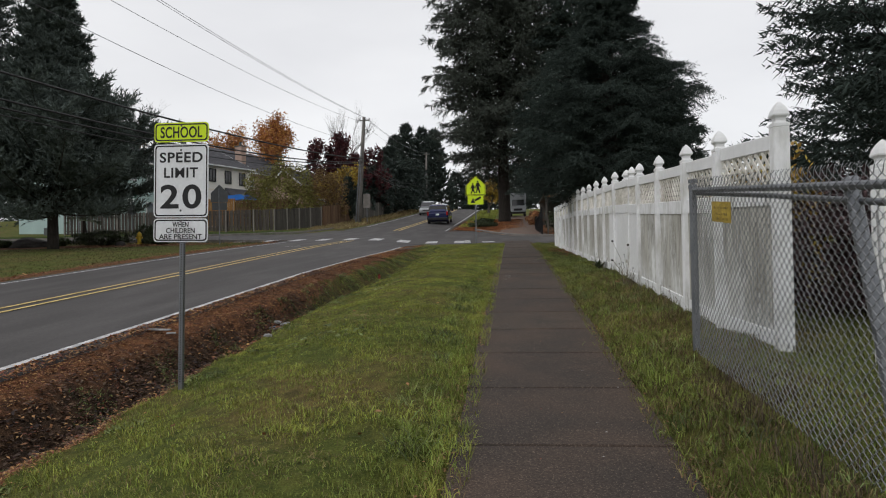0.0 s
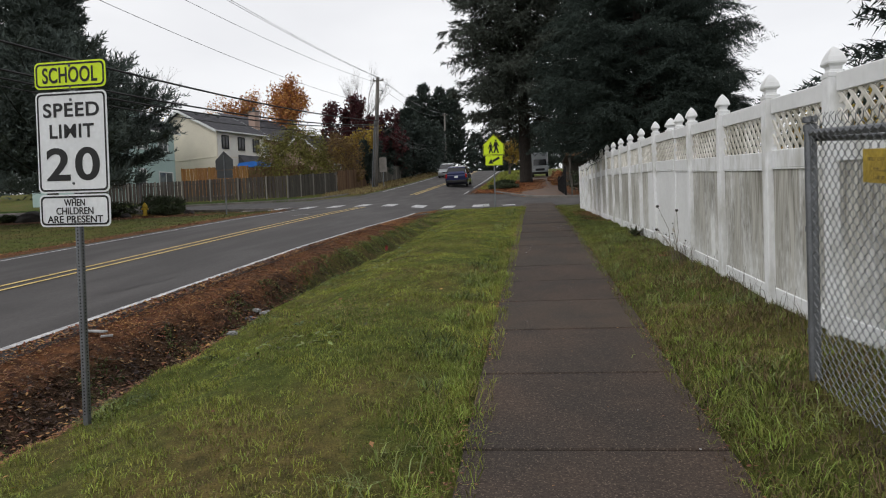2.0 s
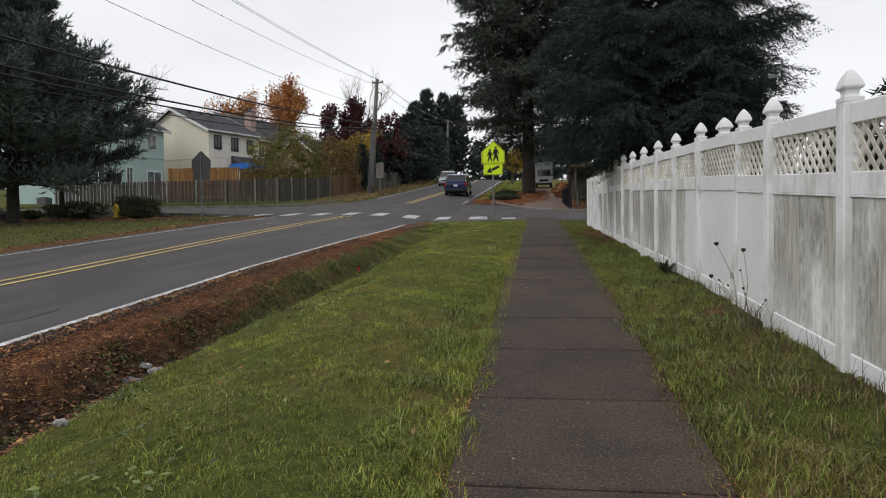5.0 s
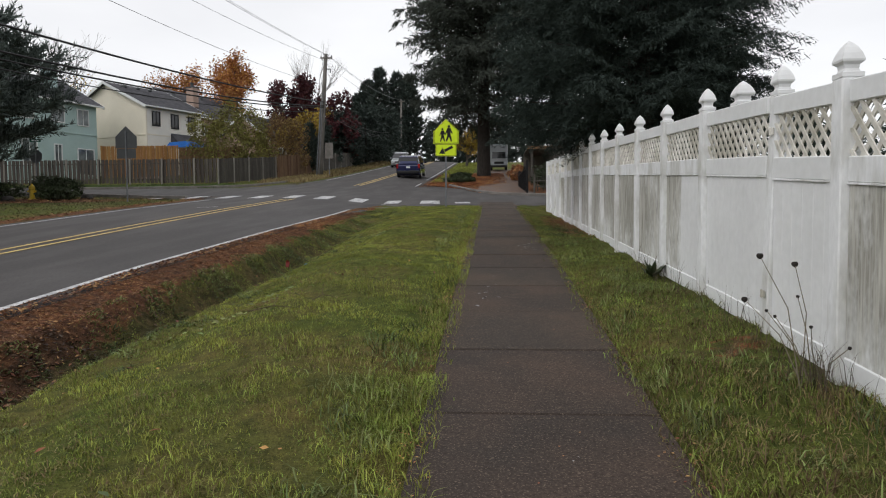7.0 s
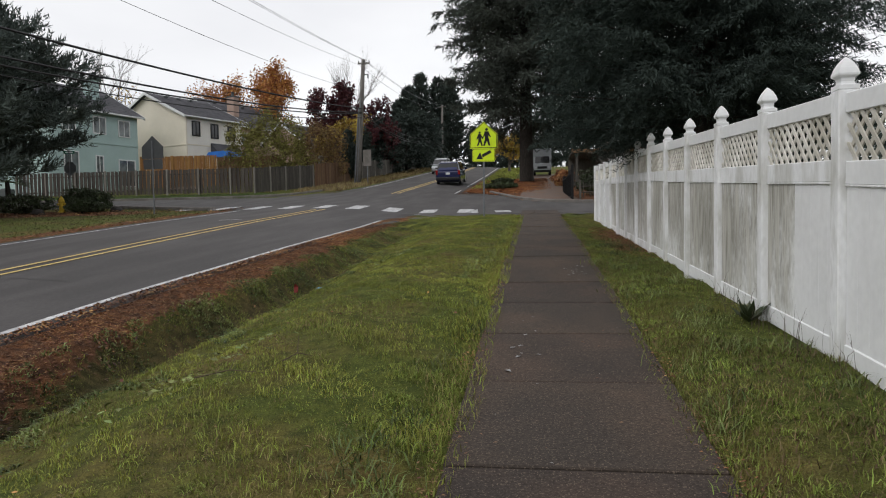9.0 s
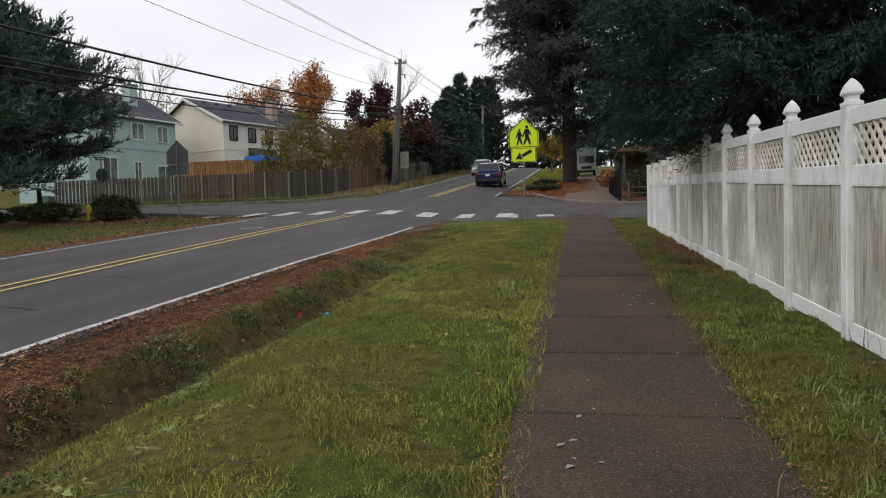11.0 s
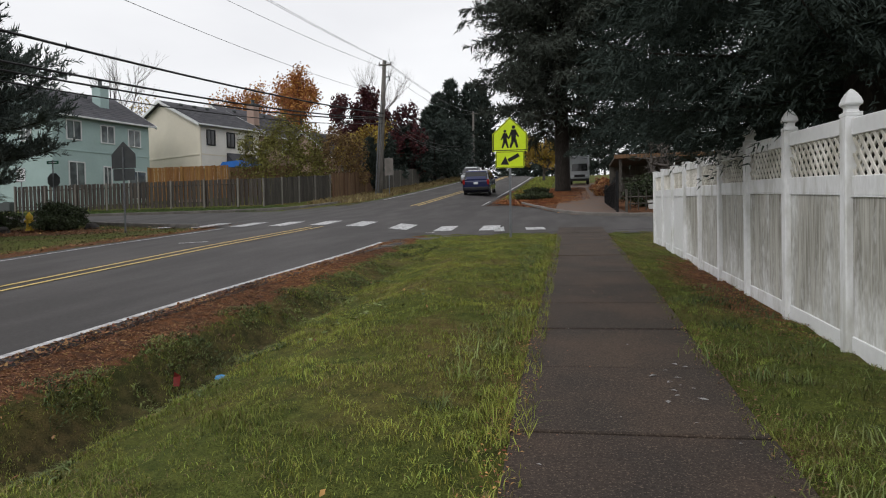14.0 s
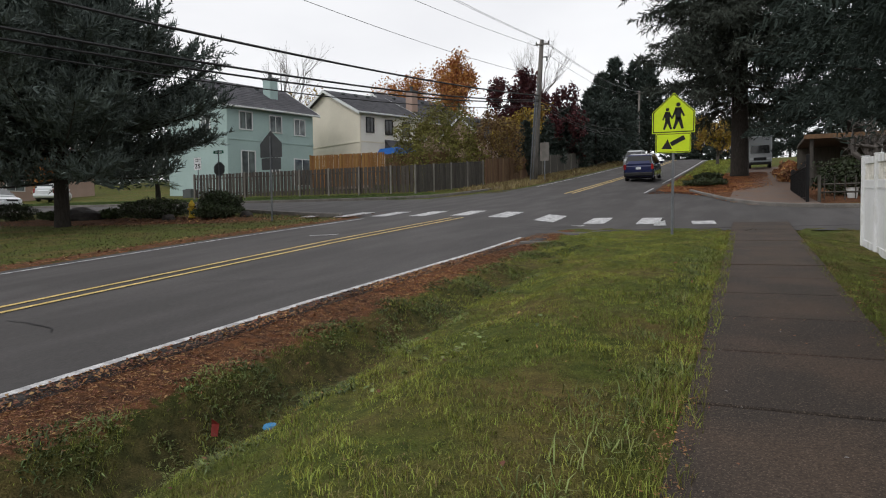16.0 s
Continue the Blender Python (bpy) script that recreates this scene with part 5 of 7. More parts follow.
# palm-like yucca on the corner
yz = on_ground(-26.9, 42.3)
yuc = thing("palm", yz, "small fan palm with arching green fronds among shrubs", "palm")
part("trunk", MB().tube([(0, 0, -0.2), (0.05, 0, 0.7), (0.0, 0, 1.45)], [0.16, 0.14, 0.1], 8), M_bark, yuc)
rp = np.random.default_rng(8)
for k in range(22):
    a, e = k * 2.4, rp.uniform(-0.3, 1.1)
    d = np.array([math.cos(a) * math.cos(e), math.sin(a) * math.cos(e), math.sin(e)])
    stem_end = np.array([0, 0, 1.45]) + d * 0.75
    fr = MB().tube([(0, 0, 1.45), tuple(np.array([0, 0, 1.45]) + d * 0.4), tuple(stem_end)], [0.018, 0.014, 0.01], 4)
    sd = unit(np.cross(d, np.array([0, 0, 1.0])))
    for q in np.linspace(-1.1, 1.1, 13):
        w = unit(d * math.cos(q) + sd * math.sin(q) + np.array([0, 0, -0.35]))
        tip = stem_end + w * 0.55
        nn = unit(np.cross(w, np.array([0.1, 0.2, 1.0]))) * 0.022
        fr.add([tuple(stem_end - nn * 0.3), tuple(stem_end + w * 0.25 - nn), tuple(tip), tuple(stem_end + w * 0.25 + nn)], [(0, 1, 2, 3)])
    part("frond", fr, M_leaf_hedge, yuc)


# ---- board fences ----
def board_fence(name, a, b, h, label, material, postmat, spacing=2.4, bw=0.135, gap=0.02, alternate=True, zoff=0.0, category="fence", joined=False, raised=0.08):
    a, b = Vector(a), Vector(b)
    d = (b - a)
    L = d.length
    d.normalize()
    ang = math.atan2(d.y, d.x)
    z0 = float(ground_z(a.x, a.y)) + zoff
    fe = thing(name, (a.x, a.y, z0), label, category)
    n = int(L / (bw + gap))
    proto = MB().box((0, 0, h / 2), (bw, 0.022, h), 0, 0.004).mesh("board")
    proto.materials.append(material)
    rb = random.Random(int(L * 100))
    allb = MB()
    for k in range(n):
        s = (k + 0.5) * (bw + gap)
        p = a + d * s
        side = (0.03 if k % 2 else -0.03) if alternate else -0.03
        z = float(ground_z(p.x, p.y)) + zoff + 0.06 + rb.uniform(-0.02, 0.02)
        loc = Vector((d.x * s - d.y * side, d.y * s + d.x * side, z - z0))
        if joined:
            allb.box(loc + Vector((0, 0, h / 2)), (bw, 0.022, h), ang, 0.004)
            continue
        bo = part("board", proto, material, fe)
        bo.location, bo.rotation_euler = loc, (rb.uniform(-0.008, 0.008), rb.uniform(-0.012, 0.012), ang)
    if joined:
        part("board_run", allb, material, fe, kind="stuff")
    k = 0
    while k * spacing <= L + 0.01:
        p = a + d * (k * spacing)
        z = float(ground_z(p.x, p.y)) + zoff - z0
        part("post", MB().box((d.x * k * spacing + d.y * 0.06, d.y * k * spacing - d.x * 0.06, z + h / 2 + raised / 2 - 0.1), (0.11, 0.09, h + raised + 0.25), ang, 0.01), postmat, fe)
        if (k + 1) * spacing <= L + 0.01:
            p2 = a + d * ((k + 1) * spacing)
            z2 = float(ground_z(p2.x, p2.y)) + zoff - z0
            for zz in (0.35, h - 0.25):
                part("rail", MB().tube([(d.x * k * spacing, d.y * k * spacing, z + zz), (d.x * (k + 1) * spacing, d.y * (k + 1) * spacing, z2 + zz)], 0.035, 4), material, fe)
        k += 1
    return fe


board_fence("board_fence", (-37.8, 56.2), (-19.3, 56.0), 1.72, "weathered grey shadowbox board fence with paler posts", M_fence_wood, M_fence_post, zoff=0.05)
board_fence("board_fence", (-19.3, 56.0), (-17.2, 63.2), 1.75, "dark weathered board fence with pale metal posts", M_fence_dark, M_fence_post, spacing=1.8, gap=0.004, alternate=False)
board_fence("board_fence", (-17.2, 63.3), (-16.8, 73.5), 1.85, "warm brown cedar board fence beside the road", M_cedar_old, M_cedar_old, gap=0.004, alternate=False)
board_fence("board_fence", (-16.8, 74.0), (-16.2, 116.0), 1.75, "distant grey-brown board fence climbing the hill", M_fence_dark, M_fence_post, spacing=2.6, gap=0.006, alternate=False, joined=True)
board_fence("garden_fence", (-31.4, 62.0), (-26.0, 64.5), 2.55, "new orange cedar fence between the gardens", M_cedar, M_cedar, gap=0.004, alternate=False, zoff=0.25)
board_fence("garden_fence", (-26.0, 64.5), (-21.0, 66.0), 2.4, "older brown cedar fence between the gardens", M_cedar_old, M_cedar_old, gap=0.004, alternate=False, zoff=0.2)


# ---- houses ----
def window(parent, y, z, w, h, x=0.0, face="front", panes=2, frame_mat=None):
    """A sliding window: white frame standing proud, panes set back, on the front (x = 0) or the gable (y = 0)."""
    def R(a, b, c, sx, sy, sz):
        return ((x + a, y + b, z + c), (sx, sy, sz)) if face == "front" else ((y + b, -a, z + c), (sy, sx, sz))
    fr = MB()
    t = 0.09
    for b, c, sy, sz in ((0, h / 2, w + t, t), (0, -h / 2, w + t, t), (-w / 2, 0, t, h - t), (w / 2, 0, t, h - t)):
        p, s = R(0.03, b, c, 0.1, sy, sz)
        fr.box(p, s, 0, 0.008)
    wi = part("window", fr, frame_mat or M_trim, parent)
    for k in range(panes):
        p, s = R(0.015, -w / 2 + w * (k + 0.5) / panes, 0, 0.03, w / panes - 0.04, h - 0.06)
        part("pane", MB().box(p, s), M_curtain if frame_mat is None else M_glass, wi)
    if panes > 1:
        p, s = R(0.035, 0, 0, 0.06, 0.06, h - 0.06)
        part("mullion", MB().box(p, s, 0, 0.006), frame_mat or M_trim, wi)
    return wi


def house(label, A, B, W, base, eave, ridge, wallmat, wins=(), gable_wins=(), over=0.45, frontmat=None, chimney=None, band=True, trim=None):
    A, B = Vector(A), Vector(B)
    u = (B - A)
    L = u.length
    u.normalize()
    m = Matrix(((u.y, u.x, 0, A.x), (-u.x, u.y, 0, A.y), (0, 0, 1, base), (0, 0, 0, 1)))
    hs = thing("house", m, label, "house")
    e, r = eave - base, ridge - base
    part("wall", MB().prism([(0, -0.5), (0, e), (-W / 2, r), (-W, e), (-W, -0.5)], 0, L), wallmat, hs)
    if frontmat:
        part("front_wall", MB().box((0.015, L / 2, e / 2), (0.03, L, e)), frontmat, hs)
    th = 0.16
    sl = (r - e) / (W / 2)
    for sg, nm in ((1, "roof"), (-1, "roof")):
        if sg > 0:
            poly = [(over, e - sl * over), (-W / 2, r), (-W / 2, r + th), (over, e - sl * over + th)]
        else:
            poly = [(-W - over, e - sl * over), (-W - over, e - sl * over + th), (-W / 2, r + th), (-W / 2, r)]
        ro = part("roof", MB().prism(poly, -over, L + over), M_roof, hs)
        if sg > 0:
            part("gutter", MB().box((over + 0.05, L / 2, e - sl * over + 0.05), (0.12, L + 2 * over, 0.14), 0, 0.02), trim or M_trim, ro)
            rows = MB()
            for k in range(1, int(W / 2 / 0.42)):
                q = k * 0.42
                rows.box((over - q, L / 2, e - sl * over + th + sl * q + 0.006), (0.05, L + 2 * over, 0.014))
            part("shingle_course", rows, M_roof, ro, "raised edges of the shingle courses", kind="stuff")
            for k in range(3):
                vx = -W / 2 + 0.9
                part("roof_vent", MB().box((vx, L * (0.2 + 0.22 * k), r - sl * 0.9 + th + 0.1), (0.3, 0.35, 0.22), 0, 0.04), M_metalbox, ro)
    for y0 in (-over - 0.02, L + over + 0.02):
        part("bargeboard", MB().add([(over, y0, e - sl * over - 0.12), (over, y0, e - sl * over + th), (-W / 2, y0, r + th), (-W - over, y0, e - sl * over + th), (-W - over, y0, e - sl * over - 0.12), (-W / 2, y0, r - 0.1),
                                     (over, y0 + 0.05, e - sl * over - 0.12), (over, y0 + 0.05, e - sl * over + th), (-W / 2, y0 + 0.05, r + th), (-W - over, y0 + 0.05, e - sl * over + th), (-W - over, y0 + 0.05, e - sl * over - 0.12), (-W / 2, y0 + 0.05, r - 0.1)],
                                    [(0, 1, 2, 5), (5, 2, 3, 4), (11, 8, 7, 6), (10, 9, 8, 11), (1, 0, 6, 7), (2, 1, 7, 8), (3, 2, 8, 9), (4, 3, 9, 10), (5, 4, 10, 11), (0, 5, 11, 6)]), trim or M_trim, hs)
    if band:
        part("belt_band", MB().box((0.025, L / 2, e - 2.75), (0.05, L + 0.04, 0.12), 0, 0.008).box((-W / 2, -0.025, e - 2.75), (W, 0.05, 0.12), 0, 0.008), wallmat, hs)
        part("corner_board", MB().box((0.0, 0.0, e / 2), (0.14, 0.14, e - 0.1), 0, 0.01), wallmat, hs)
    for w in wins:
        window(hs, *w)
    for w in gable_wins:
        window(hs, *w, face="gable")
    if chimney:
        y, x, hgt, mt = chimney
        ch = part("chimney", MB().box((x, y, r + hgt / 2 - 1.2), (1.1, 0.8, hgt + 1.8), 0, 0.02), mt, hs)
        part("chimney_cap", MB().box((x, y, r + hgt - 0.25), (1.25, 0.95, 0.12), 0, 0.02).lathe([(0.16, r + hgt - 0.2), (0.16, r + hgt + 0.25), (0.22, r + hgt + 0.3)], 8, (x, y, 0)), M_metalbox, ch)
    return hs


teal = house("two-storey teal house with dark shingle roof and white windows", (-37.9, 60.0), (-35.4, 68.2), 9.6, 4.3, 12.0, 14.6, M_teal,
             wins=((1.7, 6.5, 1.2, 1.45), (4.6, 6.45, 1.2, 1.4), (7.1, 6.4, 1.15, 1.4), (1.85, 3.0, 1.3, 2.1), (4.5, 3.1, 0.7, 1.5), (7.3, 2.5, 1.7, 2.3)),
             gable_wins=((-3.2, 6.4, 1.3, 1.3),), chimney=(6.0, -2.6, 0.75, M_teal))
beige = house("two-storey cream house with grey roof and bay window", (-32.3, 71.2), (-29.6, 77.3), 11.0, 4.6, 12.5, 15.0, M_beige,
              wins=((1.1, 6.7, 0.85, 1.35, 0.03, "front", 2, M_iron), (3.3, 6.65, 0.85, 1.35, 0.03, "front", 2, M_iron), (5.4, 6.6, 0.85, 1.35, 0.03, "front", 2, M_iron), (1.2, 3.0, 0.95, 1.5, 0.03)), frontmat=M_cream_front)
bay = part("bay_window", MB().box((0.5, 4.4, 2.2), (1.0, 2.6, 4.4), 0, 0.03), M_cream_front, beige)
part("bay_roof", MB().prism([(1.35, 4.25), (0.0, 5.5), (0.0, 4.25)], 2.8, 6.0), M_roof, bay)
for k in range(3):
    part("pane", MB().box((1.01, 3.55 + 0.85 * k, 3.2), (0.04, 0.75, 1.3), 0, 0.01), M_glass, bay)
house("salmon pink two-storey house with brown-grey roof", (-33.2, 82.0), (-29.5, 91.0), 10.0, 5.4, 13.2, 16.4, M_pink, wins=((2.5, 6.3, 1.0, 1.3), (5.5, 6.3, 1.0, 1.3)), chimney=(2.4, -1.6, 0.4, M_pink))
house("grey-brown house with low roof among the trees", (-24.5, 84.0), (-21.5, 91.0), 8.0, 6.4, 10.6, 13.4, M_pink, wins=((2.0, 2.6, 1.2, 1.3),), band=False)
house("low tan house down the side street", (-66.0, 58.0), (-63.0, 68.0), 12.0, 4.2, 8.0, 10.6, M_pink, wins=((3.0, 2.2, 1.6, 1.3), (7.0, 2.2, 1.6, 1.3)), gable_wins=((-5.0, 2.0, 2.0, 1.3),), band=False)
tarp = thing("tarp_roof", (-27.6, 69.5, 4.6), "bright blue tarpaulin over a garden canopy", "canopy")
part("sheet", MB().prism([(-1.6, 3.6), (1.6, 3.6), (1.5, 4.0), (0.2, 4.15), (-1.3, 4.05)], -0.8, 0.8), M_blue_tarp, tarp)
for x, y in ((-1.5, -0.7), (1.5, -0.7), (1.5, 0.7), (-1.5, 0.7)):
    part("leg", MB().tube([(x, y, -0.3), (x, y, 3.62)], 0.04, 6), M_galv, tarp)
shed = thing("garden_shed", (-30.3, 66.6, 4.6), "small garden shed with a low pale roof", "shed")
part("wall", MB().box((0, 0, 1.5), (2.6, 1.6, 3.2), 0.3, 0.02), M_pink, shed)
part("roof", MB().prism([(-1.6, 3.1), (1.6, 3.1), (1.3, 3.3), (0, 3.42), (-1.3, 3.3)], -1.0, 1.0), M_metalbox, shed)
acu = thing("air_conditioner", (-41.2, 59.2, 4.3), "grey outdoor air conditioner against the teal wall", "air conditioner")
part("case", MB().box((0, 0, 0.45), (0.9, 0.8, 0.9), 0, 0.04), M_metalbox, acu)
part("grille", MB().lathe([(0.34, 0.9), (0.34, 0.94), (0.1, 0.96)], 16), M_iron, acu)

# carport, iron gate and garden wall across the side street
cpt = thing("carport", on_ground(5.0, 58.0), "low carport with a flat dark roof and brown fascia", "carport")
part("roof", MB().box((3.2, 0, 2.3), (11.0, 6.0, 0.16), 0, 0.02), M_fence_dark, cpt)
part("fascia", MB().box((3.2, -3.03, 2.28), (11.1, 0.06, 0.22), 0, 0.01), M_cedar_old, cpt)
for x in (-2.0, 0.9, 5.4):
    part("post", MB().box((x, -2.8, 1.05), (0.16, 0.16, 2.4), 0, 0.01), M_trim if x == 0.9 else M_fence_dark, cpt)
part("back_wall", MB().box((3.2, 2.8, 1.0), (11, 0.15, 2.4), 0, 0.02), M_fence_dark, cpt)
gate = thing("iron_gate", on_ground(2.2, 46.2), "black iron gate panel standing open beside the driveway", "gate")
part("post", MB().box((0, 0, 0.85), (0.12, 0.12, 1.9), 0, 0.01), M_iron, gate)
for k in range(26):
    part("bar", MB().tube([(-0.05 * k * 0.12, 0.12 + 0.32 * k, 0.1), (-0.05 * k * 0.12, 0.12 + 0.32 * k, 1.55 + 0.1 * math.sin(k * 0.35))], 0.012, 5), M_iron, gate)
for z in (0.2, 1.4):
    part("rail", MB().tube([(0, 0.1, z), (-0.16, 8.2, z)], 0.025, 5), M_iron, gate)
part("screen", MB().add([(0.02, 0.1, 0.12), (-0.14, 8.2, 0.12), (-0.14, 8.2, 1.4), (0.02, 0.1, 1.4), (0.04, 0.1, 0.12), (-0.12, 8.2, 0.12), (-0.12, 8.2, 1.4), (0.04, 0.1, 1.4)],
                       [(0, 1, 2, 3), (7, 6, 5, 4), (0, 4, 5, 1), (1, 5, 6, 2), (2, 6, 7, 3), (3, 7, 4, 0)]), M_iron, gate, "dark privacy mesh")
board_fence("wire_fence", (2.6, 46.3), (14, 46.3), 0.9, "low dark fence round the garden", M_fence_dark, M_fence_dark, gap=0.3, bw=0.04, alternate=False)
pot = thing("plant_pot", on_ground(3.9, 48.0), "white plant pot standing in the garden", "pot")
part("bowl", MB().lathe([(0.16, 0), (0.22, 0.4), (0.25, 0.42), (0.2, 0.36)], 12), M_trim, pot)


# ---- vehicles ----
def wheel(parent, x, y, r, w=0.22):
    ty = part("wheel", MB().tube([(x - w / 2, y, r), (x - w / 2 + 0.02, y, r), (x + w / 2 - 0.02, y, r), (x + w / 2, y, r)], [r * 0.93, r, r, r * 0.93], 20), M_rubber, parent)
    s = 1 if x > 0 else -1
    part("rim", MB().tube([(x + s * (w / 2 - 0.01), y, r), (x + s * (w / 2 + 0.012), y, r)], [r * 0.66, r * 0.6], 16), M_alloy, ty)


def loft(sections, y_list):
    """Skins cross-sections (lists of x, z) placed along y."""
    n = len(sections[0])
    mb = MB()
    vs = [(x, y, z) for s, y in zip(sections, y_list) for x, z in s]
    fs = [(i * n + k, i * n + (k + 1) % n, (i + 1) * n + (k + 1) % n, (i + 1) * n + k) for i in range(len(sections) - 1) for k in range(n)]
    fs += [tuple(range(n))[::-1], tuple((len(sections) - 1) * n + k for k in range(n))]
    return mb.add(vs, fs)


def car(name, m, label, paint_mat, L=4.9, W=1.85, H=1.75, belt=1.02, bonnet=1.0, van=True, category="car"):
    """A car facing +y: lofted body, glasshouse, glass, lights, bumpers, mirrors and wheels."""
    c = thing(name, m, label, category)
    hw = W / 2
    def sec(w, zlo, zhi, tuck=0.05):
        return [(-w + 0.06, zlo), (w - 0.06, zlo), (w, zlo + 0.12), (w, (zlo + zhi) / 2), (w - tuck, zhi - 0.03), (w - tuck - 0.06, zhi), (-w + tuck + 0.06, zhi), (-w + tuck, zhi - 0.03), (-w, (zlo + zhi) / 2), (-w, zlo + 0.12)]
    h = L / 2
    fb = h - (1.05 if van else 1.25)
    ys = [-h, -h + 0.12, -h + 0.6, 0, fb, h - 0.35, h - 0.08, h]
    ss = [sec(hw - 0.12, 0.42, belt - 0.1), sec(hw - 0.02, 0.3, belt), sec(hw, 0.25, belt), sec(hw, 0.25, belt), sec(hw, 0.25, belt - 0.02), sec(hw - 0.04, 0.27, belt - 0.16), sec(hw - 0.12, 0.32, belt - 0.28), sec(hw - 0.22, 0.4, belt - 0.4)]
    part("body", loft(ss, ys), paint_mat, c, smooth=False)
    r0 = -h + 0.1
    gs = [(r0, hw - 0.12, hw - 0.2, belt - 0.02, belt + 0.1), (r0 + 0.35, hw - 0.08, hw - 0.24, belt - 0.02, H - 0.05), (r0 + 0.8, hw - 0.07, hw - 0.24, belt - 0.02, H), (fb - 1.2, hw - 0.07, hw - 0.24, belt - 0.02, H), (fb - 0.85, hw - 0.07, hw - 0.25, belt - 0.02, H - 0.08), (fb + 0.25, hw - 0.1, hw - 0.15, belt - 0.05, belt + 0.0)]
    part("cabin", loft([[(-a, z0), (a, z0), (b, z1 - 0.05), (b - 0.1, z1), (-b + 0.1, z1), (-b, z1 - 0.05)] for _, a, b, z0, z1 in gs], [g[0] for g in gs]), paint_mat, c)
    e = 0.012
    # side glass
    for s in (-1, 1):
        xa, xb = hw - 0.075 + e, hw - 0.235 + e
        for y0, y1 in ((r0 + 0.55, r0 + 1.35), (r0 + 1.45, r0 + 2.35), (r0 + 2.45, fb - 0.65)):
            part("side_window", MB().add([(s * xa, y0, belt + 0.04), (s * xa, min(y1 + 0.15, fb - 0.3) if y1 > fb - 1 else y1, belt + 0.04), (s * xb, y1 - 0.1, H - 0.14), (s * xb, y0 + 0.06, H - 0.14)], [(0, 1, 2, 3)]), M_glass, c)
        part("mirror", MB().box((s * (hw + 0.09), fb - 0.35, belt + 0.08), (0.2, 0.1, 0.15), 0, 0.03), paint_mat, c)
        part("headlight", MB().box((s * (hw - 0.3), h - 0.17, belt - 0.33), (0.4, 0.26, 0.16), -s * 0.35, 0.03), M_headlight, c)
        part("taillight", MB().box((s * (hw - 0.12), -h + 0.08, belt - 0.12), (0.17, 0.2, 0.36), 0, 0.03), M_taillight, c)
        part("roof_rail", MB().tube([(s * (hw - 0.36), r0 + 0.6, H + 0.03), (s * (hw - 0.36), fb - 1.2, H + 0.03)], 0.02, 6), M_darkplastic, c)
        for y in (-h + 0.95, h - 0.95):
            wheel(c, s * (hw - 0.12), y, 0.34)
    a, b = hw - 0.24, hw - 0.12
    part("windscreen", MB().add([(-b - 0.02, fb + 0.13, belt + 0.09), (b + 0.02, fb + 0.13, belt + 0.09), (a, fb - 0.75, H - 0.12), (-a, fb - 0.75, H - 0.12)], [(0, 1, 2, 3)]).mesh("windscreen"), M_glass, c)
    part("rear_window", MB().add([(-b, r0 + 0.02, belt + 0.12), (b, r0 + 0.02, belt + 0.12), (a - 0.02, r0 + 0.29, H - 0.12), (-a + 0.02, r0 + 0.29, H - 0.12)], [(0, 1, 2, 3)]), M_glass, c)
    part("bumper", MB().box((0, -h + 0.02, 0.5), (W - 0.1, 0.2, 0.26), 0, 0.06), M_darkplastic if paint_mat == M_navy else paint_mat, c)
    part("bumper", MB().box((0, h - 0.1, 0.45), (W - 0.3, 0.22, 0.24), 0, 0.06), paint_mat, c)
    part("grille", MB().box((0, h - 0.04, belt - 0.36), (0.85, 0.1, 0.16), 0, 0.02), M_darkplastic, c)
    part("number_plate", MB().box((0, -h - 0.005, belt - 0.2), (0.32, 0.02, 0.16), 0, 0.005), M_sign_white, c, "blank pale number plate")
    part("underside", MB().box((0, 0, 0.28), (W - 0.2, L - 0.6, 0.16), 0, 0.03), M_darkplastic, c)
    return c


slope = math.atan(0.095)
car("suv", Matrix.Translation((-6.5, 66.2, float(road_z(-6.5, 66.2)) + 0.01)) @ Matrix.Rotation(slope, 4, "X"), "dark navy blue SUV driving up the hill", M_navy, 4.95, 2.0, 1.82, 1.1)
car("minivan", Matrix.Translation((-10.5, 90.0, float(road_z(-10.5, 90.0)) + 0.01)) @ Matrix.Rotation(math.pi, 4, "Z") @ Matrix.Rotation(-slope, 4, "X"), "silver minivan coming down the hill", M_silver, 4.9, 1.9, 1.76, 1.02)
car("parked_car", Matrix.Translation((-50.2, 49.0, float(road_z(-50, 49.0)) + 0.03)) @ Matrix.Rotation(-math.pi / 2, 4, "Z"), "white compact SUV on the side street", M_carwhite, 4.5, 1.8, 1.66, 1.0)
car("parked_car", Matrix.Translation((-56.5, 58.5, float(ground_z(-56, 58.5)) + 0.02)) @ Matrix.Rotation(0.6, 4, "Z"), "white car parked by the low tan house", M_carwhite, 4.5, 1.8, 1.6, 1.0)
trk = thing("box_truck", Matrix.Translation(on_ground(1.1, 81.5, 0.05)) @ Matrix.Scale(0.82, 4), "grey-white box truck parked behind the big fir", "truck")
part("cargo_box", MB().box((0, 2.6, 2.1), (2.3, 4.6, 2.6), 0, 0.04), M_silver, trk)
part("cab", loft([[(-1.0, 0.5), (1.0, 0.5), (1.02, 1.5), (0.9, 2.5), (-0.9, 2.5), (-1.02, 1.5)], [(-1.0, 0.5), (1.0, 0.5), (1.02, 1.5), (0.92, 2.6), (-0.92, 2.6), (-1.02, 1.5)]], [-0.9, 0.4]), M_silver, trk)
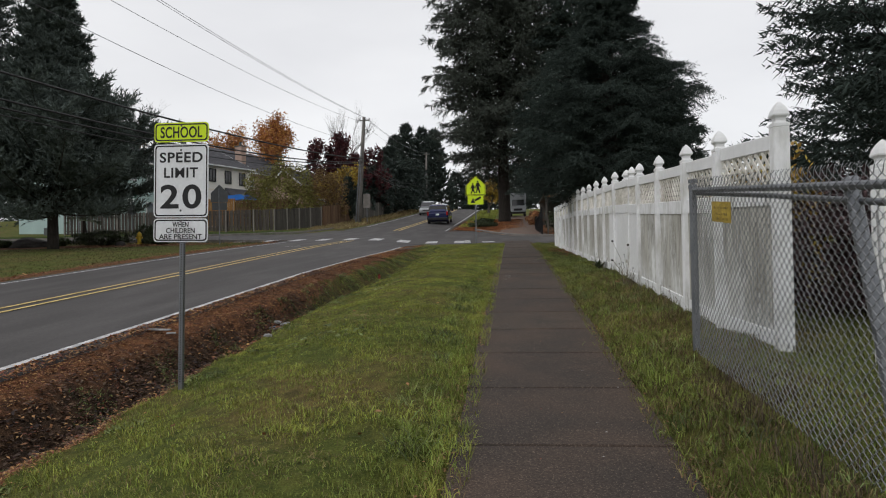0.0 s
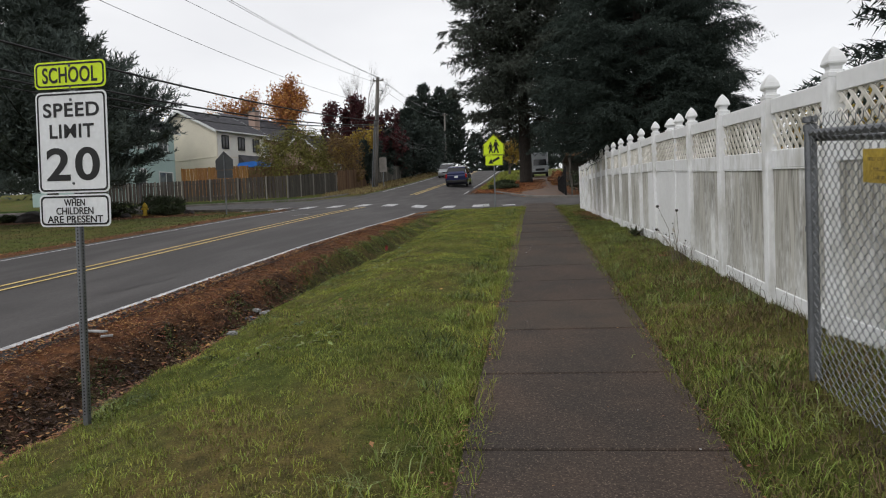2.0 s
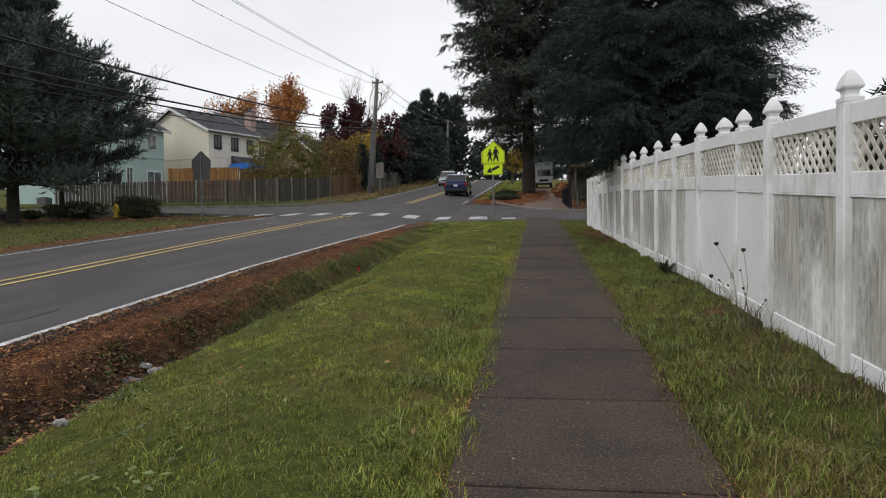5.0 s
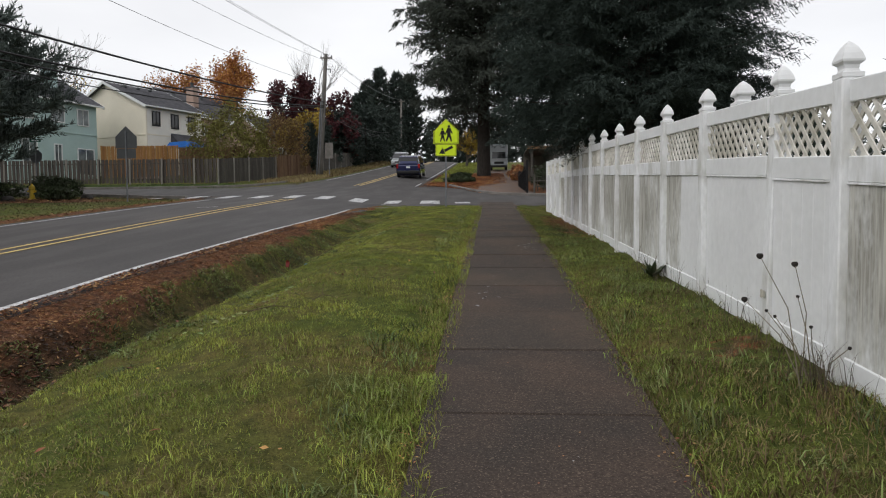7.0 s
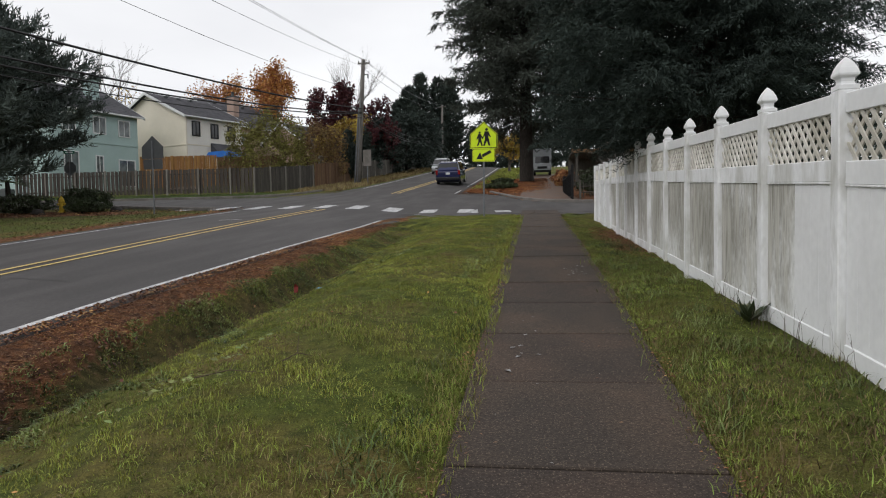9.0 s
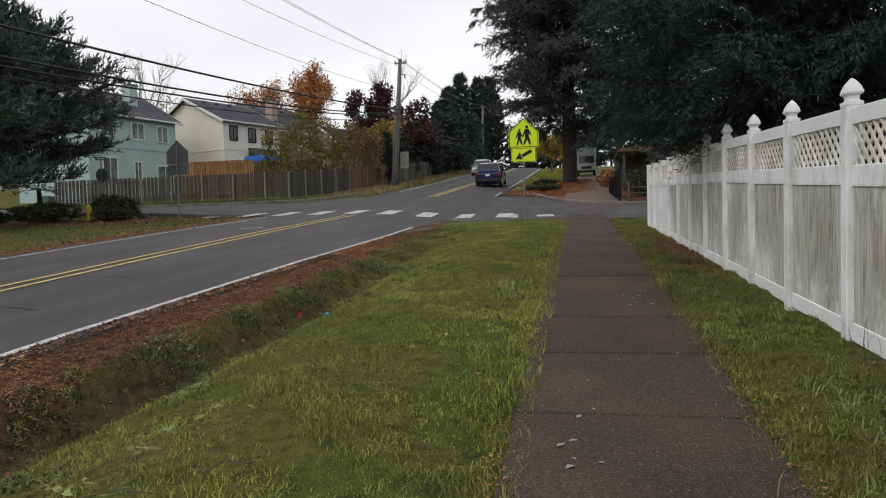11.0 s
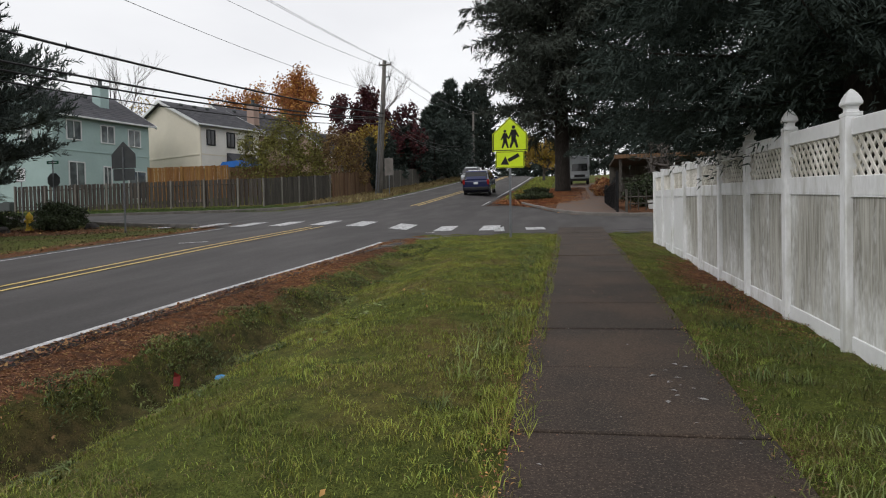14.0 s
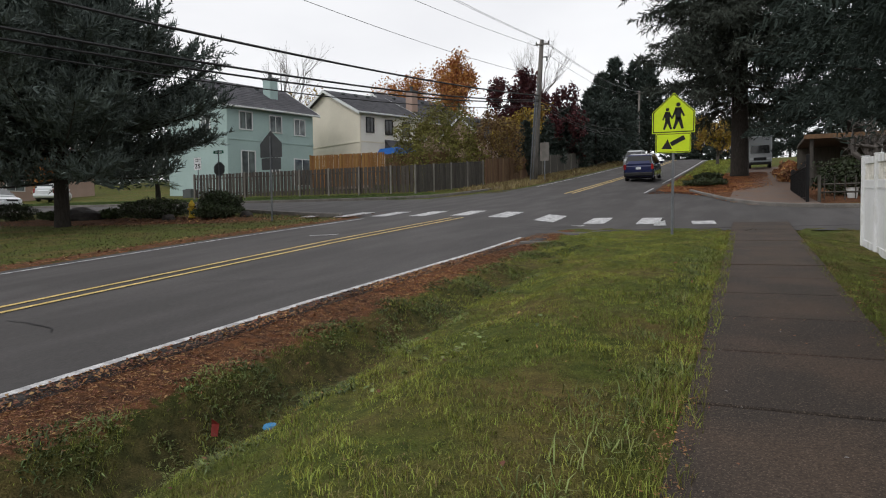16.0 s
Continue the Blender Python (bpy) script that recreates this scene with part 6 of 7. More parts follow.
part("windscreen", MB().add([(-0.9, -0.915, 1.5), (0.9, -0.915, 1.5), (0.84, -0.915, 2.35), (-0.84, -0.915, 2.35)], [(0, 1, 2, 3)]), M_glass, trk)
part("grille", MB().box((0, -0.92, 0.95), (1.2, 0.06, 0.3), 0, 0.02), M_darkplastic, trk)
part("bumper", MB().box((0, -0.95, 0.5), (2.0, 0.2, 0.28), 0, 0.05), M_darkplastic, trk)
for s in (-1, 1):
    part("headlight", MB().box((s * 0.8, -0.92, 0.95), (0.3, 0.06, 0.2), 0, 0.02), M_headlight, trk)
    part("mirror", MB().box((s * 1.2, -0.7, 1.9), (0.16, 0.08, 0.4), 0, 0.02), M_darkplastic, trk)
    for y in (-0.2, 3.6):
        wheel(trk, s * 0.95, y, 0.38, 0.26)


# ---- grass, fallen leaves and small litter ----
def grass(name, x, y, h, w, material, seed, label, lean=0.5):
    """Bent blades: five corners, three triangles each."""
    rg = np.random.default_rng(seed)
    n = len(x)
    z = ground_z(x, y) + lumps(x, y) - 0.01
    a = rg.uniform(0, 6.2832, n)
    side = np.stack([np.cos(a), np.sin(a), 0 * a], 1)
    b = rg.uniform(0, 6.2832, n)
    ln = lean * rg.uniform(0.2, 1.4, n)
    off = np.stack([np.cos(b) * ln, np.sin(b) * ln, 0 * b], 1)
    base = np.stack([x, y, z], 1)
    up = np.array([0, 0, 1.0])
    mid = base + (up * 0.6 + off * 0.3) * h[:, None]
    tip = base + (up * (1 - 0.25 * ln[:, None]) + off * 1.0) * h[:, None]
    v = np.stack([base - side * w[:, None], base + side * w[:, None], mid - side * w[:, None] * 0.8, mid + side * w[:, None] * 0.8, tip], 1).reshape(-1, 3)
    o = 5 * np.arange(n)[:, None]
    f = np.concatenate([o + np.array([[0, 1, 3]]), o + np.array([[0, 3, 2]]), o + np.array([[2, 3, 4]])])
    ob = new(name, bulk(name, v, f, material))
    return tagged(ob, label, "grass", kind="stuff")


rg = np.random.default_rng(77)


def scatter(n, x0, x1, y0, y1, near=2.0, power=1.0):
    """Random places, closer together towards the near end."""
    return rg.uniform(x0, x1, n), y0 + (y1 - y0) * rg.random(n) ** power


# the verge between ditch and path
gxv, gyv = scatter(300000, -4.3, -0.12, 1.8, 34.5, power=1.05)
m = litter_mask(gxv, gyv) + rg.normal(0, 0.18, len(gxv))
tuft = fbm(gxv, gyv, 3.0, 1.0) + 0.6 * fbm(gxv, gyv, 9.0, 5.0)
keep = (m < 0.5) & ~((gxv > -0.26) & (rg.random(len(gxv)) < 0.6))
keep &= ~((tuft < -0.25) & (rg.random(len(gxv)) < 0.5))
gxv, gyv, tuft = gxv[keep], gyv[keep], tuft[keep]
edge = np.clip((gxv + 0.7) / 0.45, 0, 1)
hv = (0.024 + 0.030 * np.clip(tuft + 0.4, 0, 1.2) + 0.045 * edge * np.clip(tuft + 0.5, 0, 1)) * rg.uniform(0.6, 1.5, len(gxv))
pale = rg.random(len(gxv)) < (0.07 + 0.22 * (fbm(gxv, gyv, 1.1, 3.0) > 0.22))
grass("verge_grass", gxv[~pale], gyv[~pale], hv[~pale], rg.uniform(0.0014, 0.0031, (~pale).sum()), M_grass, 1, "uneven green grass on the verge beside the path", 0.95)
grass("verge_dry_grass", gxv[pale], gyv[pale], hv[pale] * 0.9, rg.uniform(0.0014, 0.0028, pale.sum()), M_grass_dry, 2, "dry pale grass stalks among the green", 0.9)
# the strip between path and fence
gxs, gys = scatter(110000, 1.0, 2.2, 1.8, 34.0, power=1.05)
ts = fbm(gxs, gys, 2.4, 4.0) + 0.5 * fbm(gxs, gys, 8.0, 2.0)
keep = (litter_mask(gxs, gys) + rg.normal(0, 0.2, len(gxs)) < 0.55) & ~((gxs < 1.1) & (rg.random(len(gxs)) < 0.6))
gxs, gys, ts = gxs[keep], gys[keep], ts[keep]
tall = np.interp(gys, [2, 12, 15, 34], [1.1, 1.0, 0.65, 0.55]) * (1 + 0.15 * np.clip((gxs - 1.9) / 0.25, 0, 1))
hs_ = (0.03 + 0.04 * np.clip(ts + 0.4, 0, 1.2)) * tall * rg.uniform(0.6, 1.5, len(gxs))
pale = rg.random(len(gxs)) < np.interp(gys, [2, 13, 17, 34], [0.46, 0.40, 0.14, 0.10])
grass("strip_grass", gxs[~pale], gys[~pale], hs_[~pale], rg.uniform(0.0014, 0.0031, (~pale).sum()), M_strip_grass, 3, "rough green grass between the path and the fence", 1.1)
grass("strip_dry_grass", gxs[pale], gys[pale], hs_[pale] * 0.9, rg.uniform(0.002, 0.004, pale.sum()), M_brown_grass, 4, "dry straw-coloured grass between the path and the fence", 1.2)
# tufts of longer bright grass, thickest along the path edges
def tufts(name, places, per, spread, h0, h1, material, seed, label, lean):
    r3 = np.random.default_rng(seed)
    tx, ty, hh = [], [], []
    for a, b in places:
        k = int(per * r3.uniform(0.5, 1.5))
        w = spread * r3.uniform(0.5, 1.5)
        tx.append(a + r3.normal(0, w, k))
        ty.append(b + r3.normal(0, w, k))
        hh.append(np.full(k, r3.uniform(h0, h1)) * r3.uniform(0.5, 1.2, k))
    tx, ty, hh = np.concatenate(tx), np.concatenate(ty), np.concatenate(hh)
    hh *= np.interp(ty, [11, 16], [1.0, 0.5])
    return grass(name, tx, ty, hh, r3.uniform(0.0015, 0.0034, len(tx)), material, seed, label, lean)


def places(n, x0, x1, y0, y1, cut, seed):
    a, b = rg.uniform(x0, x1, n), rg.uniform(y0, y1, n)
    ok = fbm(a, b, 1.5, seed) + 0.5 * fbm(a, b, 4.0, seed + 1) + rg.normal(0, 0.2, n) > cut
    ok &= litter_mask(a, b) < 0.4
    return np.stack([a[ok], b[ok]], 1)


tufts("edge_tufts", places(760, -0.75, -0.24, 2.5, 32, -0.15, 2.0), 44, 0.05, 0.03, 0.085, M_tuft, 41, "long bright grass tufts leaning over the path edge", 1.2)
tufts("edge_tufts", places(420, 1.08, 1.5, 2.5, 26, -0.1, 3.0), 38, 0.05, 0.03, 0.09, M_tuft, 42, "long grass tufts leaning over the path edge", 1.2)
tufts("verge_tufts", places(2300, -3.2, -0.6, 2.2, 30, -0.02, 5.0), 30, 0.07, 0.018, 0.046, M_tuft, 43, "bright grass tufts scattered over the verge", 1.1)
tufts("strip_tufts", places(420, 1.3, 2.05, 2.2, 20, 0.0, 6.0), 28, 0.05, 0.04, 0.11, M_tuft, 44, "rough grass tufts along the fence", 1.0)
tufts("lush_clump", [(rg.normal(-0.42, 0.12), rg.normal(5.6, 0.22)) for _ in range(14)] + [(rg.normal(1.28, 0.1), rg.normal(7.0, 0.3)) for _ in range(10)], 34, 0.05, 0.07, 0.15, M_tuft, 48, "lush clumps of long green grass at the path edge", 1.5)
tufts("thatch_tufts", [(rg.normal(-1.75, 0.45), rg.normal(16.6, 1.3)) for _ in range(220)] + [(rg.normal(-2.0, 0.4), rg.normal(11.5, 1.0)) for _ in range(90)] + [(rg.normal(-1.4, 0.3), rg.normal(5.6, 0.5)) for _ in range(60)],
      26, 0.08, 0.02, 0.05, M_grass_dry, 45, "flattened straw-coloured patches in the turf", 1.8)
tufts("fence_dry_tufts", [(rg.uniform(1.35, 2.05), rg.uniform(2.5, 15)) for _ in range(240)], 22, 0.07, 0.04, 0.13, M_brown_grass, 46, "dry grass tufts along the fence", 1.0)
tufts("corner_weeds", [(rg.normal(1.6, 0.1), rg.uniform(3.6, 6.6)) for _ in range(46)], 14, 0.05, 0.07, 0.22, M_dry_stem, 47, "thin brown weeds along the chain-link fence", 0.6)
# broad-leaved clumps along the path edges
cx, cy = [], []
for k in range(130):
    a, b = (rg.uniform(-0.75, -0.3), rg.uniform(3, 30)) if k % 2 else (rg.uniform(1.12, 2.0), rg.uniform(3, 24))
    w = rg.uniform(0.05, 0.13)
    cx.append(a + rg.normal(0, w, 50))
    cy.append(b + rg.normal(0, w, 50))
cx, cy = np.concatenate(cx), np.concatenate(cy)
grass("weed_clumps", cx, cy, rg.uniform(0.04, 0.14, len(cx)), rg.uniform(0.002, 0.005, len(cx)), M_weed, 5, "clumps of darker broad-bladed weeds at the path edge", 1.3)
# yard behind the chain-link fence, its shade put in as a duller blade colour
gxy, gyy = scatter(15000, 2.3, 7.5, 2.0, 9.5)
grass("yard_grass", gxy, gyy, rg.uniform(0.04, 0.14, len(gxy)), rg.uniform(0.003, 0.007, len(gxy)), M_far_and_shaded_turf, 6, "grass in the yard behind the chain-link fence", 0.7)
# ditch weeds
dx, dyy = scatter(62000, -4.3, -2.9, 4, 32)
kk = (fbm(dx, dyy, 2.2, 7.0) + 0.5 * fbm(dx, dyy, 6.0, 1.0) > np.interp(dyy, [4, 9, 13, 17], [0.5, 0.3, 0.14, 0.10]))
dx, dyy = dx[kk], dyy[kk]
grass("ditch_weeds", dx, dyy, rg.uniform(0.02, 0.065, len(dx)), rg.uniform(0.004, 0.010, len(dx)), M_weed, 7, "low broad-leaved weeds in the ditch", 1.8)
# grass across the road
fx, fy = rg.uniform(-40, -12.8, 34000), rg.uniform(14, 43, 34000)
kk = (litter_mask(fx, fy) + rg.normal(0, 0.15, len(fx)) < 0.5) & (fy < 43.2 - np.clip((fx + 22.5) * 0.55, 0, 9))
grass("far_lawn", fx[kk], fy[kk], rg.uniform(0.03, 0.07, kk.sum()), rg.uniform(0.010, 0.018, kk.sum()), M_far_and_shaded_turf, 8, "dull worn lawn on the far side of the road", 1.3)
lx, ly = rg.uniform(-60, -17.5, 30000), rg.uniform(50.8, 55.8, 30000)
grass("fence_lawn", lx, ly, rg.uniform(0.05, 0.13, len(lx)), rg.uniform(0.012, 0.02, len(lx)), M_lawn, 9, "lawn in front of the board fence", 0.8)
hx, hy = rg.uniform(-16.9, -13.3, 16000), rg.uniform(57, 118, 16000)
hxk = hx > np.interp(hy, [57, 63], [-17.5, -16.6])
grass("roadside_grass", hx[hxk], hy[hxk], rg.uniform(0.1, 0.4, hxk.sum()), rg.uniform(0.015, 0.03, hxk.sum()), M_grass_dry, 10, "long dry grass between the fence and the road", 0.8)
bx, by = rg.uniform(-4.3, -1.5, 8000), rg.uniform(60, 110, 8000)
grass("roadside_grass", bx, by, rg.uniform(0.06, 0.2, len(bx)), rg.uniform(0.015, 0.03, len(bx)), M_grass, 11, "grass beside the road on the hill", 0.8)


def leaves(name, x, y, size, material, seed, label, lift=0.012, tilt=0.5, zfun=None, thin=0.5):
    """Small curled leaves lying about: folded in two."""
    r2 = np.random.default_rng(seed)
    n = len(x)
    z = (ground_z(x, y) + lumps(x, y) if zfun is None else zfun(x, y)) + lift + 0.01 * r2.random(n)
    c = np.stack([x, y, z], 1)
    a = r2.uniform(0, 6.2832, n)
    t = r2.normal(0, tilt, n)
    d = np.stack([np.cos(a), np.sin(a), 0.6 * t], 1)
    s = np.stack([-np.sin(a), np.cos(a), r2.normal(0, tilt * 0.8, n)], 1)
    sz = size * r2.uniform(0.5, 1.4, n)[:, None]
    up = np.array([0, 0, 1.0]) * sz * 0.25 * r2.random(n)[:, None]
    v = np.stack([c - d * sz, c + s * sz * thin + up, c + d * sz, c - s * sz * thin + up], 1).reshape(-1, 3)
    o = 4 * np.arange(n)[:, None]
    f = np.concatenate([o + np.array([[0, 2, 1]]), o + np.array([[0, 3, 2]])])
    return tagged(new(name, bulk(name, v, f, material)), label, "leaves", kind="stuff")


ax, ay = scatter(145000, -4.92, -2.8, 2.5, 34, power=1.2)
kk = litter_mask(ax, ay) + rg.normal(0, 0.2, len(ax)) > 0.5
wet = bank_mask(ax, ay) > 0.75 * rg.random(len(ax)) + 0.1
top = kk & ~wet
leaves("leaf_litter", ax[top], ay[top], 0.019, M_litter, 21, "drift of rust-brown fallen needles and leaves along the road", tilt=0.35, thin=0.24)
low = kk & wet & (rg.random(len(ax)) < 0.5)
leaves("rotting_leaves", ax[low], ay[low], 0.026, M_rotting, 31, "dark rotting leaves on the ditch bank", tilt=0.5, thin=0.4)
low = kk & wet & (rg.random(len(ax)) < np.interp(ay, [8, 14], [0.15, 0.24]))
leaves("bank_leaves", ax[low], ay[low], 0.021, M_litter, 32, "scattered rust-brown leaves on the ditch bank", tilt=0.5, thin=0.45, lift=0.03)
ax, ay = scatter(5200, -4.96, -4.7, 2.5, 33)
leaves("edge_leaves", ax, ay, 0.022, M_litter, 22, "brown leaves blown onto the road edge", zfun=lambda x, y: road_z(x, y) - 0.004)
ax, ay = scatter(14000, 1.2, 2.15, 19, 31)
kk = litter_mask(ax, ay) > 0.3
leaves("needle_litter", ax[kk], ay[kk], 0.016, M_litter, 23, "brown needles fallen under the fir", tilt=0.2, thin=0.2)
ax, ay = rg.uniform(-4.5, 1.5, 42000), rg.uniform(46.5, 76, 42000)
kk = ax < np.interp(ay, [46, 52, 58, 76], [-0.6, -1.9, 0.6, 1.2]) + rg.normal(0, 0.5, len(ax))
kk &= ax > np.interp(ay, [46, 51, 56, 76], [-0.4, -1.6, -4.3, -4.3])
leaves("corner_leaves", ax[kk], ay[kk], 0.05, M_orange_fall, 24, "orange-brown leaves heaped at the corner by the fir", tilt=0.3, lift=0.02)
ax = np.concatenate([rg.normal(-0.27, 0.06, 4000), rg.normal(1.12, 0.06, 3500), rg.uniform(-0.2, 1.05, 160)])
ay = rg.uniform(3, 34, len(ax))
kk = fbm(ax * 0, ay, 1.6, 2.0) > -0.05
leaves("path_leaves", ax[kk], ay[kk], 0.011, M_litter, 25, "scattered brown leaves on the path edges", zfun=lambda x, y: path_z(y), lift=0.006, tilt=0.25)
ax, ay = rg.uniform(-24, -12.4, 9000), rg.uniform(14, 40, 9000)
kk = litter_mask(ax, ay) > 0.3
leaves("far_leaves", ax[kk], ay[kk], 0.045, M_litter, 26, "brown leaves along the far road edge", tilt=0.3)
px_, py_ = rg.uniform(-0.18, 1.02, 80), rg.uniform(4, 33, 80)
leaves("pale_specks", px_, py_, 0.011, M_paper, 27, "small pale leaves stuck to the path", zfun=lambda x, y: path_z(y), lift=-0.002, tilt=0.02)
px_ = np.concatenate([rg.normal(0.78, 0.09, 16), rg.normal(0.12, 0.07, 8)])
py_ = np.concatenate([rg.normal(19.4, 0.35, 16), rg.normal(15.4, 0.3, 8)])
leaves("pale_droppings", px_, py_, 0.03, M_paper, 28, "pale grey splashes on the path", zfun=lambda x, y: path_z(y), lift=-0.003, tilt=0.01)
px_, py_ = rg.uniform(-4.0, -0.4, 90), rg.uniform(4, 32, 90)
leaves("dead_leaves", px_, py_, 0.026, M_litter, 29, "single dead leaves on the verge", lift=0.03, tilt=0.5)
# pale cut stalks in patches
px_ = np.concatenate([rg.normal(-2.5, 0.35, 120), rg.normal(-1.9, 0.3, 90), rg.normal(-2.3, 0.3, 60)])
py_ = np.concatenate([rg.normal(15.0, 0.7, 120), rg.normal(9.4, 0.6, 90), rg.normal(22.2, 0.6, 60)])
leaves("pale_weed_leaves", px_, py_, 0.03, M_weed, 30, "patch of pale flattened weed leaves near the ditch", lift=0.05, tilt=0.4)

# cracks in the asphalt
for k, (x, y, a, n) in enumerate(((-6.4, 19.2, 2.6, 12), (-6.6, 21.6, 2.9, 9), (-7.4, 24.5, 0.3, 12), (-10.2, 20.5, 2.8, 12), (-6.1, 12.4, 1.4, 14), (-9.5, 30.0, 2.7, 10))):
    rk = random.Random(k)
    pts, p, h = [], Vector((x, y)), a
    for _ in range(n):
        pts.append((p.x, p.y))
        h += rk.uniform(-0.6, 0.6)
        p = p + Vector((math.cos(h), math.sin(h))) * rk.uniform(0.08, 0.22)
        h += (a - h) * 0.4
    paint("road_crack", pts, 0.018, M_cable, "thin dark crack in the asphalt", 0.006)

# blue lid, red plastic, crumpled bags and broken kerb piece in the ditch
lidp = thing("blue_lid", on_ground(-3.37, 21.1, 0.0), "crumpled bright blue plastic lid lying in the ditch", "litter")
part("disc", MB().lathe([(0.06, 0), (0.064, 0.01), (0.052, 0.03), (0.02, 0.04), (0.008, 0.03)], 14), M_bluelid, lidp)
redp = thing("red_plastic", on_ground(-3.68, 20.8, 0.02), "faded red plastic scrap standing in the weeds", "litter")
part("scrap", MB().add([(-0.03, 0, 0), (0.03, 0.01, 0), (0.04, 0.02, 0.1), (0.0, -0.02, 0.15), (-0.035, 0.02, 0.09), (0, 0.04, 0.06)], [(0, 1, 5), (1, 2, 5), (2, 3, 5), (3, 4, 5), (4, 0, 5), (0, 4, 3, 2, 1)]), M_red, redp)


def crumple(label, at, s, material, seed):
    """A crumpled bag or paper."""
    rc = np.random.default_rng(seed)
    b = bmesh.new()
    bmesh.ops.create_icosphere(b, subdivisions=3, radius=1)
    for v in b.verts:
        k = 1 + 0.35 * math.sin(5 * v.co.x + seed) * math.cos(6 * v.co.y) + rc.normal(0, 0.1)
        v.co = Vector((v.co.x * s[0] * k, v.co.y * s[1] * k, max(-0.02, v.co.z * s[2] * k)))
    me = bpy.data.meshes.new("bag")
    b.to_mesh(me)
    b.free()
    t = thing("litter_bag", at, label, "litter")
    part("sheet", me, material, t)
    return t


M_lightblue = mat("pale_blue_plastic", (0.15, 0.17, 0.22), 0.5, var=0.35, scale=14, fine=60)
crumple("crumpled pale blue plastic bag in the ditch", on_ground(-3.92, 12.62, 0.03), (0.11, 0.08, 0.05), M_lightblue, 1)
crumple("crumpled white plastic bag in the ditch", on_ground(-3.78, 12.95, 0.03), (0.12, 0.06, 0.04), M_paper, 2)
crumple("scrap of white paper in the ditch", on_ground(-4.02, 13.05, 0.04), (0.07, 0.05, 0.03), M_paper, 3)
crumple("grey-white litter in the ditch leaves", on_ground(-3.4, 10.9, 0.03), (0.06, 0.04, 0.025), M_paper, 4)
crumple("crumpled white paper lying by the sign post", (-2.05, 36.0, float(road_z(-2.05, 36.0)) + 0.06), (0.16, 0.12, 0.10), M_bright_paper, 5)
brk = thing("broken_slat", on_ground(-4.66, 10.15, 0.05), "broken white plastic slat lying on the ditch bank", "litter")
part("slat", MB().box((0, 0, 0), (0.42, 0.07, 0.02), -0.3, 0.004), M_paper, brk)
part("slat", MB().box((0.24, -0.1, -0.04), (0.12, 0.06, 0.02), 0.5, 0.004), M_paper, brk)
for k, (x, y, a, L) in enumerate(((-1.62, 14.8, 0.5, 0.22), (-2.2, 14.6, 0.2, 0.5), (0.05, 33.6, -0.4, 0.35))):
    st = thing("fallen_stick", on_ground(x, y, 0.07), "thin grey fallen stick on the grass" if k != 2 else "short dark stick on the path end", "stick")
    part("stem", MB().tube([(0, 0, 0), (L * 0.5 * math.cos(a), L * 0.5 * math.sin(a), 0.05), (L * math.cos(a), L * math.sin(a), 0.02)], [0.005, 0.004, 0.002], 5), M_dry_stem, st)
    part("twig", MB().tube([(L * 0.5 * math.cos(a), L * 0.5 * math.sin(a), 0.05), (L * 0.62 * math.cos(a + 0.3), L * 0.62 * math.sin(a + 0.3), 0.17)], [0.004, 0.002], 4), M_dry_stem, st)
drn = thing("drain_cover", (-4.35, 32.0, float(road_z(-4.35, 32.0)) + 0.012), "flat grey concrete drain cover at the road edge", "drain cover")
part("slab", MB().box((0, 0, -0.03), (0.75, 0.5, 0.07), 0.3, 0.01), M_kerb, drn)
part("slot", MB().box((0.02, 0.02, 0.007), (0.5, 0.05, 0.004), 0.3), M_iron, drn)

# dried wild-carrot stems by the fence
dry = thing("dried_weed", on_ground(1.93, 12.0), "tall dried wild carrot stems with dark seed heads", "weed")
heads = ((-0.2, 0.28, 0.72), (0.06, 0.42, 0.66), (-0.16, 0.62, 0.42), (-0.1, 0.3, 0.36), (-0.05, 0.12, 0.5), (-0.22, 0.12, 0.42), (-0.12, -0.2, 0.38), (0.0, -0.35, 0.3))
for k, (a, b, c) in enumerate(heads):
    part("stem", MB().tube([(0.02 * k - 0.08, 0.03 * (k % 3), 0), (a * 0.5, b * 0.45, c * 0.6), (a, b, c)], [0.0042, 0.003, 0.002], 5), M_pale_stem, dry)
    r = 0.020 if k < 3 else 0.010
    part("seed_head", MB().lathe([(0.004, -r), (r * 0.9, -r * 0.4), (r, r * 0.2), (r * 0.7, r * 0.7), (0.003, r * 0.5)], 9, (a, b, c)), M_seed, dry)
wx, wy = rg.normal(2.0, 0.05, 300), rg.uniform(8.0, 17.0, 300)
wx[:70], wy[:70] = rg.normal(1.95, 0.06, 70), rg.normal(12.0, 0.14, 70)
grass("fence_stalks", wx, wy, rg.uniform(0.12, 0.36, 300), rg.uniform(0.0013, 0.0024, 300), M_dry_stem, 12, "thin dark dry stalks along the fence foot", 0.35)
dk = thing("dock_plant", on_ground(1.98, 16.0), "dark green leafy weed at the fence foot", "weed")
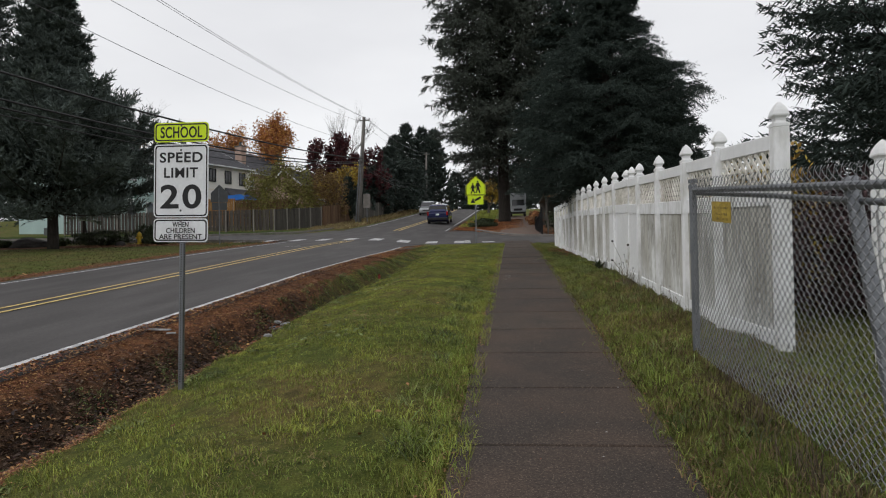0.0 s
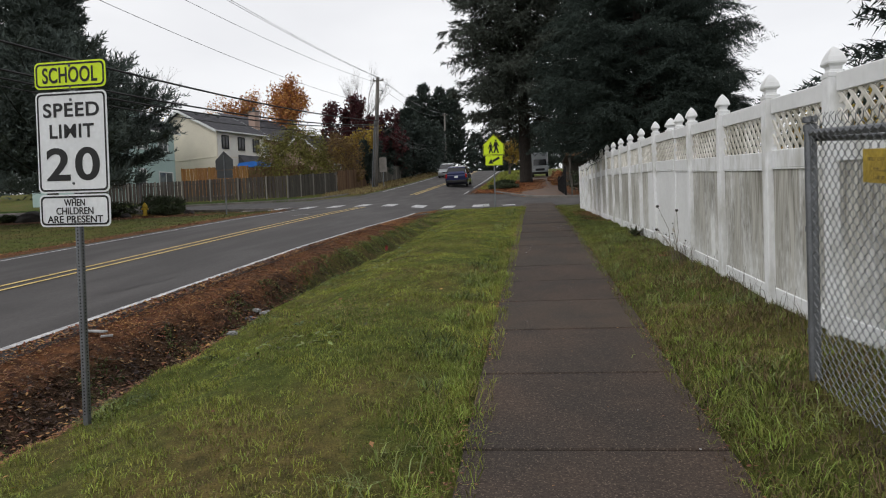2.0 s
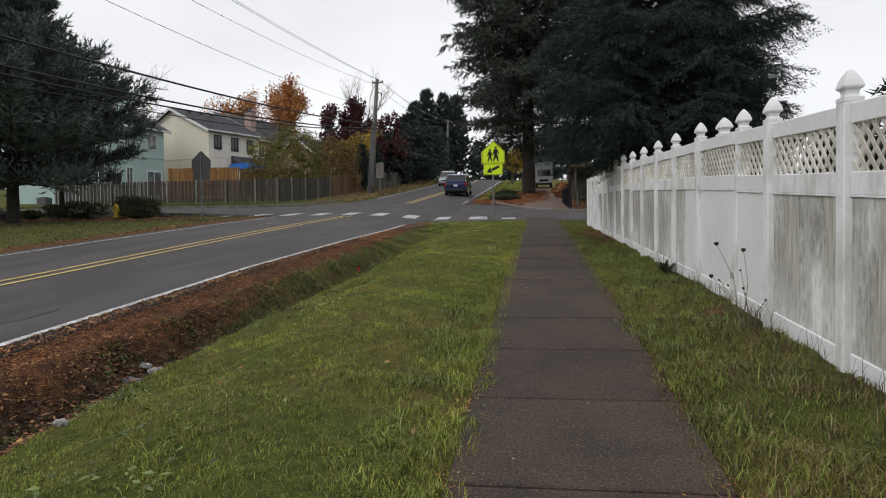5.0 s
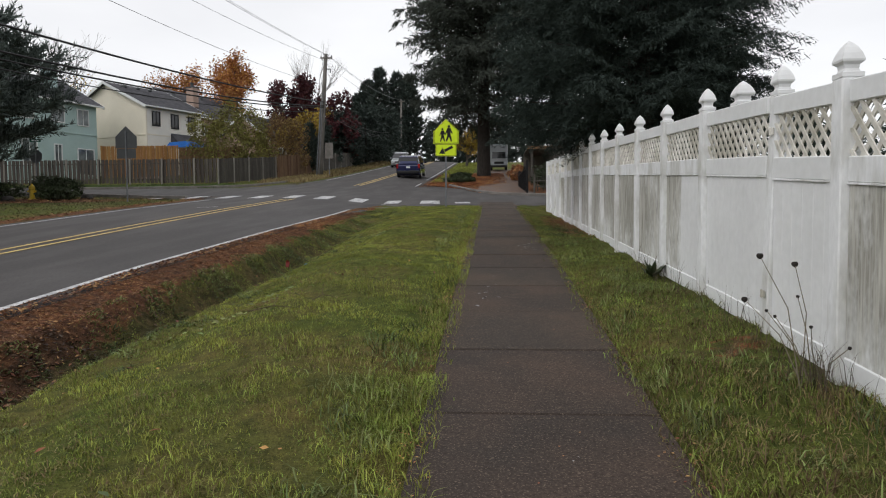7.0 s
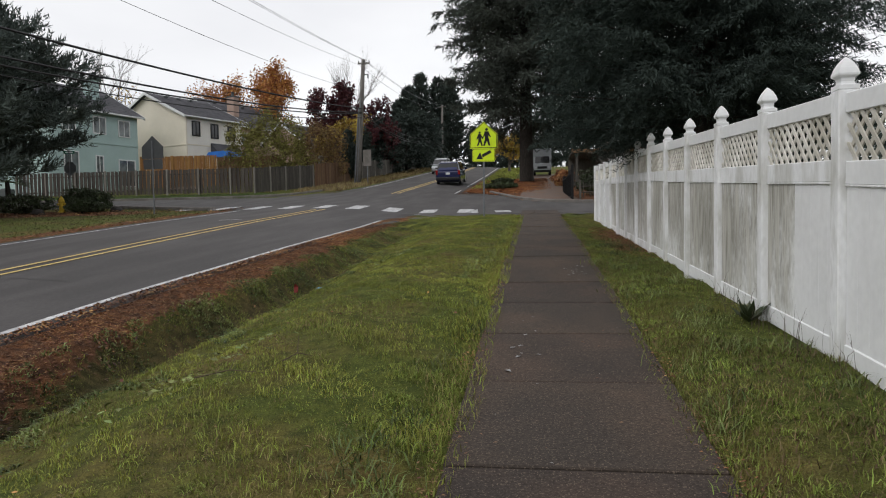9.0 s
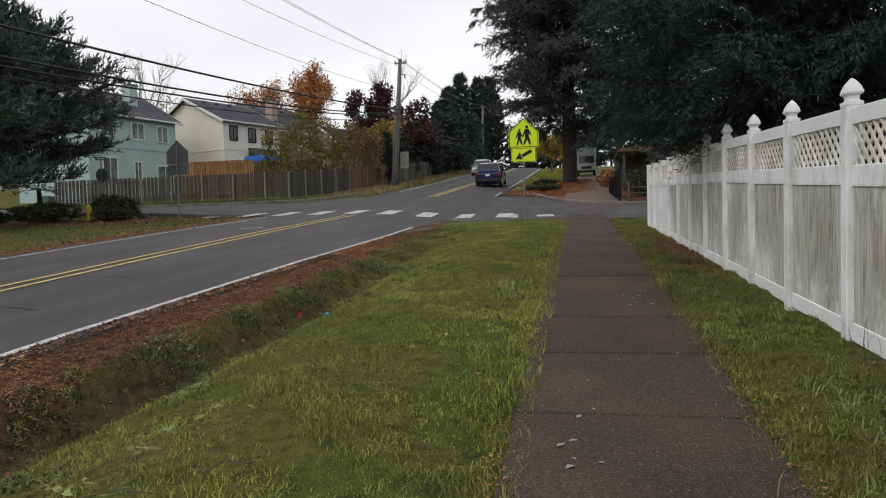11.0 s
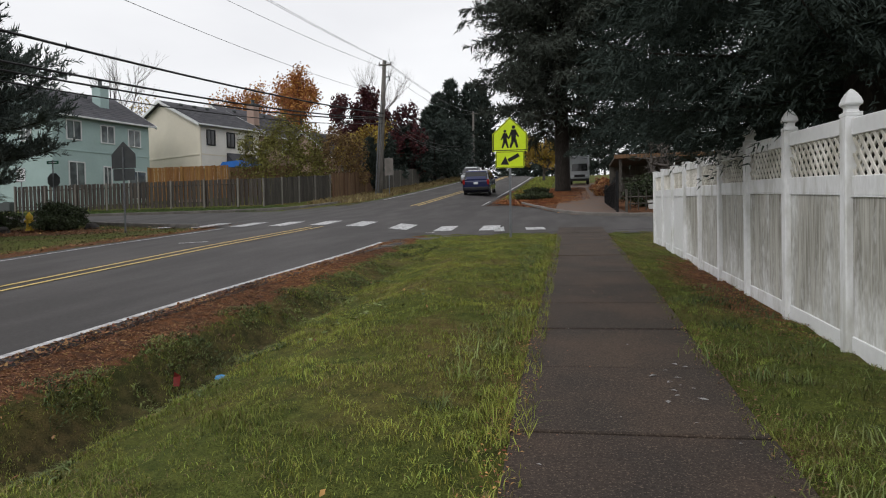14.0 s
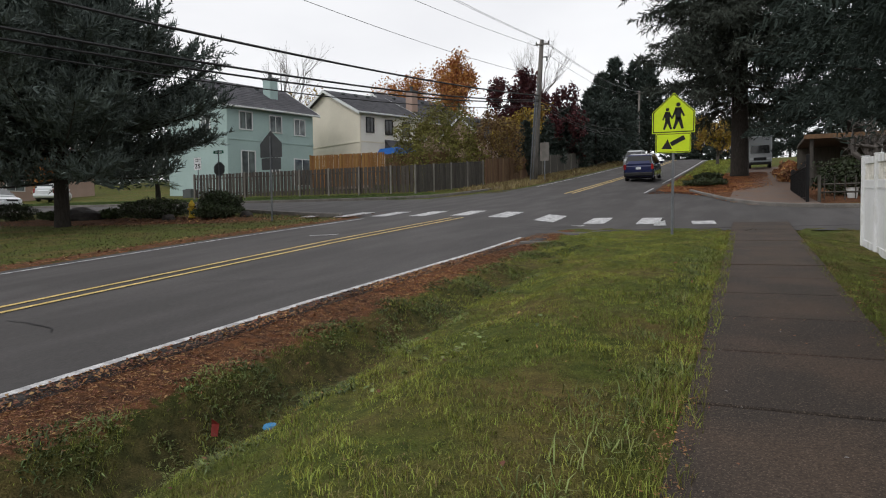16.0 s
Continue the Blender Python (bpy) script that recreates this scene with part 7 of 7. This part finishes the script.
for k in range(22):
    a, e = k * 2.4, rg.uniform(0.3, 1.2)
    d = np.array([math.cos(a) * math.cos(e), math.sin(a) * math.cos(e), math.sin(e)])
    s = unit(np.cross(d, np.array([0, 0, 1.0])))
    L = rg.uniform(0.14, 0.28)
    p = [d * 0, d * L * 0.5 + s * 0.03, d * L, d * L * 0.5 - s * 0.03]
    part("leaf", MB().add([tuple(q) for q in p] + [tuple(q + np.array([0, 0, 0.003])) for q in p], [(0, 1, 2, 3), (7, 6, 5, 4), (0, 4, 5, 1), (1, 5, 6, 2), (2, 6, 7, 3), (3, 7, 4, 0)]), M_leaf_gr, dk)

# hydrant, boulders on the planted corner
hyd = thing("fire_hydrant", on_ground(-21.1, 38.6), "yellow fire hydrant between the shrubs", "hydrant")
part("barrel", MB().lathe([(0.16, 0), (0.16, 0.05), (0.11, 0.07), (0.11, 0.45), (0.14, 0.47), (0.14, 0.52), (0.12, 0.6), (0.06, 0.68), (0.03, 0.74)], 14), M_hydrant, hyd)
for s in (-1, 1):
    part("outlet", MB().tube([(0.1 * s, 0, 0.38), (0.19 * s, 0, 0.38)], [0.06, 0.055], 10), M_hydrant, hyd)


def boulder(at, s, seed, label):
    b = bmesh.new()
    bmesh.ops.create_icosphere(b, subdivisions=3, radius=1)
    for v in b.verts:
        k = 1 + 0.22 * noise.noise(v.co * 1.4 + Vector((seed, 0, 0))) + 0.08 * noise.noise(v.co * 4)
        v.co = Vector((v.co.x * s[0] * k, v.co.y * s[1] * k, max(-0.1, v.co.z * s[2] * k)))
    me = bpy.data.meshes.new("boulder")
    b.to_mesh(me)
    b.free()
    me.materials.append(M_stone)
    o = new("boulder", me)
    o.location = at
    return tagged(o, label, "boulder")


boulder(on_ground(-28.1, 38.9), (1.15, 0.8, 0.5), 1, "dark rounded boulder in bark mulch")
boulder(on_ground(-19.0, 39.5), (0.3, 0.25, 0.22), 2, "small brown boulder beside the shrubs")
boulder(on_ground(-22.0, 38.2), (0.32, 0.25, 0.2), 3, "small dark boulder beside the shrubs")
yard_post = thing("yard_post", on_ground(-48.0, 52.6), "thin dark tree stake on the lawn", "post")
part("shaft", MB().tube([(0, 0, -0.2), (0, 0, 2.0)], [0.12, 0.09], 8), M_bark, yard_post)

# far woods closing the view beyond the hill and round the place
rw = np.random.default_rng(91)
tx = np.concatenate([rw.uniform(-260, -25, 150), rw.uniform(12, 240, 130), rw.uniform(-24, 12, 20), rw.uniform(22, 70, 40), rw.uniform(-130, -62, 40)])
ty_ = np.concatenate([rw.uniform(130, 210, 150), rw.uniform(110, 220, 130), rw.uniform(260, 330, 20), rw.uniform(30, 70, 40), rw.uniform(60, 120, 40)])
th_ = rw.uniform(7, 13, len(tx)) * np.where((tx > 10) & (ty_ < 75), 0.42, 1.0)
VB, WB, SB, LB, WW = [], [], [], [], []
for x, y, h in zip(tx, ty_, th_):
    n = 240
    f = rw.random(n) ** 0.8
    a = rw.uniform(0, 6.28, n)
    r = h * 0.26 * (1 - f) ** 0.7 * rw.uniform(0.4, 1.05, n)
    z0 = float(road_z(x, y))
    VB.append(np.stack([x + r * np.cos(a), y + r * np.sin(a), z0 + f * h], 1))
    WB.append(unit(np.stack([np.cos(a), np.sin(a), rw.uniform(-0.4, 0.8, n)], 1)))
    SB.append(unit(rw.normal(0, 1, (n, 3))))
    LB.append(rw.uniform(0.6, 1.7, n))
    WW.append(rw.uniform(0.16, 0.4, n))
v, f3 = blades(np.concatenate(VB), np.concatenate(WB), np.concatenate(LB), np.concatenate(WW), np.concatenate(SB))
tagged(new("far_woods", bulk("far_woods", v, f3, M_farfir)), "distant dark woods beyond the houses and the hill", "woods", kind="stuff")
